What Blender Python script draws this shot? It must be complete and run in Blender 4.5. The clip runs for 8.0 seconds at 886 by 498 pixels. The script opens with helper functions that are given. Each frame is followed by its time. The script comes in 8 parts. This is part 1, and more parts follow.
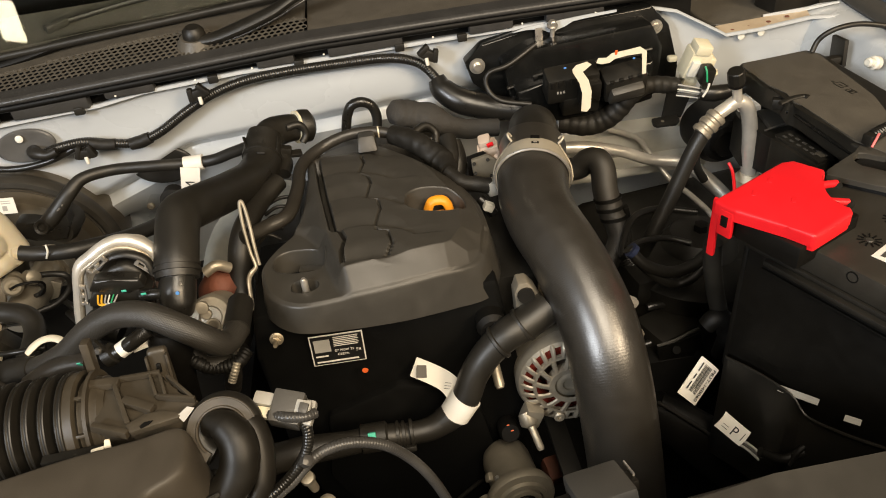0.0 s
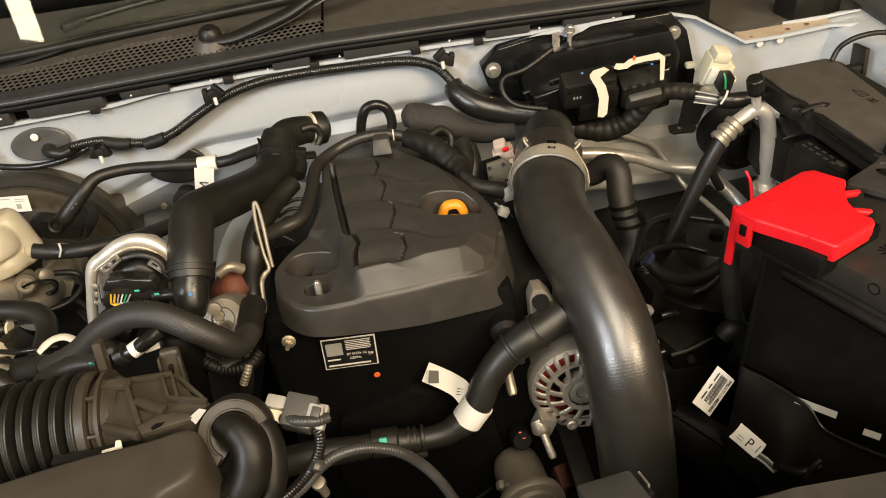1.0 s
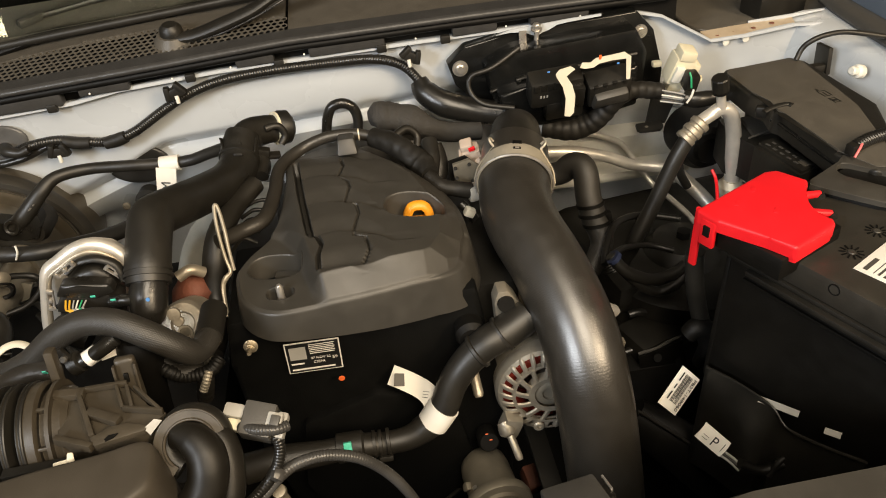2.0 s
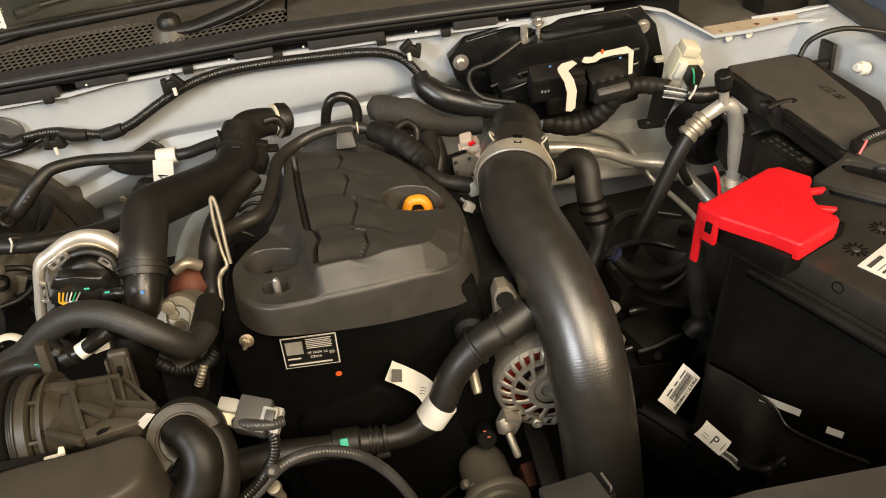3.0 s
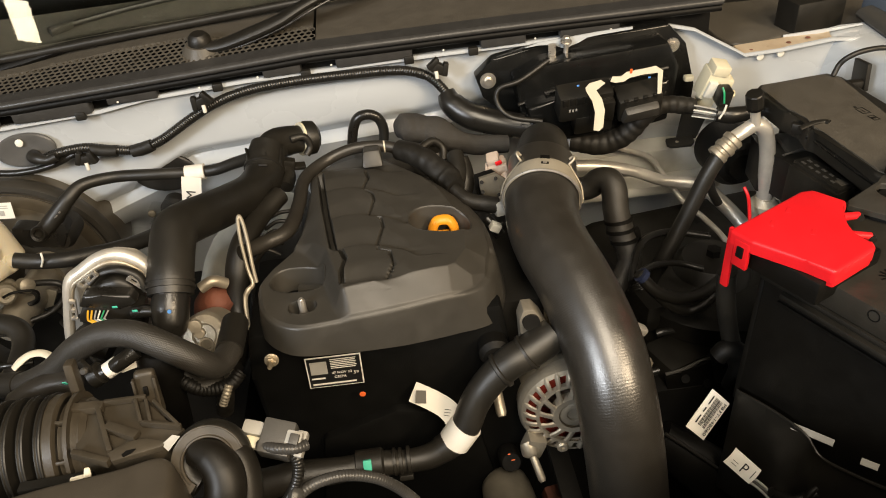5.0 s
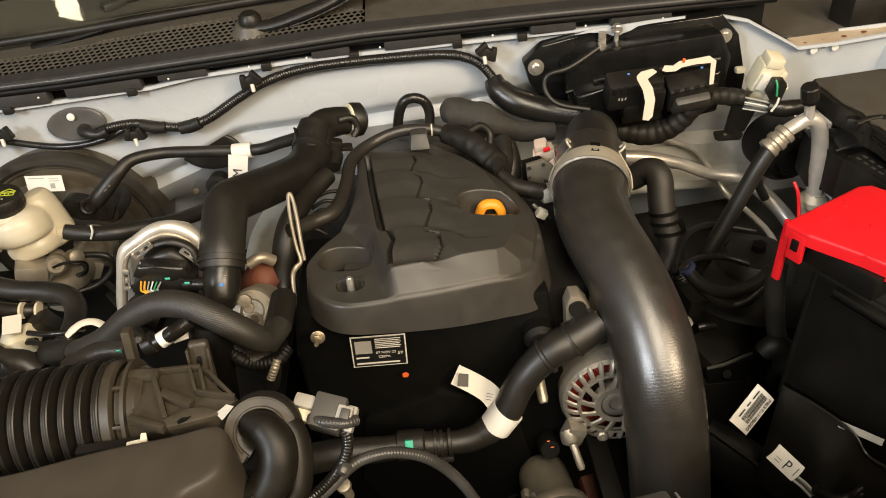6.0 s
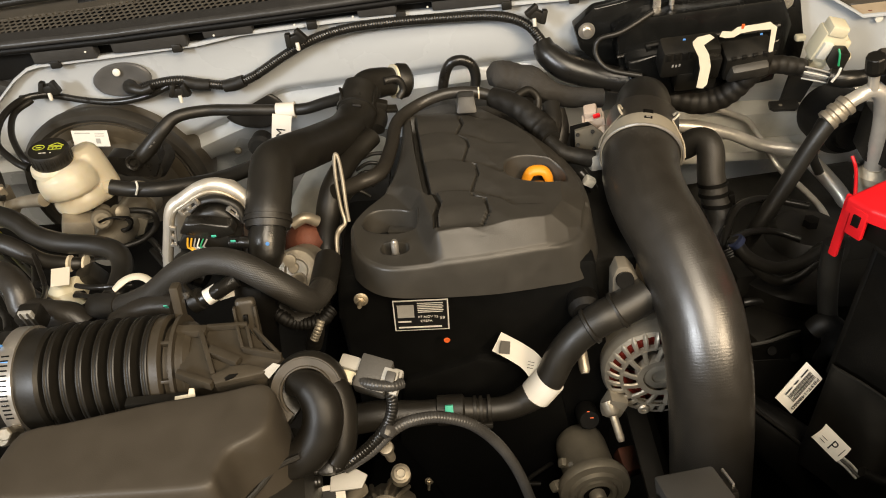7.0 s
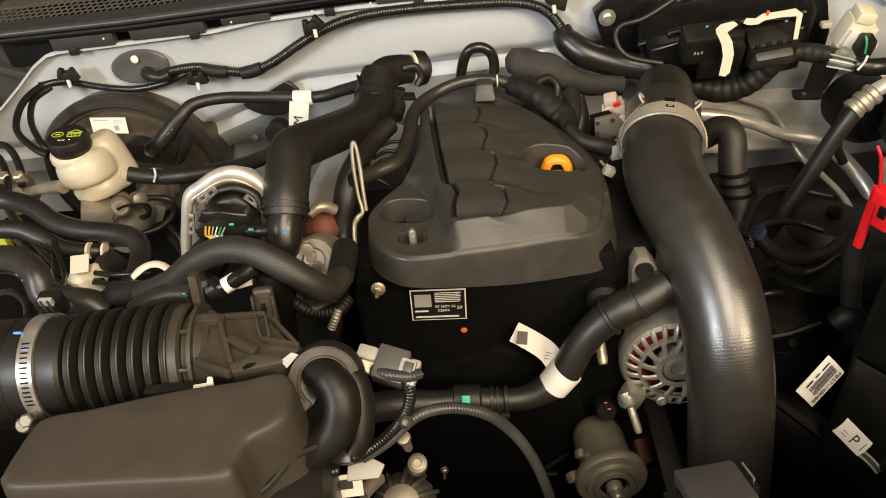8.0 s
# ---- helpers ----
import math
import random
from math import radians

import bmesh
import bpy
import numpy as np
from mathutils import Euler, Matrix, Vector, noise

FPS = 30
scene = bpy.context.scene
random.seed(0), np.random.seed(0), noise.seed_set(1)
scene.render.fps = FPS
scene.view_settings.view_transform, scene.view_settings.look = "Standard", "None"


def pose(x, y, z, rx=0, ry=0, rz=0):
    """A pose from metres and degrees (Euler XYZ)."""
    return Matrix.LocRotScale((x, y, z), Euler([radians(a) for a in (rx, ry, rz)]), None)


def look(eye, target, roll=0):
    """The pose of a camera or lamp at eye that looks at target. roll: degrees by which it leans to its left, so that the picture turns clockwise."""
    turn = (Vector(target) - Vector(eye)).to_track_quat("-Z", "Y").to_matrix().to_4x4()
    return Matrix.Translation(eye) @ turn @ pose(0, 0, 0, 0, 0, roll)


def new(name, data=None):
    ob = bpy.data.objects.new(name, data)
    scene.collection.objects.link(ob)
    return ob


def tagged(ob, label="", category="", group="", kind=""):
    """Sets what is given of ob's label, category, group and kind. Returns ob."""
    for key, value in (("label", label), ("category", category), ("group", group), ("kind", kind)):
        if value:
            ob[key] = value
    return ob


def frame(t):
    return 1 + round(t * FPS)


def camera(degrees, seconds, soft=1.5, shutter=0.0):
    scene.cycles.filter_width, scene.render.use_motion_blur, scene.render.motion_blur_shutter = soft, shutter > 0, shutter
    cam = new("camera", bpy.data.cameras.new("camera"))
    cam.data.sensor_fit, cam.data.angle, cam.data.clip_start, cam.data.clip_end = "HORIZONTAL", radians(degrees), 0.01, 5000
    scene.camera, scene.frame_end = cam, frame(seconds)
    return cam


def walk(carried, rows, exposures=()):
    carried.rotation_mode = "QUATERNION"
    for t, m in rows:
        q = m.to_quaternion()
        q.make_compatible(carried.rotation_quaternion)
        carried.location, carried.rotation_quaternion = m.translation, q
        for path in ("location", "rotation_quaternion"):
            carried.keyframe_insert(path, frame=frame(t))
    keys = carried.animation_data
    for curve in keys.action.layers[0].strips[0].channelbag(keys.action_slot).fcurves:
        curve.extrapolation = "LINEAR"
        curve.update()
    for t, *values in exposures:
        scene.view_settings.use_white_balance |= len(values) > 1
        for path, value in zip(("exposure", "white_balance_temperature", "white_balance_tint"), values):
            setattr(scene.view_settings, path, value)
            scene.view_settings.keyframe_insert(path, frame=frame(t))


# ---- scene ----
cam = camera(61.5, 8.0, soft=1.02)
METRES, EYE, TILT, LEAN, TURN = 0.1, 1.45, -36.0, 5.0, -8.0
ROWS = [
    (0.0, 0.0, 0.0, 0.0, 0.0, 0.0, -0.0),
    (0.5, -0.0058, 0.0328, 0.0188, 0.31, 0.35, -0.17),
    (1.0, -0.0564, 0.06, 0.004, 0.68, 0.31, -0.89),
    (1.5, -0.0343, 0.1044, 0.026, 0.11, 0.15, -0.99),
    (3.0, 0.0677, 0.2144, 0.0586, -1.17, -0.33, -1.0),
    (3.5, 0.0309, 0.2437, 0.0552, -0.18, -1.01, -1.79),
    (4.0, 0.0422, 0.2305, 0.1005, 0.69, -0.79, -1.68),
    (4.5, 0.0368, 0.2214, 0.1193, 0.69, 0.28, -1.55),
    (6.0, -0.187, 0.2544, 0.0642, 2.48, -0.26, -3.53),
    (6.5, -0.2282, 0.3516, 0.0607, 3.68, -1.64, -4.19),
    (7.0, -0.3388, 0.3385, 0.0314, 4.84, -2.97, -5.18),
    (7.5, -0.379, 0.3738, 0.034, 5.82, -3.81, -5.59),
    (8.0, -0.372, 0.38, 0.049, 6.01, -4.07, -5.46),
]
PATH = [(t, pose(0, 0, EYE, TILT, LEAN, TURN) @ pose(METRES * x, METRES * y, METRES * z, 90 + pitch, roll, yaw)) for t, x, y, z, yaw, pitch, roll in ROWS]


def aim(x, y, z, yaw, pitch, roll):
    """A pose from an eye, a heading to the left of +y, a pitch upwards and a lean."""
    a, b = radians(yaw), radians(pitch)
    way = Vector((-math.sin(a) * math.cos(b), math.cos(a) * math.cos(b), math.sin(b)))
    return look((x, y, z), Vector((x, y, z)) + way, roll)


PATH += [(1.7, aim(0.0054, 0.0148, 1.4503, -5.12, -36.14, -5.05)), (2.8, aim(0.0098, 0.0143, 1.4421, -6.15, -35.93, -4.62)),
         (4.7, aim(0.0087, 0.0276, 1.4477, -3.76, -35.23, -5.04)), (5.8, aim(-0.0086, 0.0303, 1.4471, -2.11, -35.79, -4.45))]
PATH.sort(key=lambda row: row[0])
walk(cam, PATH)

# ---- light: unseen lamps round the bay, inside a plain room ----
world = bpy.data.worlds.new("world")
scene.world = world
world.use_nodes = True
world.node_tree.nodes["Background"].inputs[0].default_value = (1.0, 0.80, 0.58, 1)
world.node_tree.nodes["Background"].inputs[1].default_value = 0.10
scene.view_settings.exposure = 0.0


def lamp(name, x, y, z, sx, sy, watts, colour, target=None):
    data = bpy.data.lights.new(name, "AREA")
    data.shape, data.size, data.size_y, data.energy, data.color = "RECTANGLE", sx, sy, watts, colour
    ob = new(name, data)
    ob.matrix_world = look((x, y, z), target or (x, y, 0))
    return ob


AIM = (0.0, 0.7, 1.0)
lamp("window_light", -2.8, -2.45, 2.95, 0.75, 0.95, 156, (0.92, 0.95, 0.98), AIM)
lamp("wall_lamp", 2.05, -1.85, 2.9, 1.0, 1.0, 108, (1.0, 0.78, 0.52), AIM)
# Unseen overhead fill, added to lift faces that look upwards.
lamp("overhead_helper", 0.2, -0.9, 2.9, 0.9, 1.8, 74, (1.0, 0.86, 0.67), AIM)
# Tiny unseen lamp, added only to mirror a bright patch in the windscreen.
lamp("overhead_helper", -1.222, 1.435, 2.95, 0.070, 0.130, 0.50, (1.0, 0.84, 0.58))

# ---- materials ----
def material(name, colour, rough=0.5, metal=0.0, vary=0.25, grain=60.0, bump=0.15, fine=900.0, coat=0.0, dirt=None, depth=0.001, spec=0.5):
    """A surface with blotches at one scale, fine grain at another, and optional dirt."""
    m = bpy.data.materials.new(name)
    m.use_nodes = True
    n, l = m.node_tree.nodes, m.node_tree.links
    b = n["Principled BSDF"]
    b.inputs["Roughness"].default_value, b.inputs["Metallic"].default_value = rough, metal
    b.inputs["Coat Weight"].default_value = coat
    b.inputs["Specular IOR Level"].default_value = spec
    co = n.new("ShaderNodeTexCoord")
    big = n.new("ShaderNodeTexNoise")
    big.inputs["Scale"].default_value, big.inputs["Detail"].default_value = grain, 5
    l.new(co.outputs["Object"], big.inputs["Vector"])
    mix = n.new("ShaderNodeMix")
    mix.data_type = "RGBA"
    c = Vector(colour)
    mix.inputs["A"].default_value = (*(c * (1 - vary)), 1)
    mix.inputs["B"].default_value = (*[min(v * (1 + vary), 1) for v in c], 1)
    l.new(big.outputs["Fac"], mix.inputs["Factor"])
    last = mix.outputs["Result"]
    if dirt:
        spots = n.new("ShaderNodeTexNoise")
        spots.inputs["Scale"].default_value, spots.inputs["Detail"].default_value = 22, 8
        l.new(co.outputs["Object"], spots.inputs["Vector"])
        ramp = n.new("ShaderNodeValToRGB")
        ramp.color_ramp.elements[0].position, ramp.color_ramp.elements[1].position = 0.5, 0.72
        ramp.color_ramp.elements[1].color = (0.6, 0.6, 0.6, 1)
        l.new(spots.outputs["Fac"], ramp.inputs["Fac"])
        over = n.new("ShaderNodeMix")
        over.data_type = "RGBA"
        over.inputs["B"].default_value = (*dirt, 1)
        l.new(ramp.outputs["Color"], over.inputs["Factor"])
        l.new(last, over.inputs["A"])
        last = over.outputs["Result"]
    l.new(last, b.inputs["Base Color"])
    rr = n.new("ShaderNodeMapRange")
    rr.inputs["To Min"].default_value, rr.inputs["To Max"].default_value = max(rough - 0.1, 0.03), min(rough + 0.1, 1)
    l.new(big.outputs["Fac"], rr.inputs["Value"])
    l.new(rr.outputs["Result"], b.inputs["Roughness"])
    tiny = n.new("ShaderNodeTexNoise")
    tiny.inputs["Scale"].default_value, tiny.inputs["Detail"].default_value = fine, 3
    l.new(co.outputs["Object"], tiny.inputs["Vector"])
    bp = n.new("ShaderNodeBump")
    bp.inputs["Strength"].default_value, bp.inputs["Distance"].default_value = bump, depth
    l.new(tiny.outputs["Fac"], bp.inputs["Height"])
    l.new(bp.outputs["Normal"], b.inputs["Normal"])
    return m


def woven(name, colour, rough, pitch, strength, cross=True, depth=0.001, spec=0.5):
    """A sleeve whose threads or ripples follow the hose's own length and girth."""
    m = material(name, colour, rough, vary=0.2, spec=spec)
    n, l = m.node_tree.nodes, m.node_tree.links
    uv = n.new("ShaderNodeUVMap")
    tex = n.new("ShaderNodeTexWave")
    tex.bands_direction = "Y"
    tex.inputs["Scale"].default_value = 0.314 / pitch
    tex.inputs["Distortion"].default_value = 0.6 if cross else 3.0
    tex.inputs["Detail"].default_value = 1.0
    tex.inputs["Detail Scale"].default_value = 1.5
    l.new(uv.outputs["UV"], tex.inputs["Vector"])
    height = tex.outputs["Fac"]
    if cross:
        other = n.new("ShaderNodeTexWave")
        other.bands_direction = "DIAGONAL"
        other.inputs["Scale"].default_value = 0.314 / pitch
        l.new(uv.outputs["UV"], other.inputs["Vector"])
        add = n.new("ShaderNodeMath")
        l.new(height, add.inputs[0])
        l.new(other.outputs["Fac"], add.inputs[1])
        height = add.outputs["Value"]
    first = n["Bump"]
    second = n.new("ShaderNodeBump")
    second.inputs["Strength"].default_value, second.inputs["Distance"].default_value = strength, depth
    l.new(height, second.inputs["Height"])
    l.new(first.outputs["Normal"], second.inputs["Normal"])
    l.new(second.outputs["Normal"], n["Principled BSDF"].inputs["Normal"])
    return m


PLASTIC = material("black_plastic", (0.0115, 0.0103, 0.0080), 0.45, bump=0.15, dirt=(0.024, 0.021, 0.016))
COVER = material("engine_cover_plastic", (0.040, 0.0365, 0.0305), 0.44, bump=0.12, fine=1400, vary=0.15, dirt=(0.062, 0.057, 0.048))
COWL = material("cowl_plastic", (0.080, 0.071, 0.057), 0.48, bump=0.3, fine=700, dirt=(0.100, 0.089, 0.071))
# Near-black: real black parts, and shade put into recesses and gaps.
DEEP = material("black_plastic_and_shade", (0.0038, 0.0033, 0.0025), 0.55, spec=0.25)
GLOSS = material("glossy_black_plastic", (0.006, 0.006, 0.0055), 0.24, bump=0.05)
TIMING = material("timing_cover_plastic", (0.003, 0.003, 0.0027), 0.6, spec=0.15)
RUBBER = material("hose_rubber", (0.0130, 0.0115, 0.0089), 0.45, bump=0.10, fine=700, spec=0.55, dirt=(0.026, 0.023, 0.018))
GREY_RUBBER = material("grey_hose_rubber", (0.025, 0.022, 0.0178), 0.40, bump=0.2, fine=500, spec=0.6)
DISC = material("grommet_rubber", (0.085, 0.083, 0.080), 0.36, bump=0.2, fine=500)
METER = material("dusty_meter_plastic", (0.044, 0.0360, 0.0250), 0.44, vary=0.3, bump=0.12, fine=900, dirt=(0.105, 0.086, 0.060))
SEALP = material("grey_black_seal_plastic", (0.040, 0.0385, 0.0365), 0.40, bump=0.2, fine=700)
CHARGE = woven("charge_hose_rubber", (0.024, 0.021, 0.0168), 0.35, 0.0022, 0.045, cross=False, spec=1.0)
CHARGE_NODES = CHARGE.node_tree.nodes["Principled BSDF"].inputs
CHARGE_NODES["Coat Weight"].default_value, CHARGE_NODES["Coat Roughness"].default_value = 0.55, 0.30
CHARGE.node_tree.links.new(CHARGE.node_tree.nodes["Bump.001"].outputs["Normal"], CHARGE_NODES["Coat Normal"])
BRAID = woven("braided_sleeve", (0.023, 0.0205, 0.0165), 0.5, 0.0010, 0.20, spec=0.7)
FABRIC = woven("grey_fabric_wrap", (0.040, 0.037, 0.033), 0.75, 0.0012, 0.25, spec=0.3)
TAPE = woven("taped_loom", (0.0125, 0.0110, 0.0086), 0.55, 0.012, 0.25, cross=False, spec=0.35)
LOOM = material("loom_plastic", (0.012, 0.0110, 0.0092), 0.30, spec=0.6)
GREY_LOOM = material("grey_loom_tape", (0.042, 0.040, 0.037), 0.33, dirt=(0.075, 0.073, 0.07))
PAINT = material("white_body_paint", (0.50, 0.525, 0.545), 0.28, vary=0.03, bump=0.03, fine=300, coat=0.3, grain=8)
# Paler, warmer copy of the body paint, with lamp light in the colour.
LIT_PAINT = material("lit_white_paint", (0.66, 0.64, 0.57), 0.42, vary=0.08, bump=0.05, fine=300, grain=12, dirt=(0.5, 0.47, 0.38))
BAND = material("brushed_band_steel", (0.46, 0.41, 0.32), 0.45, 0.35, bump=0.2, vary=0.12)
ALU = material("cast_aluminium", (0.40, 0.355, 0.28), 0.42, 0.65, bump=0.28, fine=400, dirt=(0.26, 0.215, 0.155))
PIPE = material("aluminium_pipe", (0.66, 0.62, 0.55), 0.36, 0.55, bump=0.15)
STEEL = material("bright_steel", (0.66, 0.62, 0.56), 0.3, 0.8, bump=0.05)
ZINC = material("zinc_bolt", (0.45, 0.38, 0.27), 0.4, 0.8)
CAST = material("dull_cast_alloy", (0.27, 0.240, 0.185), 0.47, 0.55, bump=0.22, fine=400, dirt=(0.16, 0.14, 0.11))
DRUM = material("servo_drum_paint", (0.095, 0.080, 0.058), 0.34, 0.4, vary=0.25)
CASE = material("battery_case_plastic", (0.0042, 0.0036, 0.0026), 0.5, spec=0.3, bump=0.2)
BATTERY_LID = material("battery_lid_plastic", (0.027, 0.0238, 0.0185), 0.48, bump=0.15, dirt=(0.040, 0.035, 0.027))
ELBOW = material("moulded_elbow_plastic", (0.0100, 0.0086, 0.0064), 0.46, bump=0.08, fine=900, spec=0.35, dirt=(0.018, 0.0155, 0.0118))
SMOOTH = material("smooth_box_plastic", (0.051, 0.0425, 0.0315), 0.54, vary=0.12, bump=0.12, fine=1400, dirt=(0.064, 0.054, 0.041))
SHIELD = material("dull_shield", (0.42, 0.41, 0.36), 0.45, 0.45, bump=0.3, fine=200)
RED = material("red_plastic", (0.78, 0.012, 0.018), 0.4, vary=0.05, bump=0.1)
YELLOW = material("yellow_plastic", (0.78, 0.3, 0.015), 0.42, vary=0.05)
PAPER = material("white_label", (0.74, 0.71, 0.64), 0.6, vary=0.04, bump=0.05)
INK = material("label_ink", (0.02, 0.02, 0.02), 0.6)
LABEL = material("black_label", (0.012, 0.012, 0.012), 0.35)
CREAM = material("masking_tape", (0.7, 0.64, 0.5), 0.65, vary=0.08)
IVORY = material("ivory_plastic", (0.72, 0.66, 0.48), 0.45, vary=0.06)
WHITE_PL = material("white_plastic", (0.74, 0.72, 0.64), 0.45, vary=0.06)
GREY_PL = material("grey_plastic", (0.064, 0.060, 0.053), 0.45, vary=0.1)
MID_PL = material("pale_grey_plastic", (0.36, 0.35, 0.32), 0.45, vary=0.1)
COPPER = material("red_winding", (0.15, 0.016, 0.009), 0.35, bump=0.9, fine=300, vary=0.6, grain=250)
RUST = material("rusty_casting", (0.17, 0.055, 0.03), 0.7, vary=0.5, bump=0.6, fine=250, dirt=(0.08, 0.035, 0.02))
ORANGE = material("orange_mark", (0.8, 0.14, 0.03), 0.5)
GREEN = material("green_mark", (0.08, 0.55, 0.4), 0.5)
BLUE = material("blue_mark", (0.1, 0.3, 0.75), 0.5)
LIME = material("lime_print", (0.5, 0.55, 0.05), 0.5)
WIRE_Y = material("yellow_wire", (0.75, 0.4, 0.03), 0.4)
PINK_WIRE = material("pink_wire", (0.75, 0.16, 0.16), 0.4)
WIRE_G = material("green_wire", (0.03, 0.35, 0.15), 0.4)
WING_BLUE = material("blue_grey_surface", (0.105, 0.13, 0.165), 0.45, vary=0.1, bump=0.1)
SEALER = material("tan_seam_sealer", (0.50, 0.40, 0.28), 0.55, vary=0.15, grain=120, bump=0.2, dirt=(0.36, 0.24, 0.14))
CONCRETE = material("concrete_floor", (0.34, 0.32, 0.29), 0.6, grain=6, bump=0.3, fine=120)
CEILING = material("dark_ceiling_paint", (0.03, 0.027, 0.022), 0.8, grain=4)
WALL = material("room_wall_paint", (0.30, 0.27, 0.23), 0.8, grain=4, bump=0.1, fine=200)
FLUID = material("reservoir_plastic", (0.58, 0.525, 0.40), 0.36, vary=0.14, bump=0.06, grain=30)
FLUID.node_tree.nodes["Principled BSDF"].inputs["Subsurface Weight"].default_value = 0.35
FLUID.node_tree.nodes["Principled BSDF"].inputs["Subsurface Radius"].default_value = (0.02, 0.015, 0.008)
GLASS = bpy.data.materials.new("windscreen_glass")
GLASS.use_nodes = True
for key, value in (("Base Color", (0.75, 0.8, 0.76, 1)), ("Roughness", 0.02), ("Transmission Weight", 1.0), ("IOR", 1.5)):
    GLASS.node_tree.nodes["Principled BSDF"].inputs[key].default_value = value


# ---- builders ----
def part(name, bm, mat, parent=None, label="", crisp=38):
    """Links a bmesh in world places as one mesh object under a thing or a part."""
    me = bpy.data.meshes.new(name)
    bmesh.ops.recalc_face_normals(bm, faces=bm.faces)
    bm.to_mesh(me)
    bm.free()
    me.polygons.foreach_set("use_smooth", [True] * len(me.polygons))
    me.set_sharp_from_angle(angle=radians(crisp))
    me.materials.append(mat)
    ob = new(name, me)
    if parent:
        ob.parent = parent
        if parent.type == "EMPTY":
            ob.matrix_parent_inverse = Matrix.Translation(parent.location).inverted()
    return tagged(ob, label)


def thing(name, place, label, category, group="", kind=""):
    ob = new(name)
    ob.empty_display_size = 0.02
    ob.location = place
    return tagged(ob, label, category, group, kind)


def join(*many):
    """Several bmeshes as one."""
    out = bmesh.new()
    for bm in many:
        me = bpy.data.meshes.new("joint")
        bm.to_mesh(me)
        bm.free()
        out.from_mesh(me)
        bpy.data.meshes.remove(me)
    return out


def line(pts, steps=8):
    """A smooth line through points, as places, and the run of each along the points' numbers."""
    p = [Vector(q) for q in pts]
    p = [p[0] * 2 - p[1], *p, p[-1] * 2 - p[-2]]
    out, run = [], []
    for i in range(1, len(p) - 2):
        for k in range(steps):
            t = k / steps
            a, b, c, d = p[i - 1:i + 3]
            out.append(0.5 * (2 * b + (c - a) * t + (2 * a - 5 * b + 4 * c - d) * t * t + (3 * b - a - 3 * c + d) * t ** 3))
            run.append(i - 1 + t)
    return [*out, p[-2]], [*run, len(pts) - 1]


def tube(pts, r, seg=14, steps=8, ripple=None, flat=1.0, lump=0.0):
    """A hose through points. r: a radius, or one a point. ripple: pitch and depth of its rings. lump: how uneven it is."""
    mid, run = line(pts, steps)
    if ripple:
        gone = np.concatenate([[0], np.cumsum([(b - a).length for a, b in zip(mid, mid[1:])])])
        want = np.arange(0, gone[-1], ripple[0] / 6)
        arr = np.array([tuple(v) for v in mid])
        run = list(np.interp(want, gone, run))
        mid = [Vector([np.interp(s, gone, arr[:, k]) for k in range(3)]) for s in want]
    radii = [np.interp(u, range(len(pts)), r) if isinstance(r, (list, tuple)) else r for u in run]
    bm = bmesh.new()
    uv = bm.loops.layers.uv.new("UVMap")
    rings, far, side, spots = [], 0.0, None, []
    for i, v in enumerate(mid):
        way = (mid[min(i + 1, len(mid) - 1)] - mid[max(i - 1, 0)]).normalized()
        if side is None:
            side = way.orthogonal().normalized() if abs(way.z) > 0.95 else way.cross(Vector((0, 0, 1))).normalized()
        side = (side - way * side.dot(way)).normalized()
        up = way.cross(side)
        if i:
            far += (v - mid[i - 1]).length
        rad = radii[i]
        if ripple:
            rad += ripple[1] * (0.5 - 0.5 * math.cos(2 * math.pi * far / ripple[0])) ** 0.6
        ring = []
        for k in range(seg):
            a = 2 * math.pi * k / seg
            out = side * math.cos(a) + up * math.sin(a) * flat
            swell = 1 + lump * (noise.noise((v + out * rad) * 45) + 0.4 * noise.noise((v + out * rad) * 130)) if lump else 1
            ring.append(bm.verts.new(v + out * rad * swell))
        rings.append(ring)
        spots.append(far)
    for i in range(len(rings) - 1):
        for k in range(seg):
            f = bm.faces.new((rings[i][k], rings[i][(k + 1) % seg], rings[i + 1][(k + 1) % seg], rings[i + 1][k]))
            w = 2 * math.pi * radii[i] / seg
            for lo, (a, b) in zip(f.loops, ((k, i), (k + 1, i), (k + 1, i + 1), (k, i + 1))):
                lo[uv].uv = (a * w, spots[b])
    bm.faces.new(rings[0])
    bm.faces.new(rings[-1])
    return bm


def lathe(profile, place, way=(0, 0, 1), seg=28, start=0.0, turn=360.0, caps=True):
    """A turned body: pairs of radius and run along way from place."""
    m = Matrix.Translation(place) @ Vector(way).normalized().to_track_quat("Z", "Y").to_matrix().to_4x4()
    bm = bmesh.new()
    full = turn >= 360
    count = seg if full else seg + 1
    rings = []
    for r, z in profile:
        rings.append([bm.verts.new(m @ Vector((r * math.cos(a), r * math.sin(a), z))) for a in [radians(start + turn * k / seg) for k in range(count)]])
    for a, b in zip(rings, rings[1:]):
        for k in range(seg):
            q = (k + 1) % count
            bm.faces.new((a[k], a[q], b[q], b[k]))
    if full and caps:
        if profile[0][0] > 1e-5:
            bm.faces.new(rings[0])
        if profile[-1][0] > 1e-5:
            bm.faces.new(rings[-1])
    bmesh.ops.remove_doubles(bm, verts=bm.verts, dist=1e-6)
    return bm


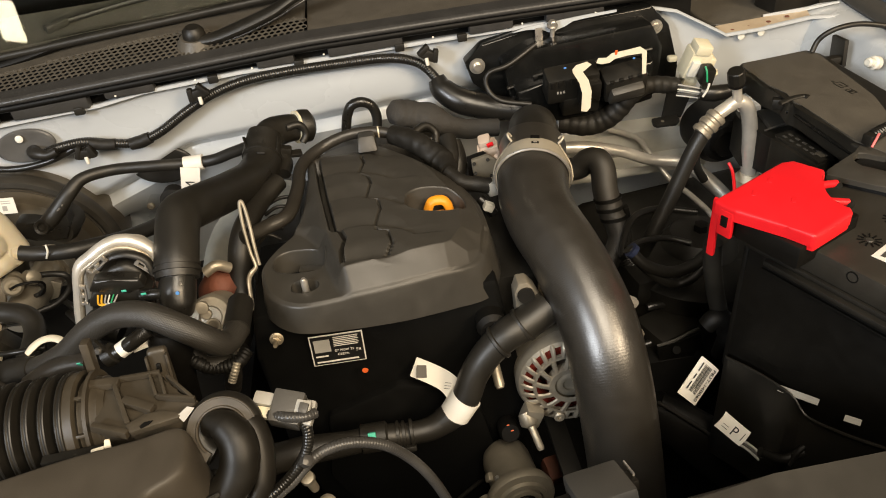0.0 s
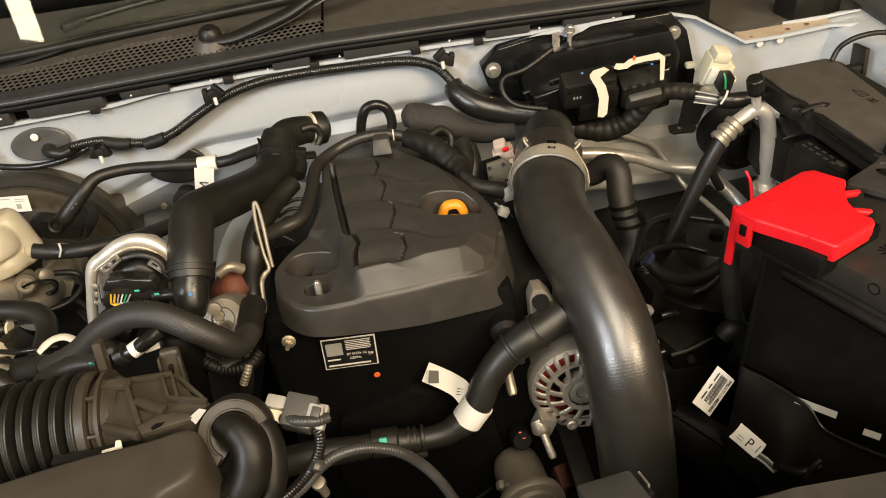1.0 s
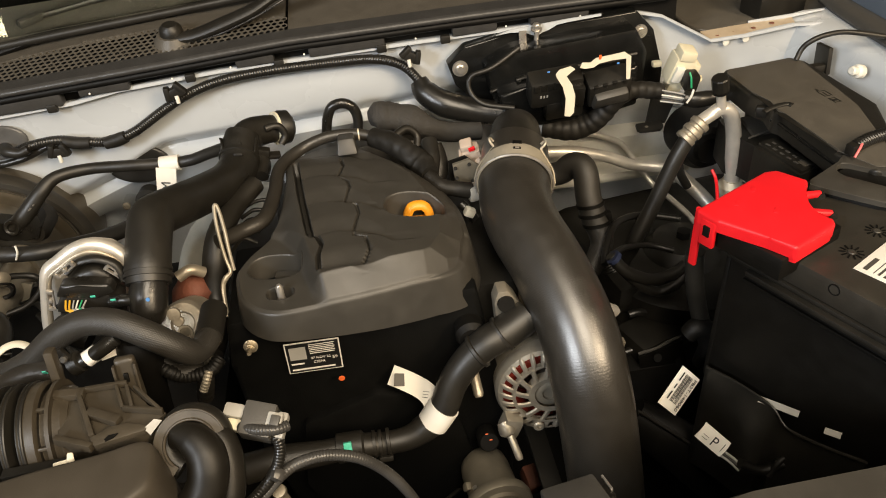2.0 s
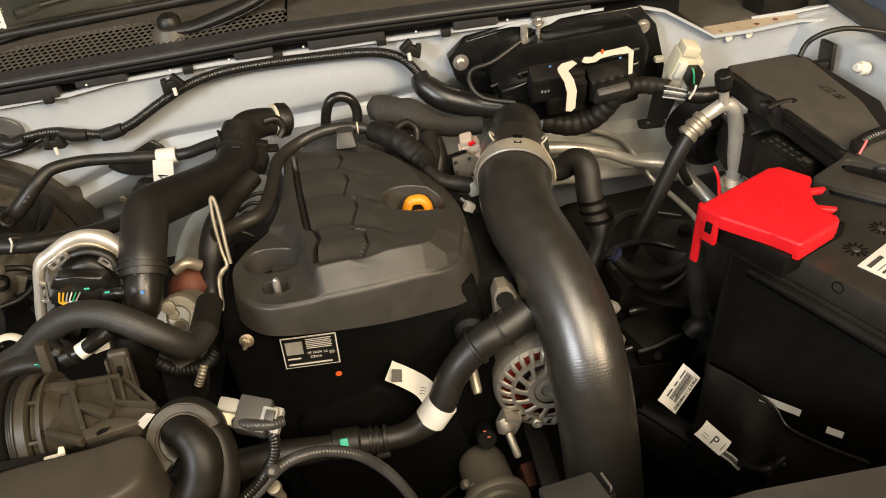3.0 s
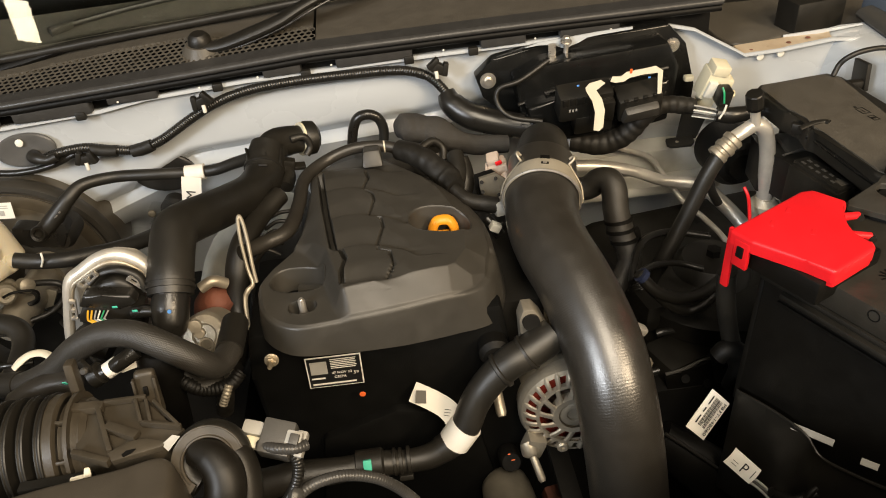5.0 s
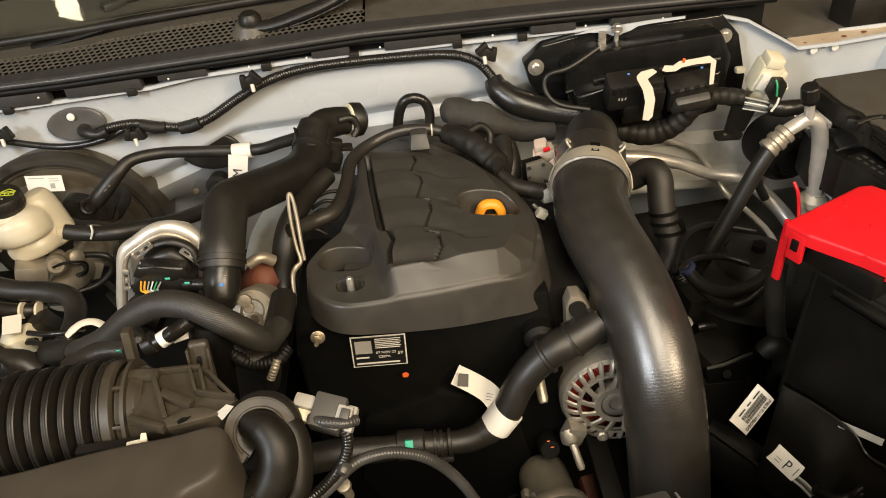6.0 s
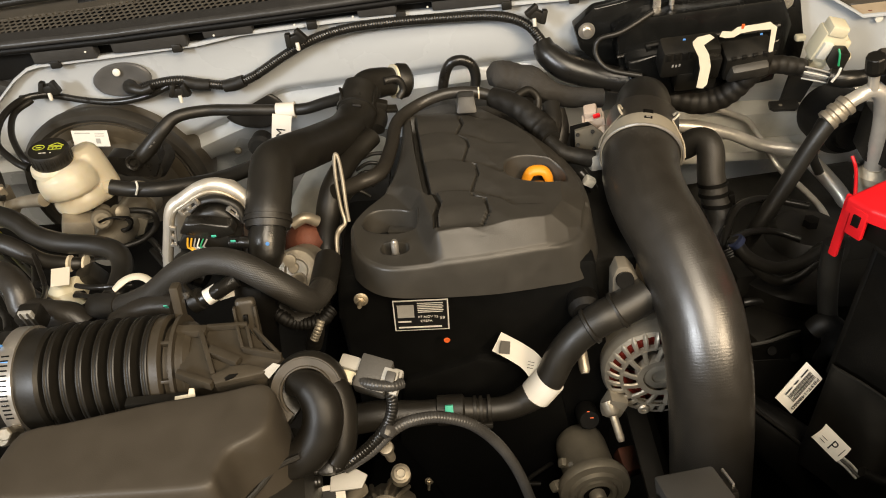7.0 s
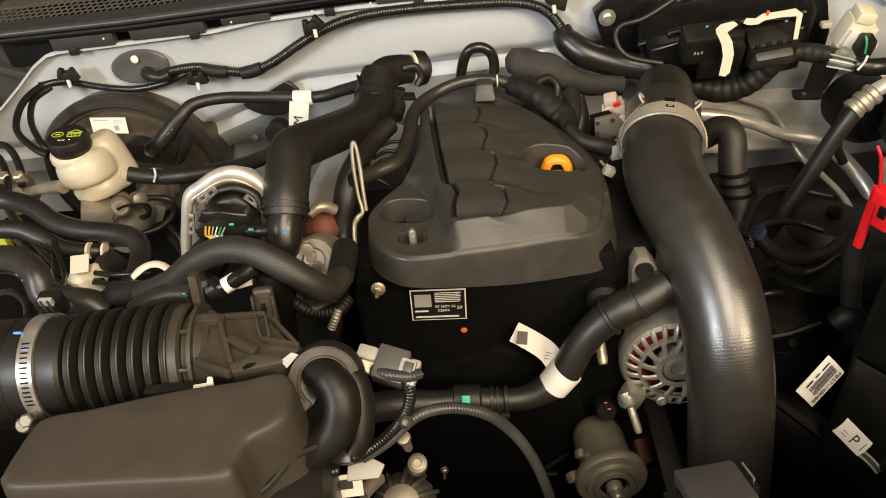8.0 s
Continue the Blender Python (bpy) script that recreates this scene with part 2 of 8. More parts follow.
def box(size, m, bevel=0.002, segs=2, taper=1.0):
    """A rounded block of that size at the pose m; taper narrows its top."""
    bm = bmesh.new()
    bmesh.ops.create_cube(bm, size=1)
    for v in bm.verts:
        k = taper if v.co.z > 0 else 1
        v.co = Vector((v.co.x * size[0] * k, v.co.y * size[1] * k, v.co.z * size[2]))
    if bevel:
        bmesh.ops.bevel(bm, geom=bm.edges[:], offset=min(bevel, min(size) * 0.45), segments=segs, profile=0.6, affect="EDGES")
    bm.transform(m)
    return bm


def prism(outline, low, high, m=None, bevel=0.0, segs=2):
    """A flat outline (x, y) drawn up from low to high."""
    bm = bmesh.new()
    bottom = [bm.verts.new((x, y, low)) for x, y in outline]
    top = [bm.verts.new((x, y, high)) for x, y in outline]
    bm.faces.new(bottom)
    face = bm.faces.new(top)
    for k in range(len(outline)):
        q = (k + 1) % len(outline)
        bm.faces.new((bottom[k], bottom[q], top[q], top[k]))
    if bevel:
        edges = list(face.edges) + [e for e in bm.edges if len({v in top for v in e.verts}) == 2]
        bmesh.ops.bevel(bm, geom=edges, offset=bevel, segments=segs, profile=0.6, affect="EDGES")
    if m is not None:
        bm.transform(m)
    return bm


def between(a, b, roll=0.0):
    """The pose halfway from a to b, whose x runs from a to b."""
    a, b = Vector(a), Vector(b)
    turn = (b - a).to_track_quat("X", "Z").to_matrix().to_4x4()
    return Matrix.Translation((a + b) / 2) @ turn @ pose(0, 0, 0, roll)


def frame_of(a, b, c):
    """A pose at a with x towards b and y in the plane of c."""
    a, b, c = Vector(a), Vector(b), Vector(c)
    x = (b - a).normalized()
    y = (c - a) - x * (c - a).dot(x)
    y.normalize()
    z = x.cross(y)
    m = Matrix((x, y, z)).transposed().to_4x4()
    m.translation = a
    return m


def sheet(a, b, c, thick=0.0008, bend=0.0, cuts=6):
    """A thin card with corners a, b and c (a to b is its width), bent about its own width."""
    m, w, h = frame_of(a, b, c), (Vector(b) - Vector(a)).length, (Vector(c) - Vector(a)).length
    bm = bmesh.new()
    rows = []
    for z in (0, thick):
        for j in range(cuts + 1):
            u = j / cuts
            rows.append([bm.verts.new((s * w, u * h, z + bend * (1 - (2 * u - 1) ** 2))) for s in (0, 1)])
    n = cuts + 1
    for j in range(cuts):
        bm.faces.new((*rows[j], *reversed(rows[j + 1])))
        bm.faces.new((*reversed(rows[n + j]), *rows[n + j + 1]))
        for s in (0, 1):
            bm.faces.new((rows[j][s], rows[j + 1][s], rows[n + j + 1][s], rows[n + j][s]))
    for j in (0, cuts):
        bm.faces.new((rows[j][0], rows[j][1], rows[n + j][1], rows[n + j][0]))
    bm.transform(m)
    return bm


def cut_plate(points, thick=0.003, bevel=0.0):
    """A flat plate with that outline."""
    p = [Vector(q) for q in points]
    normal = Vector()
    for a, b in zip(p, p[1:] + p[:1]):
        normal += a.cross(b)
    normal.normalize()
    bm = bmesh.new()
    rows = [[bm.verts.new(q + normal * s) for q in p] for s in (0, -thick)]
    bm.faces.new(rows[0])
    bm.faces.new(rows[1])
    n = len(p)
    for k in range(n):
        bm.faces.new((rows[0][k], rows[0][(k + 1) % n], rows[1][(k + 1) % n], rows[1][k]))
    if bevel:
        bmesh.ops.bevel(bm, geom=bm.edges[:], offset=bevel, segments=2, profile=0.6, affect="EDGES")
    return bm


def words(name, text, size, m, mat, parent, label=""):
    """Letters as a mesh, centred at the pose m, facing its z."""
    data = bpy.data.curves.new(name, "FONT")
    data.body, data.size, data.align_x, data.align_y, data.extrude = text, size, "CENTER", "CENTER", 0.0001
    ob = bpy.data.objects.new(name, data)
    scene.collection.objects.link(ob)
    me = bpy.data.meshes.new_from_object(ob.evaluated_get(bpy.context.evaluated_depsgraph_get()))
    bpy.data.objects.remove(ob)
    bm = bmesh.new()
    bm.from_mesh(me)
    bm.transform(m)
    return part(name, bm, mat, parent, label)


def bars(rects, m, thick=0.0003):
    """Plain printed bars (x, y, width, height) in one mesh."""
    return join(*[box((w, h, thick), m @ pose(x + w / 2, y + h / 2, 0), 0) for x, y, w, h in rects])


def bolt(place, way, r=0.006, name="bolt", mat=None, label="zinc plated hexagon flange bolt in a casting", stud=0.0):
    ob = thing(name, place, label, "bolt", "bolts")
    m = mat or ZINC
    part("flange", lathe([(0.0, 0), (r * 1.5, 0), (r * 1.5, r * 0.25), (r * 1.1, r * 0.45), (0, r * 0.45)], place, way, 20), m, ob)
    part("head", lathe([(0.0, r * 0.3), (r, r * 0.3), (r, r * 1.15), (r * 0.8, r * 1.3), (0, r * 1.3)], place, way, 6), m, ob, crisp=20)
    if stud:
        part("stud", lathe([(r * 0.5, r), (r * 0.5, stud * 0.9), (r * 0.38, stud), (0, stud)], place, way, 12), m, ob)
    return ob


def hose(name, pts, r, mat, label, category="hose", **more):
    """A hose that is one piece."""
    return tagged(part(name, tube(pts, r, **more), mat), label, category)


def flange(pts, wide, way):
    """A flat lip along a line, square to way."""
    mid, _ = line(pts, 8)
    bm = bmesh.new()
    rows = []
    for i, v in enumerate(mid):
        run = (mid[min(i + 1, len(mid) - 1)] - mid[max(i - 1, 0)]).normalized()
        out = run.cross(Vector(way)).normalized()
        rows.append([bm.verts.new(v + out * a + Vector(way) * b) for a, b in ((0, 0.0), (wide, 0.0), (wide, -0.0025), (0, -0.0025))])
    for a, b in zip(rows, rows[1:]):
        for k in range(4):
            bm.faces.new((a[k], a[(k + 1) % 4], b[(k + 1) % 4], b[k]))
    bm.faces.new(rows[0])
    bm.faces.new(rows[-1])
    return bm


def print_bars(name, rects, m, mat, parent):
    """Printed lines, each a piece of its own."""
    for rect in rects:
        part(name, bars([rect], m), mat, parent)


# ---- the room and the body shell ----
def step(a, b, v):
    t = min(max((v - a) / (b - a), 0), 1)
    return t * t * (3 - 2 * t)


def slab(name, lo, hi, mat, label, category):
    lo, hi = Vector(lo), Vector(hi)
    return tagged(part(name, box(hi - lo, Matrix.Translation((lo + hi) / 2), 0), mat), label, category, kind="structure")


slab("floor", (-4, -4, -0.1), (4, 5, 0), CONCRETE, "plain pale concrete showroom floor", "floor")
slab("ceiling", (-4, -4, 3.3), (4, 5, 3.4), CEILING, "plain dark showroom ceiling", "ceiling")
slab("wall_north", (-4, 5, 0), (4, 5.1, 3.3), WALL, "plain pale painted showroom wall", "wall")
slab("wall_south", (-4, -4.1, 0), (4, -4, 3.3), WALL, "plain pale painted showroom wall", "wall")
slab("wall_west", (-4.1, -4, 0), (-4, 5, 3.3), WALL, "plain pale painted showroom wall", "wall")
slab("wall_east", (4, -4, 0), (4.1, 5, 3.3), WALL, "plain pale painted showroom wall", "wall")

TOP_X = (-0.80, -0.685, -0.653, -0.616, -0.593, -0.575, -0.523, -0.36, -0.30, -0.17, 0.08, 0.39, 0.43, 0.495, 0.507, 0.56, 0.63, 0.66, 0.80)
TOP_Z = (0.90, 0.976, 1.001, 1.032, 1.046, 1.050, 1.053, 1.064, 1.074, 1.083, 1.090, 1.096, 1.086, 1.049, 1.0415, 1.0432, 1.0500, 1.0480, 1.0400)


def crown(x):
    """The height of the bulkhead's upper edge across the bay."""
    return float(np.interp(x, TOP_X, TOP_Z))


def bulkhead():
    """The white bulkhead: an upper panel, a slanting swage and a set-back lower panel, with a turned lip along its top."""
    bm = bmesh.new()
    xs = sorted({*np.round(np.linspace(-0.78, 0.80, 110), 4), *TOP_X})
    rows = []
    for x in xs:
        zt = crown(x)
        step = float(np.interp(x, (-0.8, -0.42, -0.33, -0.27, -0.085, 0.08, 0.30, 0.42, 0.47, 0.8), (0.90, 0.92, 0.955, 0.985, 0.997, 1.008, 1.015, 1.007, 0.94, 0.93)))
        lean = float(np.interp(x, (0.02, 0.18), (1, 0)))
        bulge = 0.012 * math.exp(-((x + 0.02) / 0.12) ** 2)
        line_ = [(0.968, zt + 0.001), (0.968, zt - 0.0015), (0.977, zt - 0.003), (0.979, zt - 0.008), (0.982 - bulge, (zt + step) / 2 + 0.01),
                 (0.982, step + 0.012), (0.984, step + 0.004), (1.002, step - 0.006), (1.008, step - 0.014), (1.006, step - 0.019), (0.995, step - 0.028),
                 (0.997 + 0.015 * lean, step - 0.06), (1.010 + 0.035 * lean, 0.86), (1.05 + 0.02 * lean, 0.80), (1.06 + 0.02 * lean, 0.45), (1.10, 0.45), (1.10, zt - float(np.interp(x, (0.42, 0.45), (0.02, 0.075)))), (0.985, zt - 0.001), (0.970, zt + 0.0025)]
        rows.append([bm.verts.new((x, y, z)) for y, z in line_])
    n = len(rows[0])
    for a, b in zip(rows, rows[1:]):
        for k in range(n):
            bm.faces.new((a[k], a[(k + 1) % n], b[(k + 1) % n], b[k]))
    bm.faces.new(rows[0])
    bm.faces.new(rows[-1])
    return bm


tagged(part("wall_bulkhead", bulkhead(), PAINT, crisp=50), "white painted steel bulkhead with a pressed swage and turned lip", "bulkhead", kind="structure")
# inner wings, bay floor and front panel


def wing_east():
    """The inner wing: a leaning wall that rolls over into a flat rail, swinging outwards to the front."""
    bm = bmesh.new()
    rows = []
    for y in np.linspace(0.15, 1.02, 30):
        e = 0.651 + 0.33 * (0.953 - min(max(y, 0.70), 0.99))
        side = 0.006 * step(0.895, 0.885, y)
        section = [(e - 0.035 - side, 0.45), (e - 0.016 - side, 0.94), (e - 0.008 - side, 1.020), (e - 0.005 - side, 1.037), (e - 0.001, 1.0435), (e + 0.005, 1.0460), (e + 0.03, 1.0500), (0.86, 1.050), (0.86, 0.45)]
        rows.append([bm.verts.new((x, y, z)) for x, z in section])
    n = len(rows[0])
    for a, b in zip(rows, rows[1:]):
        for k in range(n):
            bm.faces.new((a[k], a[(k + 1) % n], b[(k + 1) % n], b[k]))
    bm.faces.new(rows[0])
    bm.faces.new(rows[-1])
    return bm


tagged(part("wall_wing_east", wing_east(), PAINT, crisp=50), "white painted inner wing with a raised rail", "inner wing", kind="structure")
# Plain blue grey surface outside the rubber trim.
tagged(part("wall_wing_skin", box((0.22, 0.95, 0.05), pose(0.835, 0.60, 1.045, 0, 10), 0.02), WING_BLUE), "blue grey wing surface beyond the rubber trim", "wing protector", kind="structure")
tagged(part("wall_wing_west", join(box((0.10, 0.82, 0.60), pose(-0.83, 0.56, 0.68, 0, 4), 0.012), box((0.12, 0.80, 0.05), pose(-0.79, 0.57, 0.985, 0, -10, 0), 0.015)), PAINT),
       "white painted inner wing with a raised rail", "inner wing", kind="structure")
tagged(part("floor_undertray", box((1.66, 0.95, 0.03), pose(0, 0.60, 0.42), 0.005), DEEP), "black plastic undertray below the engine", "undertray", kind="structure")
# Stays out of view; made tall to keep lamp light off the lower bay.
tagged(part("wall_front_panel", box((1.66, 0.10, 0.555), pose(0, 0.195, 0.696), 0.01), DEEP), "unseen black front panel that shades the lower bay", "front panel", kind="structure")
# Near-black blocks added to fill gaps where only deep shade shows.
tagged(part("dark_bay_fill", join(box((0.56, 0.42, 0.40), pose(-0.47, 0.74, 0.62), 0.03), box((0.30, 0.30, 0.34), pose(0.42, 0.80, 0.58), 0.03)), DEEP), "dark filler blocks for the shade low in the bay", "chassis", kind="structure")
# slam panel trim
SLAM = [(0.155, 0.292, 1.000), (0.236, 0.298, 1.000), (0.333, 0.300, 1.000)]
trim = [(SLAM[0][0], SLAM[0][1]), (SLAM[1][0], SLAM[1][1]), (SLAM[2][0], SLAM[2][1]), (0.60, 0.305), (0.60, 0.17), (0.05, 0.17), (0.10, 0.262)]
tagged(part("trim_slam_panel", prism(trim, 0.975, 1.0, None, 0.006), COVER), "dark grey plastic slam panel trim", "trim", kind="structure")


# ---- scuttle: cowl panel, grille, seal, windscreen, wiper ----
def cowl_z(x, y):
    return float(np.interp(x, (-0.70, -0.47, -0.25, -0.08, 0.15, 0.46), (1.086, 1.095, 1.109, 1.121, 1.126, 1.130))) + (min(max(y, 0.975), 1.045) - 0.98) * 0.25


def cowl_sheet(x0, x1, front_line, y1, nx=60):
    bm = bmesh.new()
    rows = [[bm.verts.new((x, y, cowl_z(x, y) + dz)) for y, dz in ((front_line(x), 0), (y1, 0), (y1, -0.004), (front_line(x), -0.004))] for x in np.linspace(x0, x1, nx)]
    for a, b in zip(rows, rows[1:]):
        for k in range(4):
            bm.faces.new((a[k], a[(k + 1) % 4], b[(k + 1) % 4], b[k]))
    bm.faces.new(rows[0])
    bm.faces.new(rows[-1])
    return bm


def grille(x0, x1, y0, y1, pitch, hole):
    """A plate of six-sided holes in close rows."""
    verts, faces = [], []
    rows = 16
    for j in range(rows):
        y = y0 + j * pitch * 0.866
        for i in range(int((x1 - x0) / pitch) + 1):
            x = x0 + (i + 0.5 * (j % 2)) * pitch
            if y > y1(x):
                continue
            base = len(verts)
            for rad, drop in ((pitch / 1.732, 0), (hole, 0), (hole, 0.0006)):
                for k in range(6):
                    a = radians(60 * k + 30)
                    px, py = x + rad * math.cos(a), y + rad * math.sin(a)
                    verts.append((px, py, cowl_z(px, py) - drop))
            for k in range(6):
                q = (k + 1) % 6
                faces += [(base + k, base + q, base + 6 + q, base + 6 + k), (base + 6 + k, base + 6 + q, base + 12 + q, base + 12 + k)]
    me = bpy.data.meshes.new("grille")
    me.from_pydata(verts, [], faces)
    bm = bmesh.new()
    bm.from_mesh(me)
    bmesh.ops.remove_doubles(bm, verts=bm.verts, dist=0.0002)
    return bm


def screen_foot(x):
    """Where the windscreen meets the scuttle: it bows back towards the middle."""
    return 1.0915 + 0.030 * x - 0.075 * x * x


def grille_back(x):
    """Where the honeycomb ends and the plain rear strip begins."""
    return float(np.interp(x, (-0.70, -0.49, -0.42, -0.35, -0.25, -0.21, -0.19, -0.10, -0.08), (1.014, 1.024, 1.034, 1.040, 1.044, 1.036, 1.022, 1.020, 1.016)))


cowl = thing("cowl_panel", (0, 1.0, 1.10), "black plastic scuttle panel with a honeycomb air grille", "cowl panel")
part("grille", grille(-0.70, -0.078, 0.988, grille_back, 0.0086, 0.0034), COWL, cowl)
part("rear_panel", cowl_sheet(-0.70, -0.075, grille_back, 1.16), COWL, cowl)
part("blank_panel", cowl_sheet(-0.072, 0.46, lambda x: 0.984, 1.20), COWL, cowl)
# Dark sheet added below the holes, so the grille looks shaded inside.
part("grille_shade", box((0.72, 0.16, 0.01), pose(-0.40, 1.085, 1.06), 0.001), DEEP, cowl)
part("front_strip", cowl_sheet(-0.66, 0.46, lambda x: 0.962, 0.9855), SEALP, cowl)
# Dark strip added for the shade in the gap behind the seal.
part("gap_shade", box((1.12, 0.01, 0.05), pose(-0.10, 0.996, 1.068, 0, -2.0), 0.002), DEEP, cowl)
edge = [(x, 0.964, cowl_z(x, 0.964) - 0.002) for x in np.linspace(-0.66, 0.46, 24)]
part("front_edge", tube([(x, y + 0.002, z - 0.003) for x, y, z in edge], 0.0088, 16, 3, flat=0.62), SEALP, cowl)
seal = thing("bonnet_seal", (0, 0.945, 1.08), "black rubber bonnet seal along the scuttle edge", "seal")
part("bulb", tube([(x, 0.9660, z - 0.0125) for x, _, z in edge], 0.0050, 12, 3), DEEP, seal)
for x, w in ((-0.535, 0.085), (-0.42, 0.10), (-0.315, 0.065), (-0.12, 0.05), (0.0, 0.10), (0.17, 0.06), (0.285, 0.08)):
    part("bracket", box((w, 0.016, 0.022), pose(x, 0.972, crown(x) + 0.014, 0, -2), 0.003), SEALP, seal)
for x in (-0.55, -0.385, -0.205, -0.09, 0.045, 0.13, 0.34):
    part("clip", box((0.013, 0.008, 0.011), pose(x, 0.966, crown(x) + 0.001, 0, -2), 0.002), PLASTIC, seal)
for x in (-0.50, -0.33, -0.225, -0.15, -0.055, 0.09, 0.21, 0.31):
    part("rivet", lathe([(0, 0.0014), (0.0012, 0.001), (0.0014, 0)], (x, 0.955, cowl_z(x, 0.95) - 0.022), (0, -1, 0.2), 10), WHITE_PL, seal)


tagged(part("scuttle_end", join(box((0.22, 0.10, 0.16), pose(-0.72, 1.045, 1.030, 0, 14), 0.012), box((0.16, 0.02, 0.012), pose(-0.70, 0.992, 1.035, 0, 20), 0.004)), SEALP), "blue grey plastic end piece of the scuttle", "scuttle end")


def windscreen():
    bm = bmesh.new()
    xs = np.linspace(-0.80, 0.80, 81)
    for drop in (0, -0.005):
        rows = []
        for x in xs:
            y, z = screen_foot(x), 1.149 + 0.030 * x - 0.035 * x * x + drop
            bow = 0.12 * (x / 0.8) ** 2
            rows.append([bm.verts.new((x, y + s * (0.62 - bow), z + s * 0.36)) for s in np.linspace(0, 1, 7)])
        for a, b in zip(rows, rows[1:]):
            for k in range(6):
                bm.faces.new((a[k], a[k + 1], b[k + 1], b[k]))
    return bm


glass = thing("windscreen", (0, 1.15, 1.14), "dark tinted curved windscreen glass above the scuttle", "windscreen", kind="structure")
pane = part("pane", windscreen(), GLASS, glass)
pane.visible_shadow = False
foot = [(x, screen_foot(x) - 0.004, cowl_z(x, screen_foot(x)) + 0.008) for x in np.linspace(-0.78, 0.78, 30)]
part("lower_moulding", tube(foot, 0.0055, 10, 3), PLASTIC, glass)
# Unseen dark box and backing sheet, added so the glass stays dark.
tagged(part("dashboard", box((1.6, 0.62, 0.75), pose(0, 1.53, 0.80), 0.03), DEEP), "black dashboard behind the windscreen", "dashboard")
tagged(part("wall_dark_backing", box((1.66, 0.04, 1.0), pose(0, 1.85, 1.1), 0.01), DEEP), "dark backing sheet added behind the windscreen", "cabin wall", kind="structure")

pivot = (-0.223, 1.012, 1.122)
wiper = thing("wiper", pivot, "black wiper arm and blade parked on the windscreen", "wiper")
part("pivot_base", lathe([(0.030, -0.016), (0.024, -0.004), (0.019, 0.004), (0, 0.004)], pivot, (0.05, -0.15, 1), 28), COWL, wiper)
part("pivot_cap", lathe([(0.0150, 0.0), (0.0155, 0.004), (0.0140, 0.013), (0.0095, 0.0175), (0, 0.0185)], pivot, (0.05, -0.15, 1), 28), PLASTIC, wiper)
part("arm", tube([(-0.217, 1.006, 1.121), (-0.192, 1.006, 1.123), (-0.156, 1.008, 1.132), (-0.116, 1.012, 1.144), (-0.080, 1.020, 1.159), (-0.019, 1.040, 1.177), (0.063, 1.080, 1.194)], [0.011, 0.0135, 0.0150, 0.0140, 0.0120, 0.010, 0.007], 16, 8, flat=0.55), PLASTIC, wiper)
part("arm_edge", tube([(-0.203, 1.000, 1.115), (-0.158, 1.000, 1.123), (-0.110, 1.004, 1.138), (-0.069, 1.010, 1.155), (-0.013, 1.030, 1.172)], 0.0016, 8, 6), LOOM, wiper)
blade = [(-0.439, 1.100, 1.128), (-0.385, 1.120, 1.126), (-0.317, 1.140, 1.127), (-0.179, 1.170, 1.128), (-0.021, 1.200, 1.144)]
part("blade", tube(blade, 0.0045, 10, 6, flat=1.3), RUBBER, wiper)
part("blade_cap", box((0.034, 0.012, 0.018), between((-0.433, 1.090, 1.133), (-0.407, 1.105, 1.134)), 0.005), COVER, wiper)
part("moulding_wedge", tube([(-0.531, 1.055, 1.102), (-0.469, 1.062, 1.111), (-0.397, 1.070, 1.123), (-0.305, 1.080, 1.127), (-0.186, 1.088, 1.134), (-0.056, 1.093, 1.143)], [0.012, 0.011, 0.009, 0.007, 0.006, 0.005], 12, 6, flat=0.6), DEEP, glass)


# ---- engine: cover, timing cover, labels ----
RIM = [(-0.134, 0.600), (-0.128, 0.578), (-0.113, 0.560), (-0.092, 0.551), (-0.056, 0.553), (-0.005, 0.559), (0.047, 0.569), (0.066, 0.577), (0.079, 0.589), (0.088, 0.608), (0.094, 0.640),
       (0.091, 0.690), (0.075, 0.738), (0.046, 0.785), (0.015, 0.832), (-0.030, 0.848), (-0.070, 0.828), (-0.088, 0.800), (-0.087, 0.760), (-0.092, 0.714), (-0.103, 0.677), (-0.125, 0.645), (-0.135, 0.622)]


def oval(x, y, cx, cy, rx, ry, turn=0.0):
    """How far out a place lies in a rounded oval: 1 at its edge."""
    c, s = math.cos(radians(turn)), math.sin(radians(turn))
    dx, dy = x - cx, y - cy
    return (abs((dx * c + dy * s) / rx) ** 2.5 + abs((dy * c - dx * s) / ry) ** 2.5) ** 0.4


FILLER, POCKET, PIN_HOLE = (0.048, 0.672, 0.0315, 0.0240, -6), (-0.098, 0.622, 0.0270, 0.0195, -8), (-0.0925, 0.579, 0.0125, 0.0095, 0)


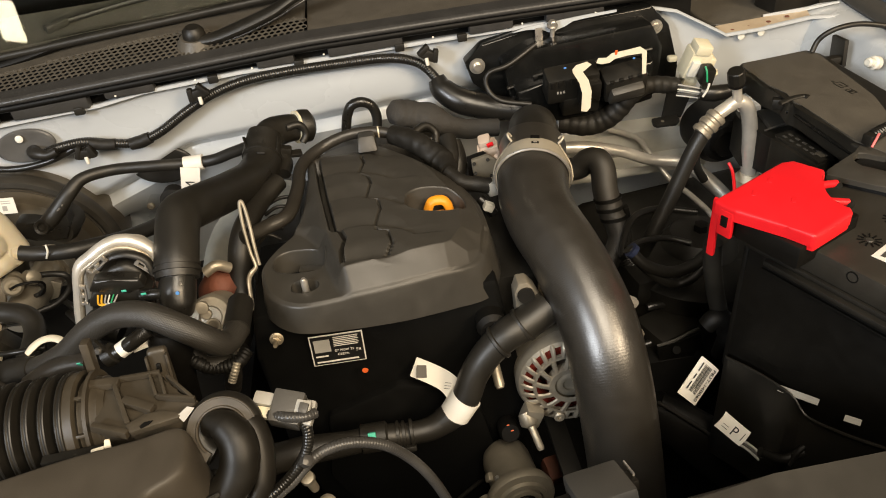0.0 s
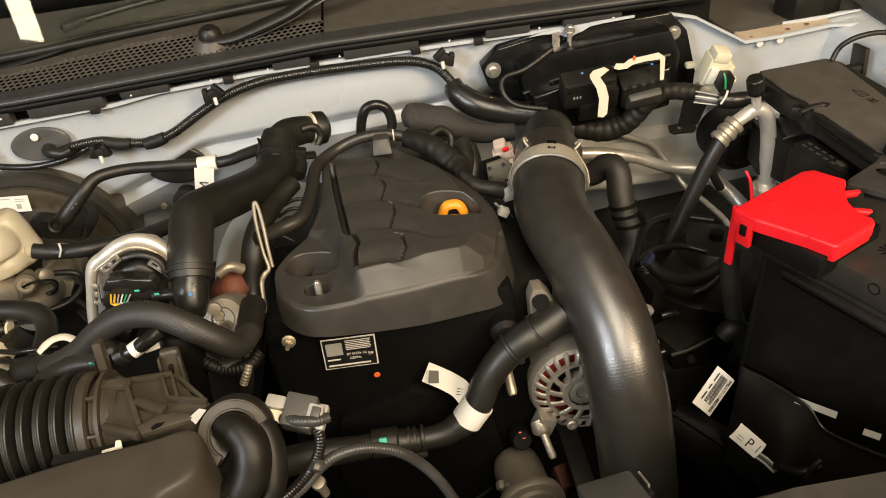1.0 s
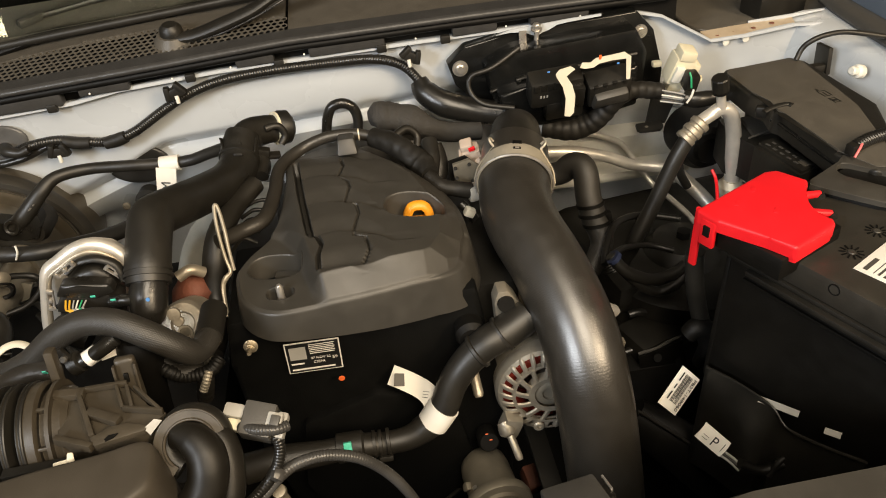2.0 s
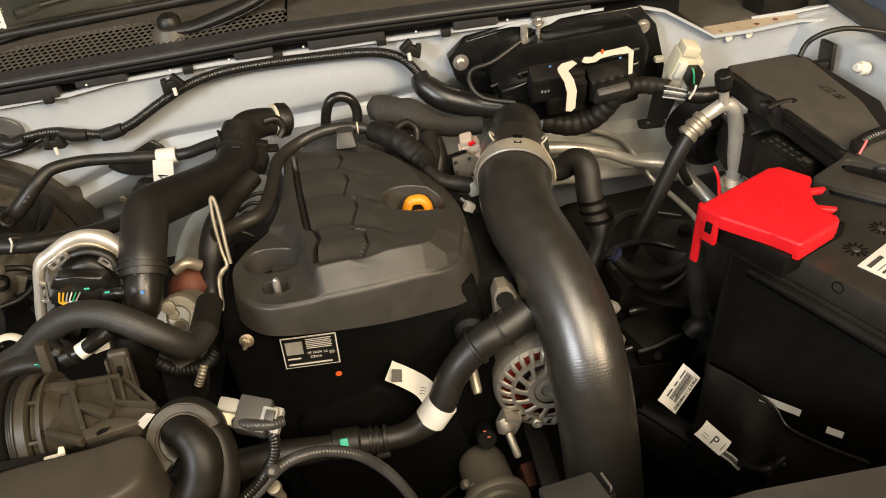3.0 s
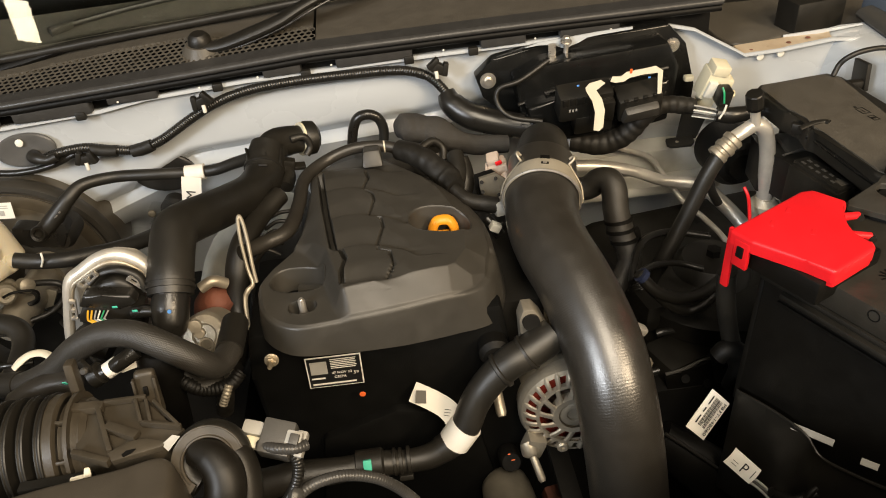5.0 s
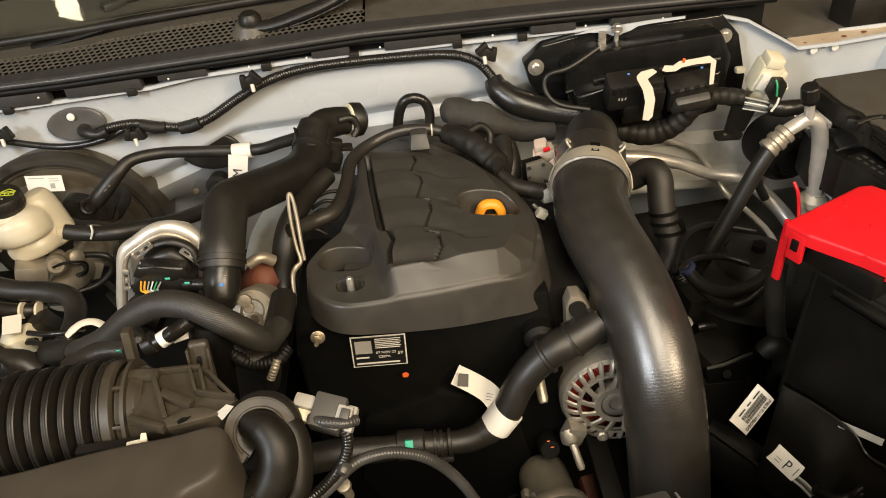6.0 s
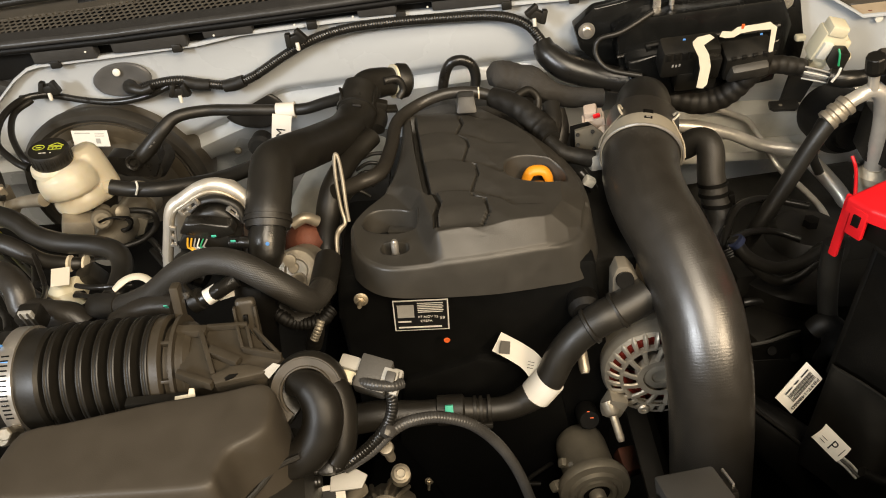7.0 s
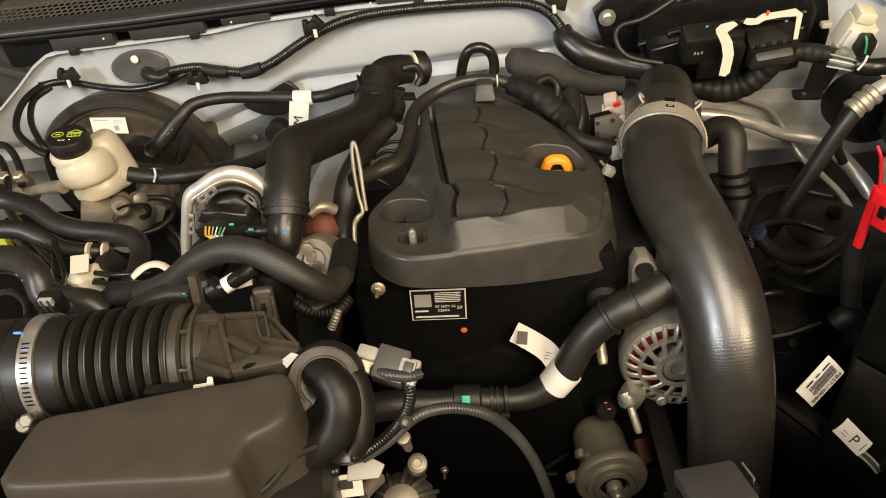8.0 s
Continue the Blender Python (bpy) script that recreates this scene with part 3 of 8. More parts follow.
def cover_height(x, y):
    """The moulded top of the engine cover: a raised deck with a bevelled brow, a low lobe and a band of stepped tiles."""
    from_front = y - float(np.interp(x, (-0.092, -0.056, -0.005, 0.047, 0.069, 0.083, 0.095), (0.551, 0.553, 0.559, 0.569, 0.580, 0.595, 0.640)))
    from_right = float(np.interp(y, (0.58, 0.617, 0.65, 0.69, 0.738, 0.785, 0.832), (0.072, 0.093, 0.096, 0.092, 0.076, 0.047, 0.018))) - x
    bevel = min(from_front / 0.0205, 0.15 + from_right / 0.030, 1.0)
    z = 1.0130 + 0.0190 * max(bevel, 0)
    z -= 0.014 * step(0.75, 0.87, y) + 0.006 * step(0.030, 0.095, x)
    seam = float(np.interp(y, (0.575, 0.600, 0.618, 0.632, 0.640, 0.673, 0.723, 0.780, 0.81), (-0.0525, -0.0530, -0.0490, -0.0530, -0.0590, -0.0630, -0.0690, -0.0740, -0.077)))
    # the shoulder beside the deck, and the low lobe at its foot
    out = seam - 0.004 - x
    if out > 0:
        z -= 0.016 * step(0.0, 0.034, out) * step(0.62, 0.66, y)
    wall = float(np.interp(y, (0.55, 0.58, 0.61, 0.64, 0.665, 0.69), (-0.054, -0.062, -0.0695, -0.076, -0.092, -0.125)))
    lobe = step(wall + 0.010, wall - 0.005, x)
    z = z * (1 - lobe) + 1.0115 * lobe
    # stepped tiles
    fold = float(np.interp(y, (0.583, 0.600, 0.620, 0.6245, 0.638, 0.663, 0.682, 0.688, 0.694, 0.718, 0.732, 0.744, 0.752, 0.770, 0.782), (-0.0100, -0.0030, -0.0060, -0.0165, -0.0180, -0.0100, -0.0120, -0.0235, -0.0240, -0.0170, -0.0190, -0.0285, -0.0290, -0.0220, -0.0240)))
    if seam < x < fold + 0.060 and 0.572 < y < 0.815:
        mid = (seam + fold) / 2
        arch = 0.011 * (1 - min(abs(x - mid) / 0.030, 1.6) ** 2)
        k = (y - 0.570 - arch) / 0.0575
        ramp = k - math.floor(k)
        fade = step(fold + 0.058, fold + 0.004, x) * step(seam, seam + 0.003, x) * step(0.572, 0.588, y) * step(0.815, 0.80, y)
        z += (0.0048 * min(step(0.0, 0.55, ramp), step(1.0, 0.94, ramp)) - 0.0024) * fade
        hold = 1 - step(0.60, 0.95, abs(ramp - 0.5) * 2)
        z -= 0.0042 * step(0.0019, 0.0007, abs(x - fold)) * hold * step(0.795, 0.785, y)
    z -= 0.017 * step(0.0040, 0.0022, abs(x - seam + 0.002)) * step(0.634, 0.640, y) * step(0.808, 0.79, y)
    z -= 0.010 * step(0.0026, 0.0012, abs(x - seam)) * step(0.580, 0.586, y) * step(0.642, 0.634, y)
    # openings
    z -= 0.050 * step(1.03, 0.98, oval(x, y, *POCKET))
    z -= 0.030 * step(1.05, 0.97, oval(x, y, *PIN_HOLE))
    z -= 0.048 * step(1.03, 0.98, oval(x, y, *FILLER))
    return z


def engine_cover_top():
    closed, _ = line([(x, y, 0) for x, y in (*RIM, RIM[0])], 20)
    closed = closed[:-1]
    mid = Vector((-0.012, 0.69, 0))
    bm = bmesh.new()
    rings, depth = [], 190
    centre = bm.verts.new((mid.x, mid.y, cover_height(mid.x, mid.y)))
    for j in range(1, depth + 1):
        u = j / depth
        rings.append([bm.verts.new((*(mid + (p - mid) * u).to_2d(), cover_height(*(mid + (p - mid) * u).to_2d()) - 0.0015 * step(0.985, 1, u))) for p in closed])
    for drop, out in ((0.0012, 0.0012), (0.004, 0.0020), (0.020, 0.0035), (0.0455, 0.0060), (0.0465, 0.0050), (0.0455, 0.0030)):
        ring = []
        for p in closed:
            way = (p - mid).normalized()
            q = p + way * out * (1 + 1.6 * step(0.05, 0.09, p.x))
            foot = float(np.interp(p.x, (-0.135, -0.09, -0.05, 0.0, 0.05, 0.10), (0.981, 0.979, 0.974, 0.969, 0.966, 0.960))) + 0.020 * step(0.64, 0.78, p.y)
            head = cover_height(p.x, p.y) - 0.0015
            ring.append(bm.verts.new((q.x, q.y, head + (foot - head) * drop / 0.0465)))
        rings.append(ring)
    n = len(closed)
    for k in range(n):
        bm.faces.new((centre, rings[0][k], rings[0][(k + 1) % n]))
    for a, b in zip(rings, rings[1:]):
        for k in range(n):
            bm.faces.new((a[k], a[(k + 1) % n], b[(k + 1) % n], b[k]))
    return bm


cover = thing("engine_cover", (-0.01, 0.69, 0.98), "dark grey moulded plastic engine cover with stepped tile pattern", "engine cover")
shell = part("shell", engine_cover_top(), COVER, cover, crisp=50)
# Shade inside the openings is put into the colour of their deep faces.
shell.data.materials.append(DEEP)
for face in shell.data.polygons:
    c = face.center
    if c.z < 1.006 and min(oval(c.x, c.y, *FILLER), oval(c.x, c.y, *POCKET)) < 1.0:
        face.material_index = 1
part("mounting_pin", lathe([(0.0045, -0.03), (0.0045, -0.004), (0.0035, 0), (0.0035, 0.012), (0.002, 0.0145), (0, 0.0145)], (-0.0925, 0.580, 1.006), (0, 0, 1), 14), STEEL, cover, "bright steel mounting pin")
part("rear_tab", box((0.024, 0.060, 0.018), pose(-0.0155, 0.818, 1.037, -14), 0.003, 2, 0.78), COVER, cover)


def well_liner(cx, cy, rx, ry, turn, low):
    """A smooth oval wall inside an opening of the cover, whose rolled lip follows the cover's top."""
    m = pose(cx, cy, 0, 0, 0, turn)
    bm = bmesh.new()
    rows = []
    for k in range(64):
        a = 2 * math.pi * k / 64
        c, s = math.cos(a), math.sin(a)
        c, s = math.copysign(abs(c) ** 0.8, c), math.copysign(abs(s) ** 0.8, s)
        at = [(m @ Vector((rx * f * c, ry * f * s, 0))) for f in (1.05, 1.03, 1.005, 0.985, 0.955, 0.88)]
        zs = cover_height(at[0].x, at[0].y)
        rows.append([bm.verts.new((p.x, p.y, z)) for p, z in zip(at, (zs - 0.0012, zs + 0.0001, zs - 0.0004, zs - 0.002, (zs + low) / 2, low))])
    for a, b in zip(rows, rows[1:] + rows[:1]):
        for k in range(5):
            bm.faces.new((a[k], a[k + 1], b[k + 1], b[k]))
    return bm


part("filler_wall", well_liner(*FILLER, 0.975), COVER, cover, crisp=60)
part("pocket_wall", well_liner(*POCKET, 0.972), COVER, cover, crisp=60)
part("pin_wall", well_liner(*PIN_HOLE, 0.985), COVER, cover, crisp=60)
# Floors of the openings in near-black, with their shade in the colour.
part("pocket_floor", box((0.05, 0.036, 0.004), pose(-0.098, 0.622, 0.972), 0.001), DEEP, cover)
part("pocket_step", box((0.030, 0.010, 0.010), pose(-0.088, 0.634, 0.988, 0, 0, -8), 0.002), COVER, cover)
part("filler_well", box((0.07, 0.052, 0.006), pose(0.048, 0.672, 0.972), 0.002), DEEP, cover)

cap = thing("oil_filler_cap", (0.055, 0.685, 0.99), "yellow plastic oil filler cap with a raised grip", "filler cap")
part("skirt", lathe([(0.019, -0.006), (0.020, 0.002), (0.018, 0.006), (0, 0.006)], (0.052, 0.680, 0.990), (0, 0, 1), 28), PLASTIC, cap)
grip = [(0.0395, 0.684, 0.992), (0.0400, 0.684, 1.006), (0.0425, 0.685, 1.014), (0.0470, 0.686, 1.0185), (0.0570, 0.686, 1.0185), (0.0618, 0.685, 1.014), (0.0642, 0.684, 1.006), (0.0645, 0.684, 0.992)]
part("grip", tube(grip, 0.0034, 12, 6, flat=1.7), YELLOW, cap)
part("grip_web", box((0.020, 0.004, 0.010), pose(0.052, 0.688, 0.999), 0.001), YELLOW, cap)

block = thing("timing_cover", (0, 0.60, 0.70), "matt black plastic timing cover on the engine front", "timing cover")
front = [(-0.150, 0.985), (-0.158, 0.93), (-0.150, 0.80), (-0.125, 0.66), (-0.06, 0.52), (0.08, 0.52), (0.13, 0.66), (0.125, 0.80), (0.108, 0.90), (0.095, 0.985)]
facing = Matrix(((1, 0, 0, 0), (0, 0, -1, 0), (0, 1, 0, 0), (0, 0, 0, 1)))
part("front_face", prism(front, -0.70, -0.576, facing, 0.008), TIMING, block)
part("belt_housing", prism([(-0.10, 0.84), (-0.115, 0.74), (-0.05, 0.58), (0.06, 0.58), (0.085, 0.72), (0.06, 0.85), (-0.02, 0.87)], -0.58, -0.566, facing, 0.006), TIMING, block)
engine = thing("engine_block", (0, 0.78, 0.5), "dark engine block and head below the cover", "engine")
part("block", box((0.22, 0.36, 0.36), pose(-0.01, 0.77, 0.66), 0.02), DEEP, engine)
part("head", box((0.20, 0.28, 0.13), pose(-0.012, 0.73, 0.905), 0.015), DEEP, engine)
part("left_bank", box((0.07, 0.24, 0.20), pose(-0.135, 0.79, 0.86, 0, 0, 3), 0.015), PLASTIC, engine)
part("right_bank", box((0.06, 0.26, 0.22), pose(0.118, 0.74, 0.85, 0, 0, 0), 0.015), PLASTIC, engine)
part("rear_cover", box((0.15, 0.06, 0.08), pose(0.0, 0.895, 0.955, -12), 0.012), PLASTIC, engine)

label = thing("engine_label", (-0.074, 0.570, 0.93), "small black engine data label with white print", "label")
lm = frame_of((-0.102, 0.572, 0.912), (-0.047, 0.572, 0.911), (-0.100, 0.572, 0.951))
LW, LH = 0.0545, 0.0405
part("border", box((LW, LH, 0.0008), lm @ pose(LW / 2, LH / 2, 0), 0.0003), PAPER, label, "white label border")
part("ground", box((LW - 0.0026, LH - 0.0026, 0.0008), lm @ pose(LW / 2, LH / 2, 0.0004), 0.0003), LABEL, label)
lt = lm @ pose(0, 0, 0.0010)
part("code_patch", bars([(0.004, 0.0185, 0.0165, 0.0165)], lt), MID_PL, label, "pale square print patch")
print_bars("print_line", [(0.024, 0.0362 - 0.0023 * k, 0.0255 - 0.001 * (k % 2), 0.0009) for k in range(6)] + [(0.004, 0.012, 0.013, 0.0018), (0.004, 0.0042, 0.043, 0.0018)], lt, PAPER, label)
words("date_line", "07 NOV 22", 0.0042, lm @ pose(0.034, 0.0185, 0.0010), PAPER, label)
words("plant_line", "CSEPA", 0.0042, lm @ pose(0.032, 0.0130, 0.0010), PAPER, label)
words("number_line", "59", 0.0055, lm @ pose(0.048, 0.0165, 0.0010), PAPER, label)
tagged(part("paint_dot", lathe([(0, 0.0006), (0.0032, 0.0005), (0.0034, 0)], (-0.051, 0.566, 0.901), (0, -1, 0), 12), ORANGE), "orange paint inspection dot on the timing cover", "paint mark")
for t_, r_ in (((-0.129, 0.562, 0.966), 0.0046), ((-0.087, 0.570, 0.659), 0.0036)):
    bolt(t_, (0, -1, 0.25), r_, stud=0.016)
tagged(part("inspection_cap", lathe([(0.012, -0.02), (0.0125, 0), (0.010, 0.004), (0, 0.004)], (0.095, 0.548, 0.788), (0, -1, 0.5), 20), DEEP), "black plug with orange paint marks", "plug")

# ---- big charge air hose ----
charge = [(0.174, 0.752, 1.028), (0.168, 0.729, 1.024), (0.163, 0.707, 1.020), (0.156, 0.667, 1.012), (0.159, 0.631, 1.003), (0.168, 0.597, 0.992), (0.177, 0.562, 0.974), (0.184, 0.531, 0.952), (0.188, 0.504, 0.921), (0.194, 0.489, 0.874), (0.204, 0.483, 0.797), (0.214, 0.482, 0.718), (0.220, 0.482, 0.640)]
big = thing("charge_air_hose", charge[9], "large satin black rubber charge air hose with rippled skin", "hose")
part("hose", tube(charge, [0.0385, 0.0392, 0.0395, 0.0385, 0.0380, 0.0375, 0.0380, 0.0382, 0.0382, 0.0385, 0.0395, 0.0400, 0.0400], 48, 10), CHARGE, big)
part("inlet_elbow", tube([(0.168, 0.722, 1.023), (0.176, 0.760, 1.028), (0.183, 0.788, 1.029), (0.188, 0.810, 1.023), (0.192, 0.826, 1.007), (0.196, 0.834, 0.980)], [0.0330, 0.0320, 0.0305, 0.0295, 0.0290, 0.0290], 32, 8), RUBBER, big)
c0, cway = Vector((0.1655, 0.716, 1.0220)), (Vector((0.178, 0.770, 1.031)) - Vector((0.168, 0.729, 1.024))).normalized()
clamp = thing("hose_clamp", c0, "bright steel spring band clamp on the charge air hose", "hose clamp")
part("band", lathe([(0.0400, -0.0165), (0.0420, -0.0165), (0.0418, -0.012), (0.0405, 0.002), (0.0375, 0.0125), (0.0360, 0.0145), (0.0345, 0.0145)], c0, cway, 64, caps=False), BAND, clamp)
part("edge_wire", lathe([(0.0418, -0.0012), (0.0432, -0.0004), (0.0432, 0.0006), (0.0418, 0.0014)], c0 - cway * 0.0165, cway, 64, caps=False), STEEL, clamp, "bright rolled edge")
upward = (Vector((0, -0.45, 0.9)) - cway * cway.dot(Vector((0, -0.45, 0.9)))).normalized()


def round_clamp(angle, run, rad):
    """A place on the clamp: degrees from its top, a run along the hose, a radius."""
    d = upward.copy()
    d.rotate(Matrix.Rotation(radians(angle), 3, cway))
    return c0 + d * rad + cway * run, d


for a in (-42, 40):
    p, d = round_clamp(a, 0.011, 0.0390)
    part("loop", tube([p, p + d * 0.005 + cway * 0.001, p + d * 0.008 + cway * 0.004, p + d * 0.006 + cway * 0.008, p + d * 0.001 + cway * 0.008], 0.0014, 8, 6), BAND, clamp)
    b, _ = round_clamp(a * 1.7, -0.004, 0.0425)
    c, _ = round_clamp(a * 2.1, -0.015, 0.0440)
    part("side_wire", tube([p, b, c], 0.0011, 8, 8), CAST, clamp)
    e, _ = round_clamp(a * 2.0, -0.001, 0.0425)
    f, _ = round_clamp(a * 2.3, -0.014, 0.0440)
    part("side_wire", tube([p + cway * 0.003, e, f], 0.0010, 8, 8), CAST, clamp)
for name, run, rad, wide, tall in (("notch", 0.0085, 0.0388, 0.010, 0.006), ("slot", -0.004, 0.0412, 0.008, 0.0032)):
    p, d = round_clamp(-2, run, rad)
    part(name, box((wide, tall, 0.0014), frame_of(p, p + d.cross(cway), p + cway), 0.0004), DEEP, clamp)
p, d = round_clamp(-2, -0.004, 0.0416)
part("tooth", box((0.0045, 0.0016, 0.0016), frame_of(p, p + d.cross(cway), p + cway), 0.0004), STEEL, clamp)

# ---- battery, terminal cover and fuse box ----
bat = pose(0.302, 0.559, 0, 0, 0, 25)
battery = thing("battery", bat @ Vector((0.10, -0.10, 0.80)), "black battery box with a ribbed grey plastic lid", "battery")
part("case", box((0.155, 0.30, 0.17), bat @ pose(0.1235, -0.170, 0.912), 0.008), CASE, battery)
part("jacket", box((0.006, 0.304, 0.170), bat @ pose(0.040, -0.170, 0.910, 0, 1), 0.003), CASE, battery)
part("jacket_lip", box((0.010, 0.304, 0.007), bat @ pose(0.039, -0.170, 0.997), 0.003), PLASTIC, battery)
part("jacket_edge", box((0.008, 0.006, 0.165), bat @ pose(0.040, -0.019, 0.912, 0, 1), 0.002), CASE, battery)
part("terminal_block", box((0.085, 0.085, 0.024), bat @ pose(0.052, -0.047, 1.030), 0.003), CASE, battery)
part("wall_ledge", box((0.012, 0.20, 0.006), bat @ pose(0.034, -0.145, 0.992), 0.002), PLASTIC, battery)
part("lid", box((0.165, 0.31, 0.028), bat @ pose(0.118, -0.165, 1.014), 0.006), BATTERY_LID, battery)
for vx, vy in ((0.4235, 0.4955), (0.4635, 0.5195)):
    part("vent_hub", lathe([(0.0035, 0), (0.0030, 0.0006), (0, 0.0008)], (vx, vy, 1.0285), (0, 0, 1), 16), COVER, battery)
    for k in range(11):
        part("vent_slit", box((0.0055, 0.0014, 0.0006), pose(vx, vy, 1.0285, 0, 0, 25 + 360 / 11 * k) @ pose(0.0078, 0, 0), 0), DEEP, battery)
label_at = pose(0.4126, 0.4719, 1.0285, 0, 0, 29.4)
part("lid_label", box((0.08, 0.032, 0.0006), label_at @ pose(0.040, -0.0135, 0), 0.0002), PAPER, battery, "white printed battery label")
print_bars("print", [(0.005, -0.007, 0.022, 0.004), (0.005, -0.013, 0.066, 0.0007), (0.005, -0.018, 0.030, 0.0020), (0.005, -0.023, 0.030, 0.0020)], label_at @ pose(0, 0, 0.0005), GREY_PL, battery)
part("plug", lathe([(0.0056, 0), (0.0056, 0.0008), (0.0045, 0.0008), (0.0042, -0.003), (0, -0.003)], bat @ Vector((0.0360, -0.126, 1.020)), bat.to_3x3() @ Vector((-1, 0, 0)), 18), DEEP, battery)
terminal = thing("terminal_cover", bat @ Vector((0.05, -0.05, 1.03)), "bright red plastic positive terminal cover", "terminal cover")
red_top = [(x, y) for x, y, z in ((0.301, 0.557, 1.056), (0.392, 0.604, 1.056), (0.405, 0.604, 1.056), (0.424, 0.579, 1.056), (0.419, 0.570, 1.056), (0.405, 0.557, 1.056), (0.400, 0.542, 1.056), (0.398, 0.527, 1.056), (0.411, 0.514, 1.056), (0.408, 0.505, 1.056), (0.358, 0.480, 1.056), (0.344, 0.500, 1.056), (0.312, 0.535, 1.056))]
part("lid", prism(red_top, 1.0425, 1.0555, Matrix.Identity(4), 0.0035, 3), RED, terminal)
part("front_skirt", prism([(0.3465, 0.4985), (0.3595, 0.4815), (0.4065, 0.5050), (0.4090, 0.5130), (0.395, 0.525)], 1.0375, 1.050, None, 0.002), RED, terminal)
part("rear_flap", box((0.0045, 0.0085, 0.066), bat @ pose(0.0060, -0.001, 1.0205, 0, 0), 0.002), RED, terminal)
latch = part("latch", box((0.005, 0.016, 0.028), bat @ pose(0.0005, -0.017, 1.036), 0.0015), RED, terminal)
part("latch_slot", box((0.003, 0.007, 0.011), bat @ pose(-0.002, -0.017, 1.039), 0.0005), DEEP, latch)
for a, b in (((0.410, 0.561, 1.050), (0.429, 0.565, 1.047)), ((0.403, 0.533, 1.050), (0.421, 0.532, 1.047))):
    hook = part("hinge_arm", tube([a, b], [0.0042, 0.0035], 12, 6), RED, terminal)
    part("hinge_pin", lathe([(0.0032, -0.003), (0.0032, 0.003), (0.0022, 0.004), (0, 0.004)], Vector(b) + Vector((0.001, -0.002, -0.001)), (0.3, 0.9, 0), 12), PLASTIC, hook)
part("seam", box((0.004, 0.004, 0.022), pose(*(0.350, 0.506, 1.044), 0, 0, 25), 0.001), RED, terminal)
for u, v in ((0.035, -0.018), (0.065, -0.012), (0.052, -0.048)):
    part("relief", box((0.010, 0.004, 0.0008), bat @ pose(u, v, 1.0555, 0, 0, 30), 0.0003), RED, terminal)

shelf = thing("battery_handle_cover", (0.50, 0.61, 1.0), "grey plastic battery side cover with a hollow handle", "battery cover")


def holed_plate(outer, inner, low, high):
    """A flat plate with a hole: outline and hole have the same number of corners."""
    bm = bmesh.new()
    loops = [[bm.verts.new((x, y, z)) for x, y in pts] for pts, z in ((outer, low), (outer, high - 0.001), ([(x + (u - x) * 0.05, y + (v - y) * 0.05) for (x, y), (u, v) in zip(outer, inner)], high), ([(u + (x - u) * 0.06, v + (y - v) * 0.06) for (x, y), (u, v) in zip(outer, inner)], high), (inner, high - 0.001), (inner, low))]
    n = len(outer)
    for a, b in zip(loops, loops[1:] + loops[:1]):
        for k in range(n):
            bm.faces.new((a[k], a[(k + 1) % n], b[(k + 1) % n], b[k]))
    return bm


rim_out = [(0.4374, 0.5930), (0.4413, 0.5998), (0.4864, 0.6252), (0.5001, 0.6375), (0.5175, 0.6354), (0.5600, 0.6050), (0.5600, 0.5000), (0.4832, 0.5479), (0.4600, 0.5700)]
rim_in = [(0.4765, 0.6055), (0.4771, 0.6120), (0.4808, 0.6180), (0.4877, 0.6213), (0.4951, 0.6194), (0.5380, 0.5800), (0.5250, 0.5450), (0.4880, 0.5890), (0.4785, 0.5990)]
part("plate", holed_plate(rim_out, rim_in, 1.034, 1.0405), COVER, shelf)
part("hollow", prism(rim_in, 1.022, 1.028, None, 0), PLASTIC, shelf)
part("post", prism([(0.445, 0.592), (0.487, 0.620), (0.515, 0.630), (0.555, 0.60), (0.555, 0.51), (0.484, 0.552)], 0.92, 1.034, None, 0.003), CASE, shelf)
lead = thing("battery_sensor_plug", (0.505, 0.632, 1.05), "small black corrugated lead with a pink wire", "plug")
part("sleeve", tube([(0.5080, 0.6340, 1.050), (0.5250, 0.6405, 1.052), (0.5480, 0.6470, 1.052), (0.580, 0.655, 1.050)], 0.0062, 14, 8, ripple=(0.0035, 0.0009)), LOOM, lead)
part("plug_body", box((0.012, 0.011, 0.012), pose(0.5050, 0.6320, 1.049, 0, 0, 20), 0.002), PLASTIC, lead)
part("wire", tube([(0.5105, 0.6280, 1.056), (0.5060, 0.6240, 1.053), (0.5000, 0.6200, 1.046)], 0.0013, 8, 4), PINK_WIRE, lead, "pink wire")

fb = pose(0.469, 0.847, 0, 0, 0, 12)
fuse = thing("fuse_box", fb @ Vector((0.08, -0.1, 0.95)), "black plastic fuse box with a broad flat lid", "fuse box")
lid_line = [(0.476, 0.868), (0.484, 0.877), (0.580, 0.890), (0.592, 0.872), (0.602, 0.735), (0.545, 0.590), (0.512, 0.600), (0.494, 0.642), (0.487, 0.738), (0.481, 0.746), (0.487, 0.773), (0.478, 0.800)]
flat_lid = Matrix.Identity(4)
lid_mid = Vector((sum(x for x, y in lid_line), sum(y for x, y in lid_line))) / len(lid_line)
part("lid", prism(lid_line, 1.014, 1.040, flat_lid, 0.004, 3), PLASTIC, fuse)
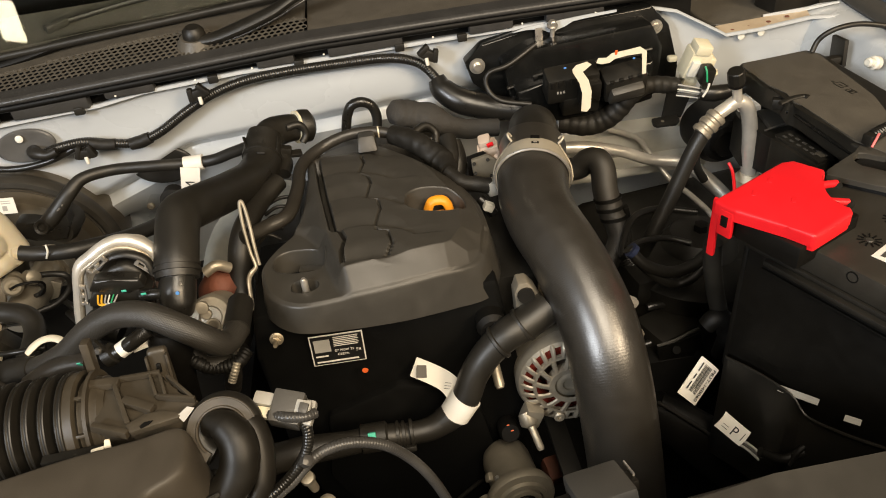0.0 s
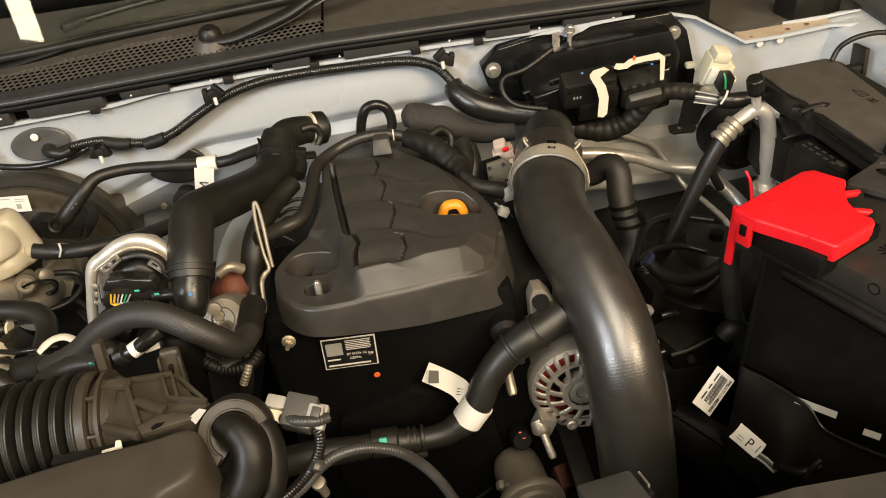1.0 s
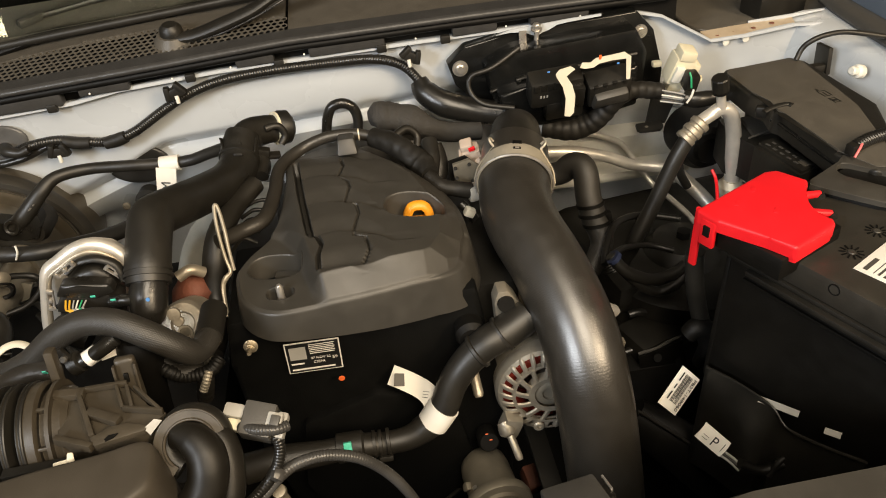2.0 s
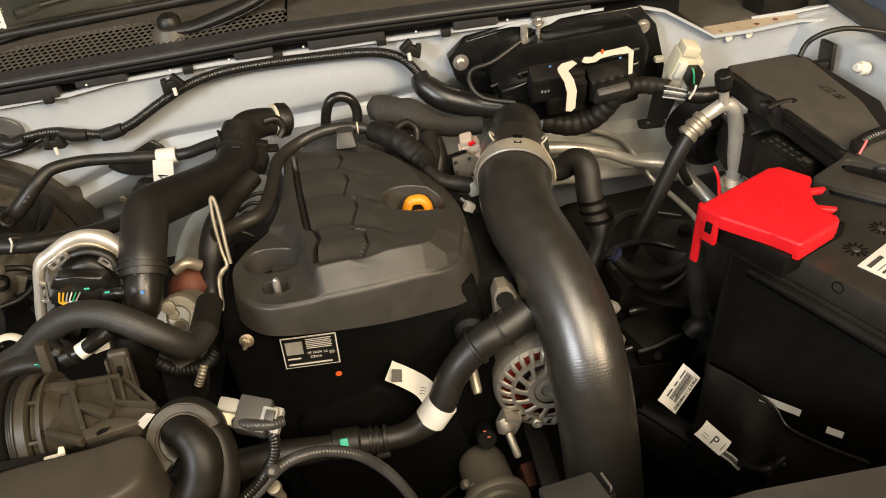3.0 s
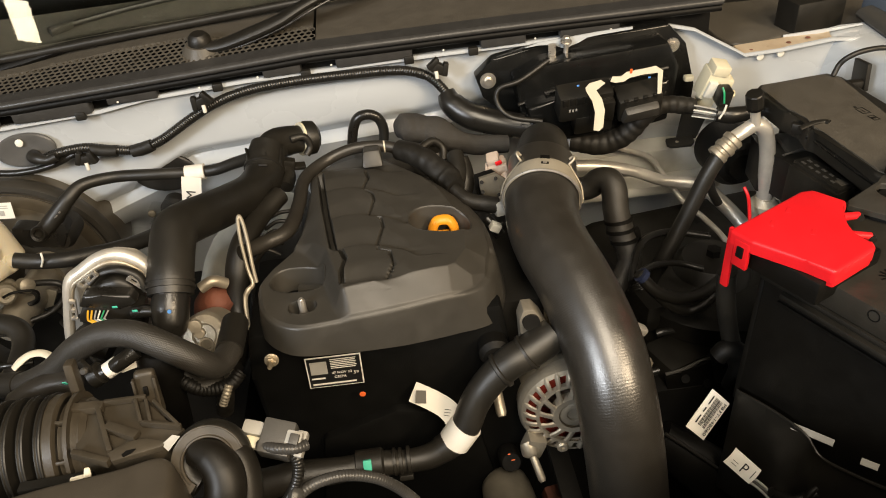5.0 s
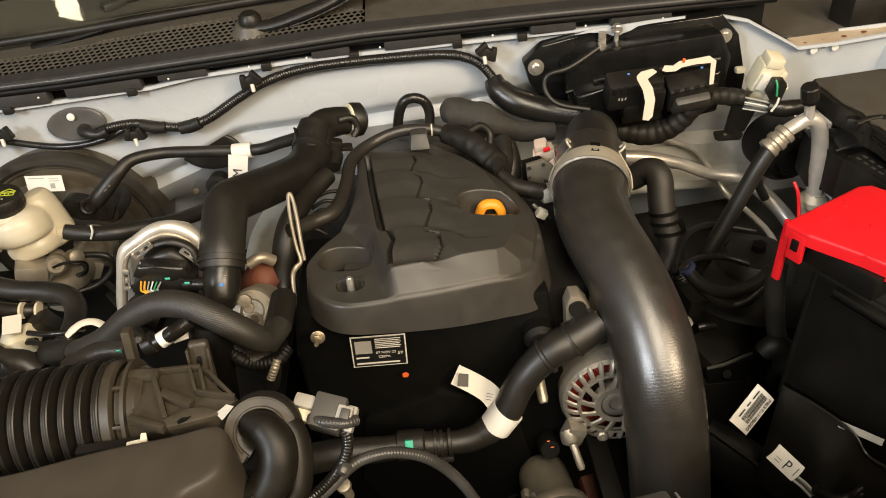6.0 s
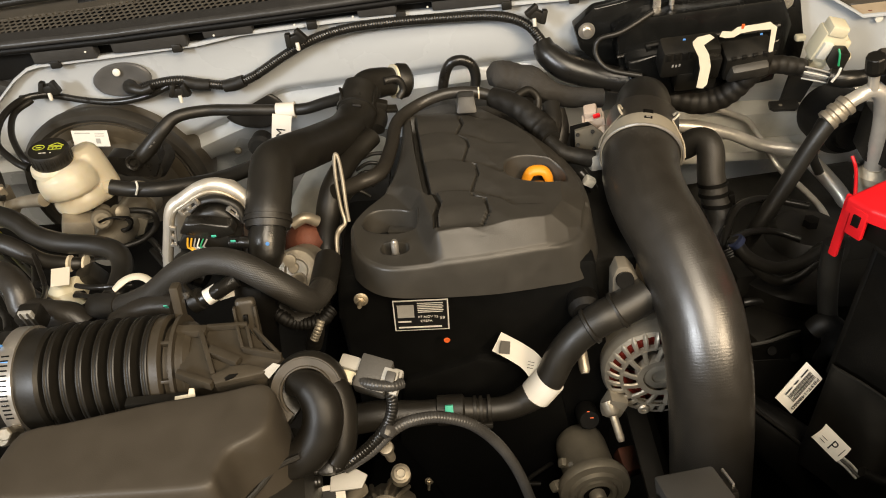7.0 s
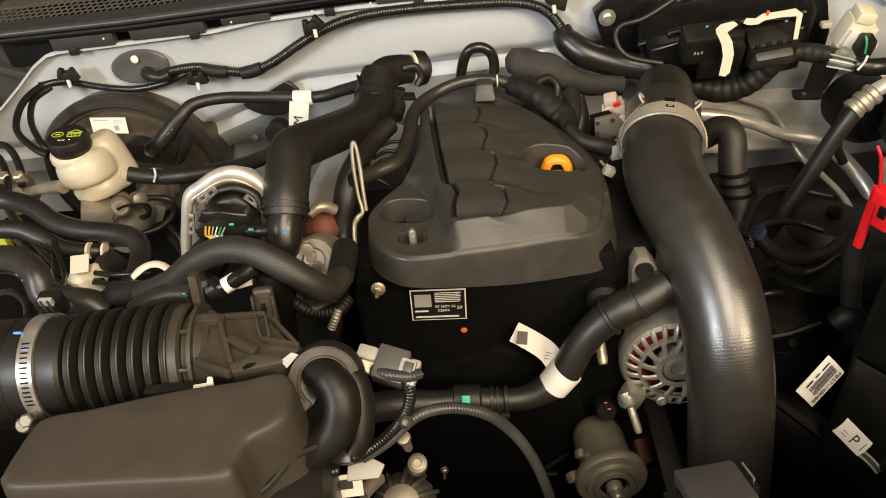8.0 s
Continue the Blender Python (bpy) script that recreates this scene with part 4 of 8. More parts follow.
# Paler sheet over the lid's top; sides and bevel stay in the blacker plastic.
part("lid_top", prism([(0.4795, 0.864), (0.486, 0.873), (0.578, 0.884), (0.586, 0.868), (0.578, 0.735), (0.540, 0.598), (0.516, 0.606), (0.4985, 0.645), (0.4915, 0.738), (0.4865, 0.748), (0.4915, 0.773), (0.4825, 0.800)], 1.040, 1.0414, flat_lid, 0.001), COWL, fuse)
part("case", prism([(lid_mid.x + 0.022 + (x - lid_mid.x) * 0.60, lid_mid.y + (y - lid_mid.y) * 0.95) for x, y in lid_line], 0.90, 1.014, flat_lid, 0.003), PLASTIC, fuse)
part("lid_rib", tube([(0.483, 0.752, 1.028), (0.488, 0.738, 1.028), (0.496, 0.645, 1.028), (0.512, 0.606, 1.028)], 0.0030, 10, 4), GLOSS, fuse)
part("side_step", prism([(0.462, 0.800), (0.476, 0.790), (0.488, 0.742), (0.500, 0.640), (0.53, 0.64), (0.53, 0.84), (0.470, 0.850)], 0.93, 0.985, None, 0.004), PLASTIC, fuse)
part("hinge", box((0.016, 0.010, 0.014), pose(*(0.484, 0.774, 1.028), 0, 0, -30), 0.003), PLASTIC, fuse)
part("catch", tube([(0.4715, 0.7515, 1.040), (0.4889, 0.7559, 1.0425), (0.5030, 0.7575, 1.0425), (0.5070, 0.7535, 1.042)], [0.0035, 0.0035, 0.0032, 0.0042], 10, 6, flat=0.7), PLASTIC, fuse)
for at_x, at_y, strokes in ((0.5545, 0.7730, ((0, 0, 0.015, 0.0010), (0, 0.0095, 0.015, 0.0010), (-0.007, 0.0045, 0.0010, 0.010), (0.007, 0.0045, 0.0010, 0.010), (0.001, 0.0045, 0.007, 0.0010), (-0.011, 0.003, 0.004, 0.003))),
                            (0.5570, 0.7535, ((0, 0, 0.012, 0.0010), (0, 0.0075, 0.012, 0.0010), (-0.0055, 0.0035, 0.0010, 0.008), (0.0055, 0.0035, 0.0010, 0.008), (0.0, 0.0035, 0.004, 0.005)))):
    part("moulded_mark", bars([(x - w / 2, y - h / 2, w, h) for x, y, w, h in strokes], pose(at_x, at_y, 1.0416, 0, 0, -82)), PLASTIC, fuse, "moulded pictogram on the lid")
part("rear_bracket", cut_plate([(0.6320, 0.9072, 1.0477), (0.6320, 0.8778, 1.0500), (0.6320, 0.8722, 1.0150), (0.6320, 0.9036, 1.0150)], 0.006, 0.001), PLASTIC, fuse)
part("bracket_arm", box((0.05, 0.012, 0.012), pose(0.606, 0.882, 1.022), 0.003), PLASTIC, fuse)
base = thing("battery_cable_block", (0.49, 0.74, 0.95), "black plastic cable block with a dull printed strip", "cable block")
part("body", prism([(0.463, 0.744), (0.493, 0.752), (0.508, 0.680), (0.478, 0.668)], 0.93, 1.000, None, 0.003), PLASTIC, base)
part("top_strip", prism([(0.4685, 0.7445), (0.4930, 0.7510), (0.5030, 0.6790), (0.4810, 0.6710)], 1.000, 1.004, None, 0.0015), PLASTIC, base)
part("rear_top", prism([(0.4940, 0.8370), (0.5190, 0.8350), (0.5190, 0.7940), (0.4870, 0.7880)], 0.93, 0.990, None, 0.003), COVER, base)
part("wire", tube([(0.4700, 0.7700, 0.996), (0.490, 0.778, 0.995), (0.5120, 0.7870, 0.994)], 0.0011, 8, 4), GREY_PL, base, "thin pale wire")
for k in range(5):
    for side in (0, 1):
        part("mark", box((0.0030, 0.0060, 0.0006), pose(0.4755 + 0.0085 * side + 0.0022 * k, 0.7350 + 0.002 * side - 0.0115 * k, 1.0043, 0, 0, 10), 0), GREY_PL, base)
part("label", box((0.009, 0.011, 0.0006), pose(0.4920, 0.6850, 1.0044, 0, 0, 10), 0), COWL, base)

# ---- air conditioning pipes ----
capp = (0.441, 0.800, 1.056)
ac = thing("air_conditioning_pipe", capp, "bright aluminium pipe bend with a black service cap", "pipe")
stemway = Vector((-0.28, -0.16, 1.0))
part("service_cap", lathe([(0.0090, -0.008), (0.0102, -0.007), (0.0102, 0.009), (0.0092, 0.0105), (0, 0.0110)], (0.4345, 0.7925, 1.061), stemway, 10), PLASTIC, ac, crisp=20)
part("cap_skirt", lathe([(0.0075, -0.012), (0.0096, -0.011), (0.0096, -0.007), (0.0075, -0.007)], (0.4345, 0.7925, 1.061), stemway, 24), DEEP, ac)
part("valve_stem", lathe([(0.0072, 0), (0.0066, 0.008), (0.0058, 0.010), (0.0058, 0.036)], (0.4455, 0.799, 1.022), stemway, 20), PIPE, ac)
part("bend", tube([(0.417, 0.795, 1.013), (0.433, 0.800, 1.019), (0.446, 0.800, 1.025), (0.459, 0.800, 1.014), (0.467, 0.800, 0.987), (0.472, 0.800, 0.949), (0.477, 0.800, 0.907)], [0.0082, 0.0084, 0.0088, 0.0094, 0.0096, 0.0096, 0.0096], 18, 8), PIPE, ac)
part("collar", lathe([(0.012, -0.030), (0.0135, -0.012), (0.0185, -0.010), (0.0185, -0.002), (0.0150, 0.002), (0.0125, 0.006)], (0.477, 0.800, 0.913), (0, 0, 1), 26), BAND, ac)
part("collar_bolt", lathe([(0.0045, 0), (0.0045, 0.010), (0.003, 0.012), (0, 0.012)], (0.490, 0.790, 0.921), (0, 0, 1), 12), BAND, ac)
fa, fb2 = Vector((0.396, 0.790, 0.993)), Vector((0.420, 0.795, 1.014))
part("ferrule", lathe([(0.0105, 0), (0.0128, 0.001), (0.0130, 0.006), (0.0112, 0.008), (0.0112, 0.011), (0.0130, 0.0125), (0.0130, 0.018), (0.0112, 0.020), (0.0112, 0.023), (0.0128, 0.0245), (0.0128, 0.030), (0.0098, (fb2 - fa).length), (0.0, (fb2 - fa).length)], fa, fb2 - fa, 24), ALU, ac, "crimped aluminium ferrule")
hose("air_conditioning_hose", [(0.401, 0.790, 0.996), (0.385, 0.785, 0.967), (0.361, 0.780, 0.907), (0.336, 0.770, 0.860), (0.328, 0.780, 0.811), (0.367, 0.800, 0.753), (0.420, 0.820, 0.733), (0.477, 0.840, 0.733)], 0.0102, RUBBER, "black rubber air conditioning hose")
boot = thing("rubber_boot", (0.472, 0.885, 0.92), "large black rubber boot behind the aluminium pipes", "boot")
part("body", lathe([(0.0, -0.022), (0.018, -0.021), (0.022, -0.012), (0.030, -0.008), (0.034, 0.002), (0.040, 0.010), (0.042, 0.060)], (0.478, 0.885, 0.925), (0.10, 1, -0.1), 36), DEEP, boot)
part("lip", tube([(0.480, 0.868, 0.982), (0.458, 0.870, 0.974), (0.441, 0.872, 0.955), (0.434, 0.872, 0.925), (0.438, 0.870, 0.895), (0.450, 0.866, 0.872)], 0.0060, 12, 8), RUBBER, boot)
hose("heater_pipe", [(0.255, 0.930, 0.923), (0.301, 0.930, 0.916), (0.348, 0.930, 0.902), (0.393, 0.930, 0.881), (0.442, 0.920, 0.874), (0.466, 0.910, 0.856), (0.495, 0.880, 0.827), (0.506, 0.850, 0.804)], [0.009, 0.009, 0.0085, 0.0085, 0.009, 0.0105, 0.0105, 0.0105], PIPE, "bare aluminium heater pipe with gentle bends", "pipe")
hose("thin_pipe", [(0.335, 0.962, 0.925), (0.373, 0.964, 0.908), (0.3883, 0.964, 0.8965), (0.4002, 0.958, 0.8800), (0.4275, 0.932, 0.8408), (0.4390, 0.885, 0.8398), (0.4524, 0.840, 0.8315), (0.4546, 0.810, 0.8176), (0.458, 0.780, 0.780)], 0.0042, PIPE, "thin bare aluminium refrigerant pipe", "pipe")
hose("heater_hose", [(0.250, 0.884, 0.912), (0.267, 0.878, 0.917), (0.279, 0.870, 0.931), (0.289, 0.858, 0.935), (0.292, 0.845, 0.926), (0.292, 0.832, 0.903), (0.297, 0.820, 0.877), (0.304, 0.808, 0.857), (0.303, 0.798, 0.841), (0.289, 0.785, 0.823), (0.270, 0.775, 0.808)], [0.0160, 0.0165, 0.0170, 0.0172, 0.0172, 0.0172, 0.0178, 0.0165, 0.0155, 0.0145, 0.0140], BRAID, "black sleeved rubber heater hose", seg=20)
hose("heater_hose_tail", [(0.308, 0.792, 0.825), (0.322, 0.785, 0.793), (0.333, 0.775, 0.752)], [0.0150, 0.0165, 0.0170], RUBBER, "black ribbed rubber hose end", ripple=(0.004, 0.001))
for px, r in (((0.294, 0.827, 0.893), 0.0192), ((0.296, 0.822, 0.881), 0.0195), ((0.300, 0.815, 0.869), 0.0192)):
    tagged(part("hose_band", lathe([(r - 0.002, -0.0025), (r, -0.002), (r, 0.002), (r - 0.002, 0.0025)], px, (0.12, -0.3, -1), 24), DEEP), "black plastic band on the heater hose", "hose band")
tagged(part("band_latch", box((0.008, 0.010, 0.018), pose(0.3155, 0.812, 0.878, 0, -12), 0.002), DEEP), "black plastic latch of the hose band", "latch")
hose("brake_line", [(0.334, 0.860, 0.798), (0.342, 0.870, 0.820), (0.370, 0.880, 0.824), (0.427, 0.890, 0.811), (0.476, 0.900, 0.806)], 0.004, RUBBER, "thin black brake line", "pipe")
hose("strut_pipe", [(0.2869, 0.7400, 0.8560), (0.2951, 0.7600, 0.8664), (0.3138, 0.7900, 0.8753), (0.3389, 0.8100, 0.8736), (0.3709, 0.8200, 0.8666), (0.4162, 0.8100, 0.8595)], 0.0048, LOOM, "black plastic pipe bending over the strut mount", "pipe", seg=14)
hose("strut_pipe", [(0.2838, 0.7200, 0.8845), (0.3131, 0.7400, 0.8784), (0.3474, 0.7500, 0.8693), (0.3779, 0.7400, 0.8623)], 0.0042, LOOM, "thin black pipe across the strut mount", "pipe", seg=14)
hose("lower_loom", [(0.282, 0.710, 0.894), (0.300, 0.700, 0.873), (0.334, 0.700, 0.854), (0.366, 0.705, 0.855), (0.399, 0.720, 0.865)], 0.0075, RUBBER, "black rubber hose loop low beside the battery", seg=18)
hose("lower_loom_branch", [(0.296, 0.705, 0.873), (0.320, 0.700, 0.848), (0.344, 0.700, 0.833), (0.365, 0.700, 0.839), (0.387, 0.710, 0.852)], 0.0065, RUBBER, "black rubber hose loop low beside the battery", seg=18)
tagged(part("loop_tie", lathe([(0.0085, -0.003), (0.0095, -0.003), (0.0095, 0.003), (0.0085, 0.003)], (0.285, 0.705, 0.893), (0.7, -0.2, -0.7), 18), material("dull_blue_tape", (0.03, 0.04, 0.09), 0.5)), "dark blue tape round the hose end", "tape")
hose("battery_cable", [(0.331, 0.600, 0.970), (0.336, 0.600, 0.931), (0.354, 0.610, 0.871), (0.383, 0.620, 0.793)], 0.010, RUBBER, "black battery cable hanging beside the case", "cable")
hose("red_cable", [(0.446, 0.800, 0.938), (0.448, 0.790, 0.929), (0.442, 0.770, 0.920), (0.432, 0.740, 0.898)], 0.0022, RED, "short red battery cable", "cable")
chs = thing("chassis_bracket", (0.44, 0.86, 0.78), "dark chassis bracket below the pipes", "bracket")
part("deck", box((0.30, 0.22, 0.05), pose(0.44, 0.86, 0.79, 0, 0, 8), 0.02), PLASTIC, chs)
part("arm", box((0.20, 0.06, 0.05), pose(0.40, 0.72, 0.75, 0, 0, 20), 0.012), PLASTIC, chs)
# The ledge's warm brightness comes from its paint colour, not the lamps.
tagged(part("tunnel_ledge", join(box((0.30, 0.05, 0.055), pose(0.33, 1.005, 0.885, 14), 0.012), box((0.34, 0.05, 0.02), pose(0.33, 0.985, 0.848, 10), 0.008)), LIT_PAINT), "pale painted pressed ledge on the bulkhead", "ledge", kind="structure")
strut = thing("strut_mount", (0.42, 0.80, 0.82), "black round strut mount low in the bay", "mount")
part("tower", lathe([(0.12, -0.08), (0.115, 0), (0.10, 0.010), (0.0, 0.010)], (0.42, 0.80, 0.80), (0, 0, 1), 36), PLASTIC, strut)
part("cup", lathe([(0.055, 0.010), (0.05, 0.02), (0.04, 0.033), (0.02, 0.036), (0, 0.036)], (0.42, 0.80, 0.80), (0, 0, 1), 30), PLASTIC, strut)
part("nut", lathe([(0.010, 0.036), (0.010, 0.046), (0, 0.047)], (0.42, 0.80, 0.80), (0, 0, 1), 6), DEEP, strut)

# ---- control module on the bulkhead ----
mod = thing("control_module", (0.28, 0.95, 0.97), "glossy black plastic control module on a bulkhead bracket", "control module")
plate = [(0.129, 0.962, 1.061), (0.154, 0.962, 1.083), (0.216, 0.962, 1.093), (0.387, 0.962, 1.104), (0.414, 0.962, 1.075), (0.432, 0.962, 1.016), (0.431, 0.962, 0.982), (0.339, 0.962, 0.960), (0.189, 0.962, 0.983), (0.139, 0.962, 1.029)]
part("plate", prism([(x, z) for x, y, z in plate], -0.970, -0.954, facing, 0.003), GLOSS, mod)
part("housing", prism([(0.175, 1.062), (0.215, 1.082), (0.375, 1.094), (0.392, 1.06), (0.388, 1.002), (0.30, 0.985), (0.19, 0.985)], -0.955, -0.915, facing, 0.006), GLOSS, mod)
part("lower_body", prism([(0.185, 1.038), (0.225, 1.045), (0.37, 1.056), (0.372, 1.0), (0.30, 0.986), (0.20, 0.988)], -0.92, -0.888, facing, 0.005), GLOSS, mod)
part("ridge", tube([(0.178, 0.912, 1.034), (0.218, 0.912, 1.042), (0.224, 0.912, 1.048), (0.375, 0.912, 1.062)], 0.0025, 8, 4), LOOM, mod)
part("mount_bolt", lathe([(0, 0.008), (0.005, 0.008), (0.006, 0.002), (0.0105, 0.002), (0.011, 0)], (0.146, 0.953, 1.054), (0, -1, 0), 20), STEEL, mod, "zinc mounting bolt")
part("mount_bolt", lathe([(0, 0.006), (0.005, 0.006), (0.006, 0.002), (0.0095, 0.002), (0.010, 0)], (0.394, 0.953, 1.075), (0, -1, 0), 20), STEEL, mod, "zinc mounting bolt")
con_a = (0.253, 0.872, 1.049)
con_b = (0.320, 0.866, 1.044)
ca = part("connector", box((0.068, 0.030, 0.040), pose(*con_a, 20, -3, 0), 0.005), PLASTIC, mod)
part("connector_lever", box((0.028, 0.012, 0.032), pose(*con_a, 20, -3, 0) @ pose(0.020, -0.018, -0.004), 0.003), LOOM, ca)
part("connector_foot", box((0.05, 0.02, 0.03), pose(*con_a, 20, -3, 0) @ pose(0.012, -0.006, -0.030), 0.004), PLASTIC, ca)
part("connector_print", bars([(-0.004, -0.0015, 0.002, 0.004), (0.000, -0.0020, 0.002, 0.004), (0.004, -0.0015, 0.002, 0.004)], pose(*con_a, 20, -3, 0) @ pose(-0.018, -0.0155, 0.0, 90)), MID_PL, ca)
for k in range(5):
    part("connector_rib", box((0.006, 0.003, 0.010), pose(*con_a, 20, -3, 0) @ pose(-0.027 + 0.009 * k, -0.0145, 0.014), 0.001), LOOM, ca)
cb = part("connector", box((0.056, 0.030, 0.038), pose(*con_b, 25, -8, 0), 0.005), PLASTIC, mod)
part("connector_cap", box((0.050, 0.016, 0.024), pose(*con_b, 40, -8, 0) @ pose(0, -0.016, 0.0), 0.005, 2, 0.85), COVER, cb)
for k in range(4):
    part("connector_rib", box((0.006, 0.004, 0.008), pose(*con_b, 25, -8, 0) @ pose(-0.019 + 0.012 * k, -0.013, 0.016), 0.001), LOOM, cb)
tapes = thing("masking_tape", con_a, "cream masking tape strip over the module plug", "tape", "tape strips")
part("strip", cut_plate([(0.2444, 0.8360, 1.0814), (0.2490, 0.8360, 1.0866), (0.2625, 0.8360, 1.0892), (0.2682, 0.8361, 1.0849), (0.2609, 0.8361, 1.0794), (0.2577, 0.8361, 1.0769), (0.2652, 0.8362, 1.0652), (0.2696, 0.8363, 1.0499), (0.2687, 0.8364, 1.0273), (0.2640, 0.8364, 1.0226), (0.2568, 0.8364, 1.0243), (0.2577, 0.8363, 1.0477), (0.2535, 0.8361, 1.0630), (0.2453, 0.8360, 1.0771)], 0.0010), CREAM, tapes)
tape2 = thing("masking_tape", con_b, "cream masking tape strip with an orange mark", "tape", "tape strips")
part("strip", cut_plate([(0.2774, 0.846, 1.0814), (0.2798, 0.846, 1.0875), (0.2902, 0.846, 1.0863), (0.2968, 0.846, 1.0912), (0.3173, 0.846, 1.093), (0.3323, 0.846, 1.0948), (0.3413, 0.846, 1.0881), (0.3421, 0.846, 1.0591), (0.3373, 0.846, 1.0582), (0.3353, 0.846, 1.086), (0.3179, 0.846, 1.0859), (0.3008, 0.846, 1.0836), (0.2941, 0.846, 1.0794), (0.2837, 0.846, 1.0792)], 0.0010), CREAM, tape2)
part("mark", box((0.003, 0.002, 0.006), pose(*(0.3019, 0.845, 1.0917), 20), 0.0003), ORANGE, tape2)
for p in ((0.241, 0.856, 1.076), (0.327, 0.850, 1.079)):
    tagged(part("paint_dot", box((0.003, 0.001, 0.002), pose(*p), 0.0003), BLUE), "tiny blue inspection dot on the plug", "paint mark")
hanger = thing("module_hanger", (0.26, 0.955, 1.085), "zinc plated hanger tab with a stud and nut", "bracket")
part("tab", box((0.010, 0.003, 0.026), pose(*(0.2293, 0.943, 1.0859)), 0.001), STEEL, hanger)
part("tab_hole", lathe([(0.0018, 0), (0.0018, 0.0022), (0, 0.0022)], (0.2294, 0.943, 1.0783), (0, -1, 0), 12), DEEP, hanger)
part("stud", lathe([(0.0032, -0.018), (0.0032, 0.006), (0.0024, 0.008), (0, 0.008)], (0.2481, 0.944, 1.091), (0, -0.1, 1), 14), STEEL, hanger)
part("washer", lathe([(0.0075, 0), (0.0075, 0.0015), (0.003, 0.0018)], (0.2479, 0.944, 1.0985), (0, -0.25, 1), 24), STEEL, hanger)
part("nut", lathe([(0.0055, 0.0015), (0.0055, 0.0065), (0.004, 0.008), (0, 0.008)], (0.2479, 0.944, 1.0985), (0, -0.1, 1), 6), STEEL, hanger, crisp=20)
part("lip", cut_plate([(0.1955, 0.952, 1.0941), (0.2141, 0.952, 1.0995), (0.2476, 0.952, 1.1017), (0.2923, 0.952, 1.105), (0.3372, 0.952, 1.1067), (0.3374, 0.952, 1.1037), (0.294, 0.952, 1.101), (0.2776, 0.952, 1.0991), (0.2666, 0.952, 1.0936), (0.2569, 0.952, 1.0909), (0.251, 0.952, 1.087), (0.2434, 0.952, 1.0894), (0.2328, 0.952, 1.0944), (0.2141, 0.952, 1.0957)], 0.002), PAINT, hanger)
hose("module_wire", [(0.218, 0.915, 1.088), (0.180, 0.905, 1.070), (0.153, 0.905, 1.062), (0.149, 0.900, 1.045), (0.164, 0.890, 1.029), (0.203, 0.880, 1.022)], 0.0032, RUBBER, "thin black wire looped across the module", "wire")
sleeve = [(0.089, 0.955, 1.043), (0.096, 0.945, 1.030), (0.120, 0.930, 1.016), (0.165, 0.920, 1.004), (0.202, 0.910, 1.001), (0.244, 0.905, 1.000)]
hose("main_loom_sleeve", sleeve, [0.012, 0.0165, 0.018, 0.017, 0.016, 0.016], LOOM, "thick shiny black wiring loom sleeve on the bulkhead", "wiring loom", seg=20)
hose("module_loom", [(0.246, 0.900, 0.979), (0.279, 0.890, 0.975), (0.305, 0.885, 0.982), (0.322, 0.880, 1.000), (0.337, 0.875, 1.020), (0.363, 0.880, 1.026), (0.402, 0.880, 1.019)], [0.013, 0.014, 0.0145, 0.014, 0.013, 0.011, 0.010], TAPE, "thick black taped wiring loom below the module", "wiring loom", seg=28, ripple=(0.012, 0.0008), lump=0.10)
hose("fabric_sleeve", [(0.017, 0.92, 1.0142), (0.0283, 0.918, 1.0169), (0.0478, 0.915, 1.0126), (0.0694, 0.91, 1.0074), (0.0906, 0.905, 0.9972), (0.1158, 0.9, 0.9906), (0.161, 0.9, 0.9855)], [0.010, 0.0195, 0.0215, 0.0200, 0.0165, 0.0130, 0.0120], FABRIC, "grey black fabric wrapped wiring sleeve", "wiring loom", seg=32, steps=16, lump=0.16)

plug = thing("white_plug", (0.433, 0.900, 1.040), "cream white wiring plug clipped to the bulkhead", "plug")
pm1 = pose(0.431, 0.900, 1.040, 12, 14, 0)
part("body", box((0.030, 0.026, 0.040), pm1, 0.004), IVORY, plug)
part("shoulder", box((0.022, 0.024, 0.014), pm1 @ pose(-0.002, -0.003, 0.024), 0.003), IVORY, plug)
part("side_key", box((0.010, 0.018, 0.018), pm1 @ pose(0.018, -0.003, 0.004), 0.003), IVORY, plug)
part("side_lug", lathe([(0.0050, 0), (0.0050, 0.009), (0.0035, 0.010), (0.0025, 0.008), (0, 0.008)], pm1 @ Vector((0.020, -0.012, -0.006)), (0.7, -0.7, 0.1), 16), IVORY, plug)
part("latch", box((0.012, 0.006, 0.022), pm1 @ pose(-0.006, -0.015, -0.002), 0.0015), WHITE_PL, plug)
part("lower_key", box((0.020, 0.020, 0.014), pm1 @ pose(0.002, 0.0, -0.025), 0.003), IVORY, plug)
part("boot", box((0.016, 0.020, 0.024), pose(*(0.437, 0.875, 1.031), 12, 5), 0.003), PLASTIC, plug)
part("green_lead", tube([(0.430, 0.866, 1.047), (0.431, 0.862, 1.041), (0.433, 0.862, 1.027)], 0.0013, 8, 5), WIRE_G, plug)
part("stem", box((0.013, 0.010, 0.008), pose(*(0.412, 0.930, 1.036)), 0.003), IVORY, plug)
bundle = thing("wire_bundle", (0.417, 0.880, 1.010), "open wire bundle in a black corrugated sleeve", "wiring loom")
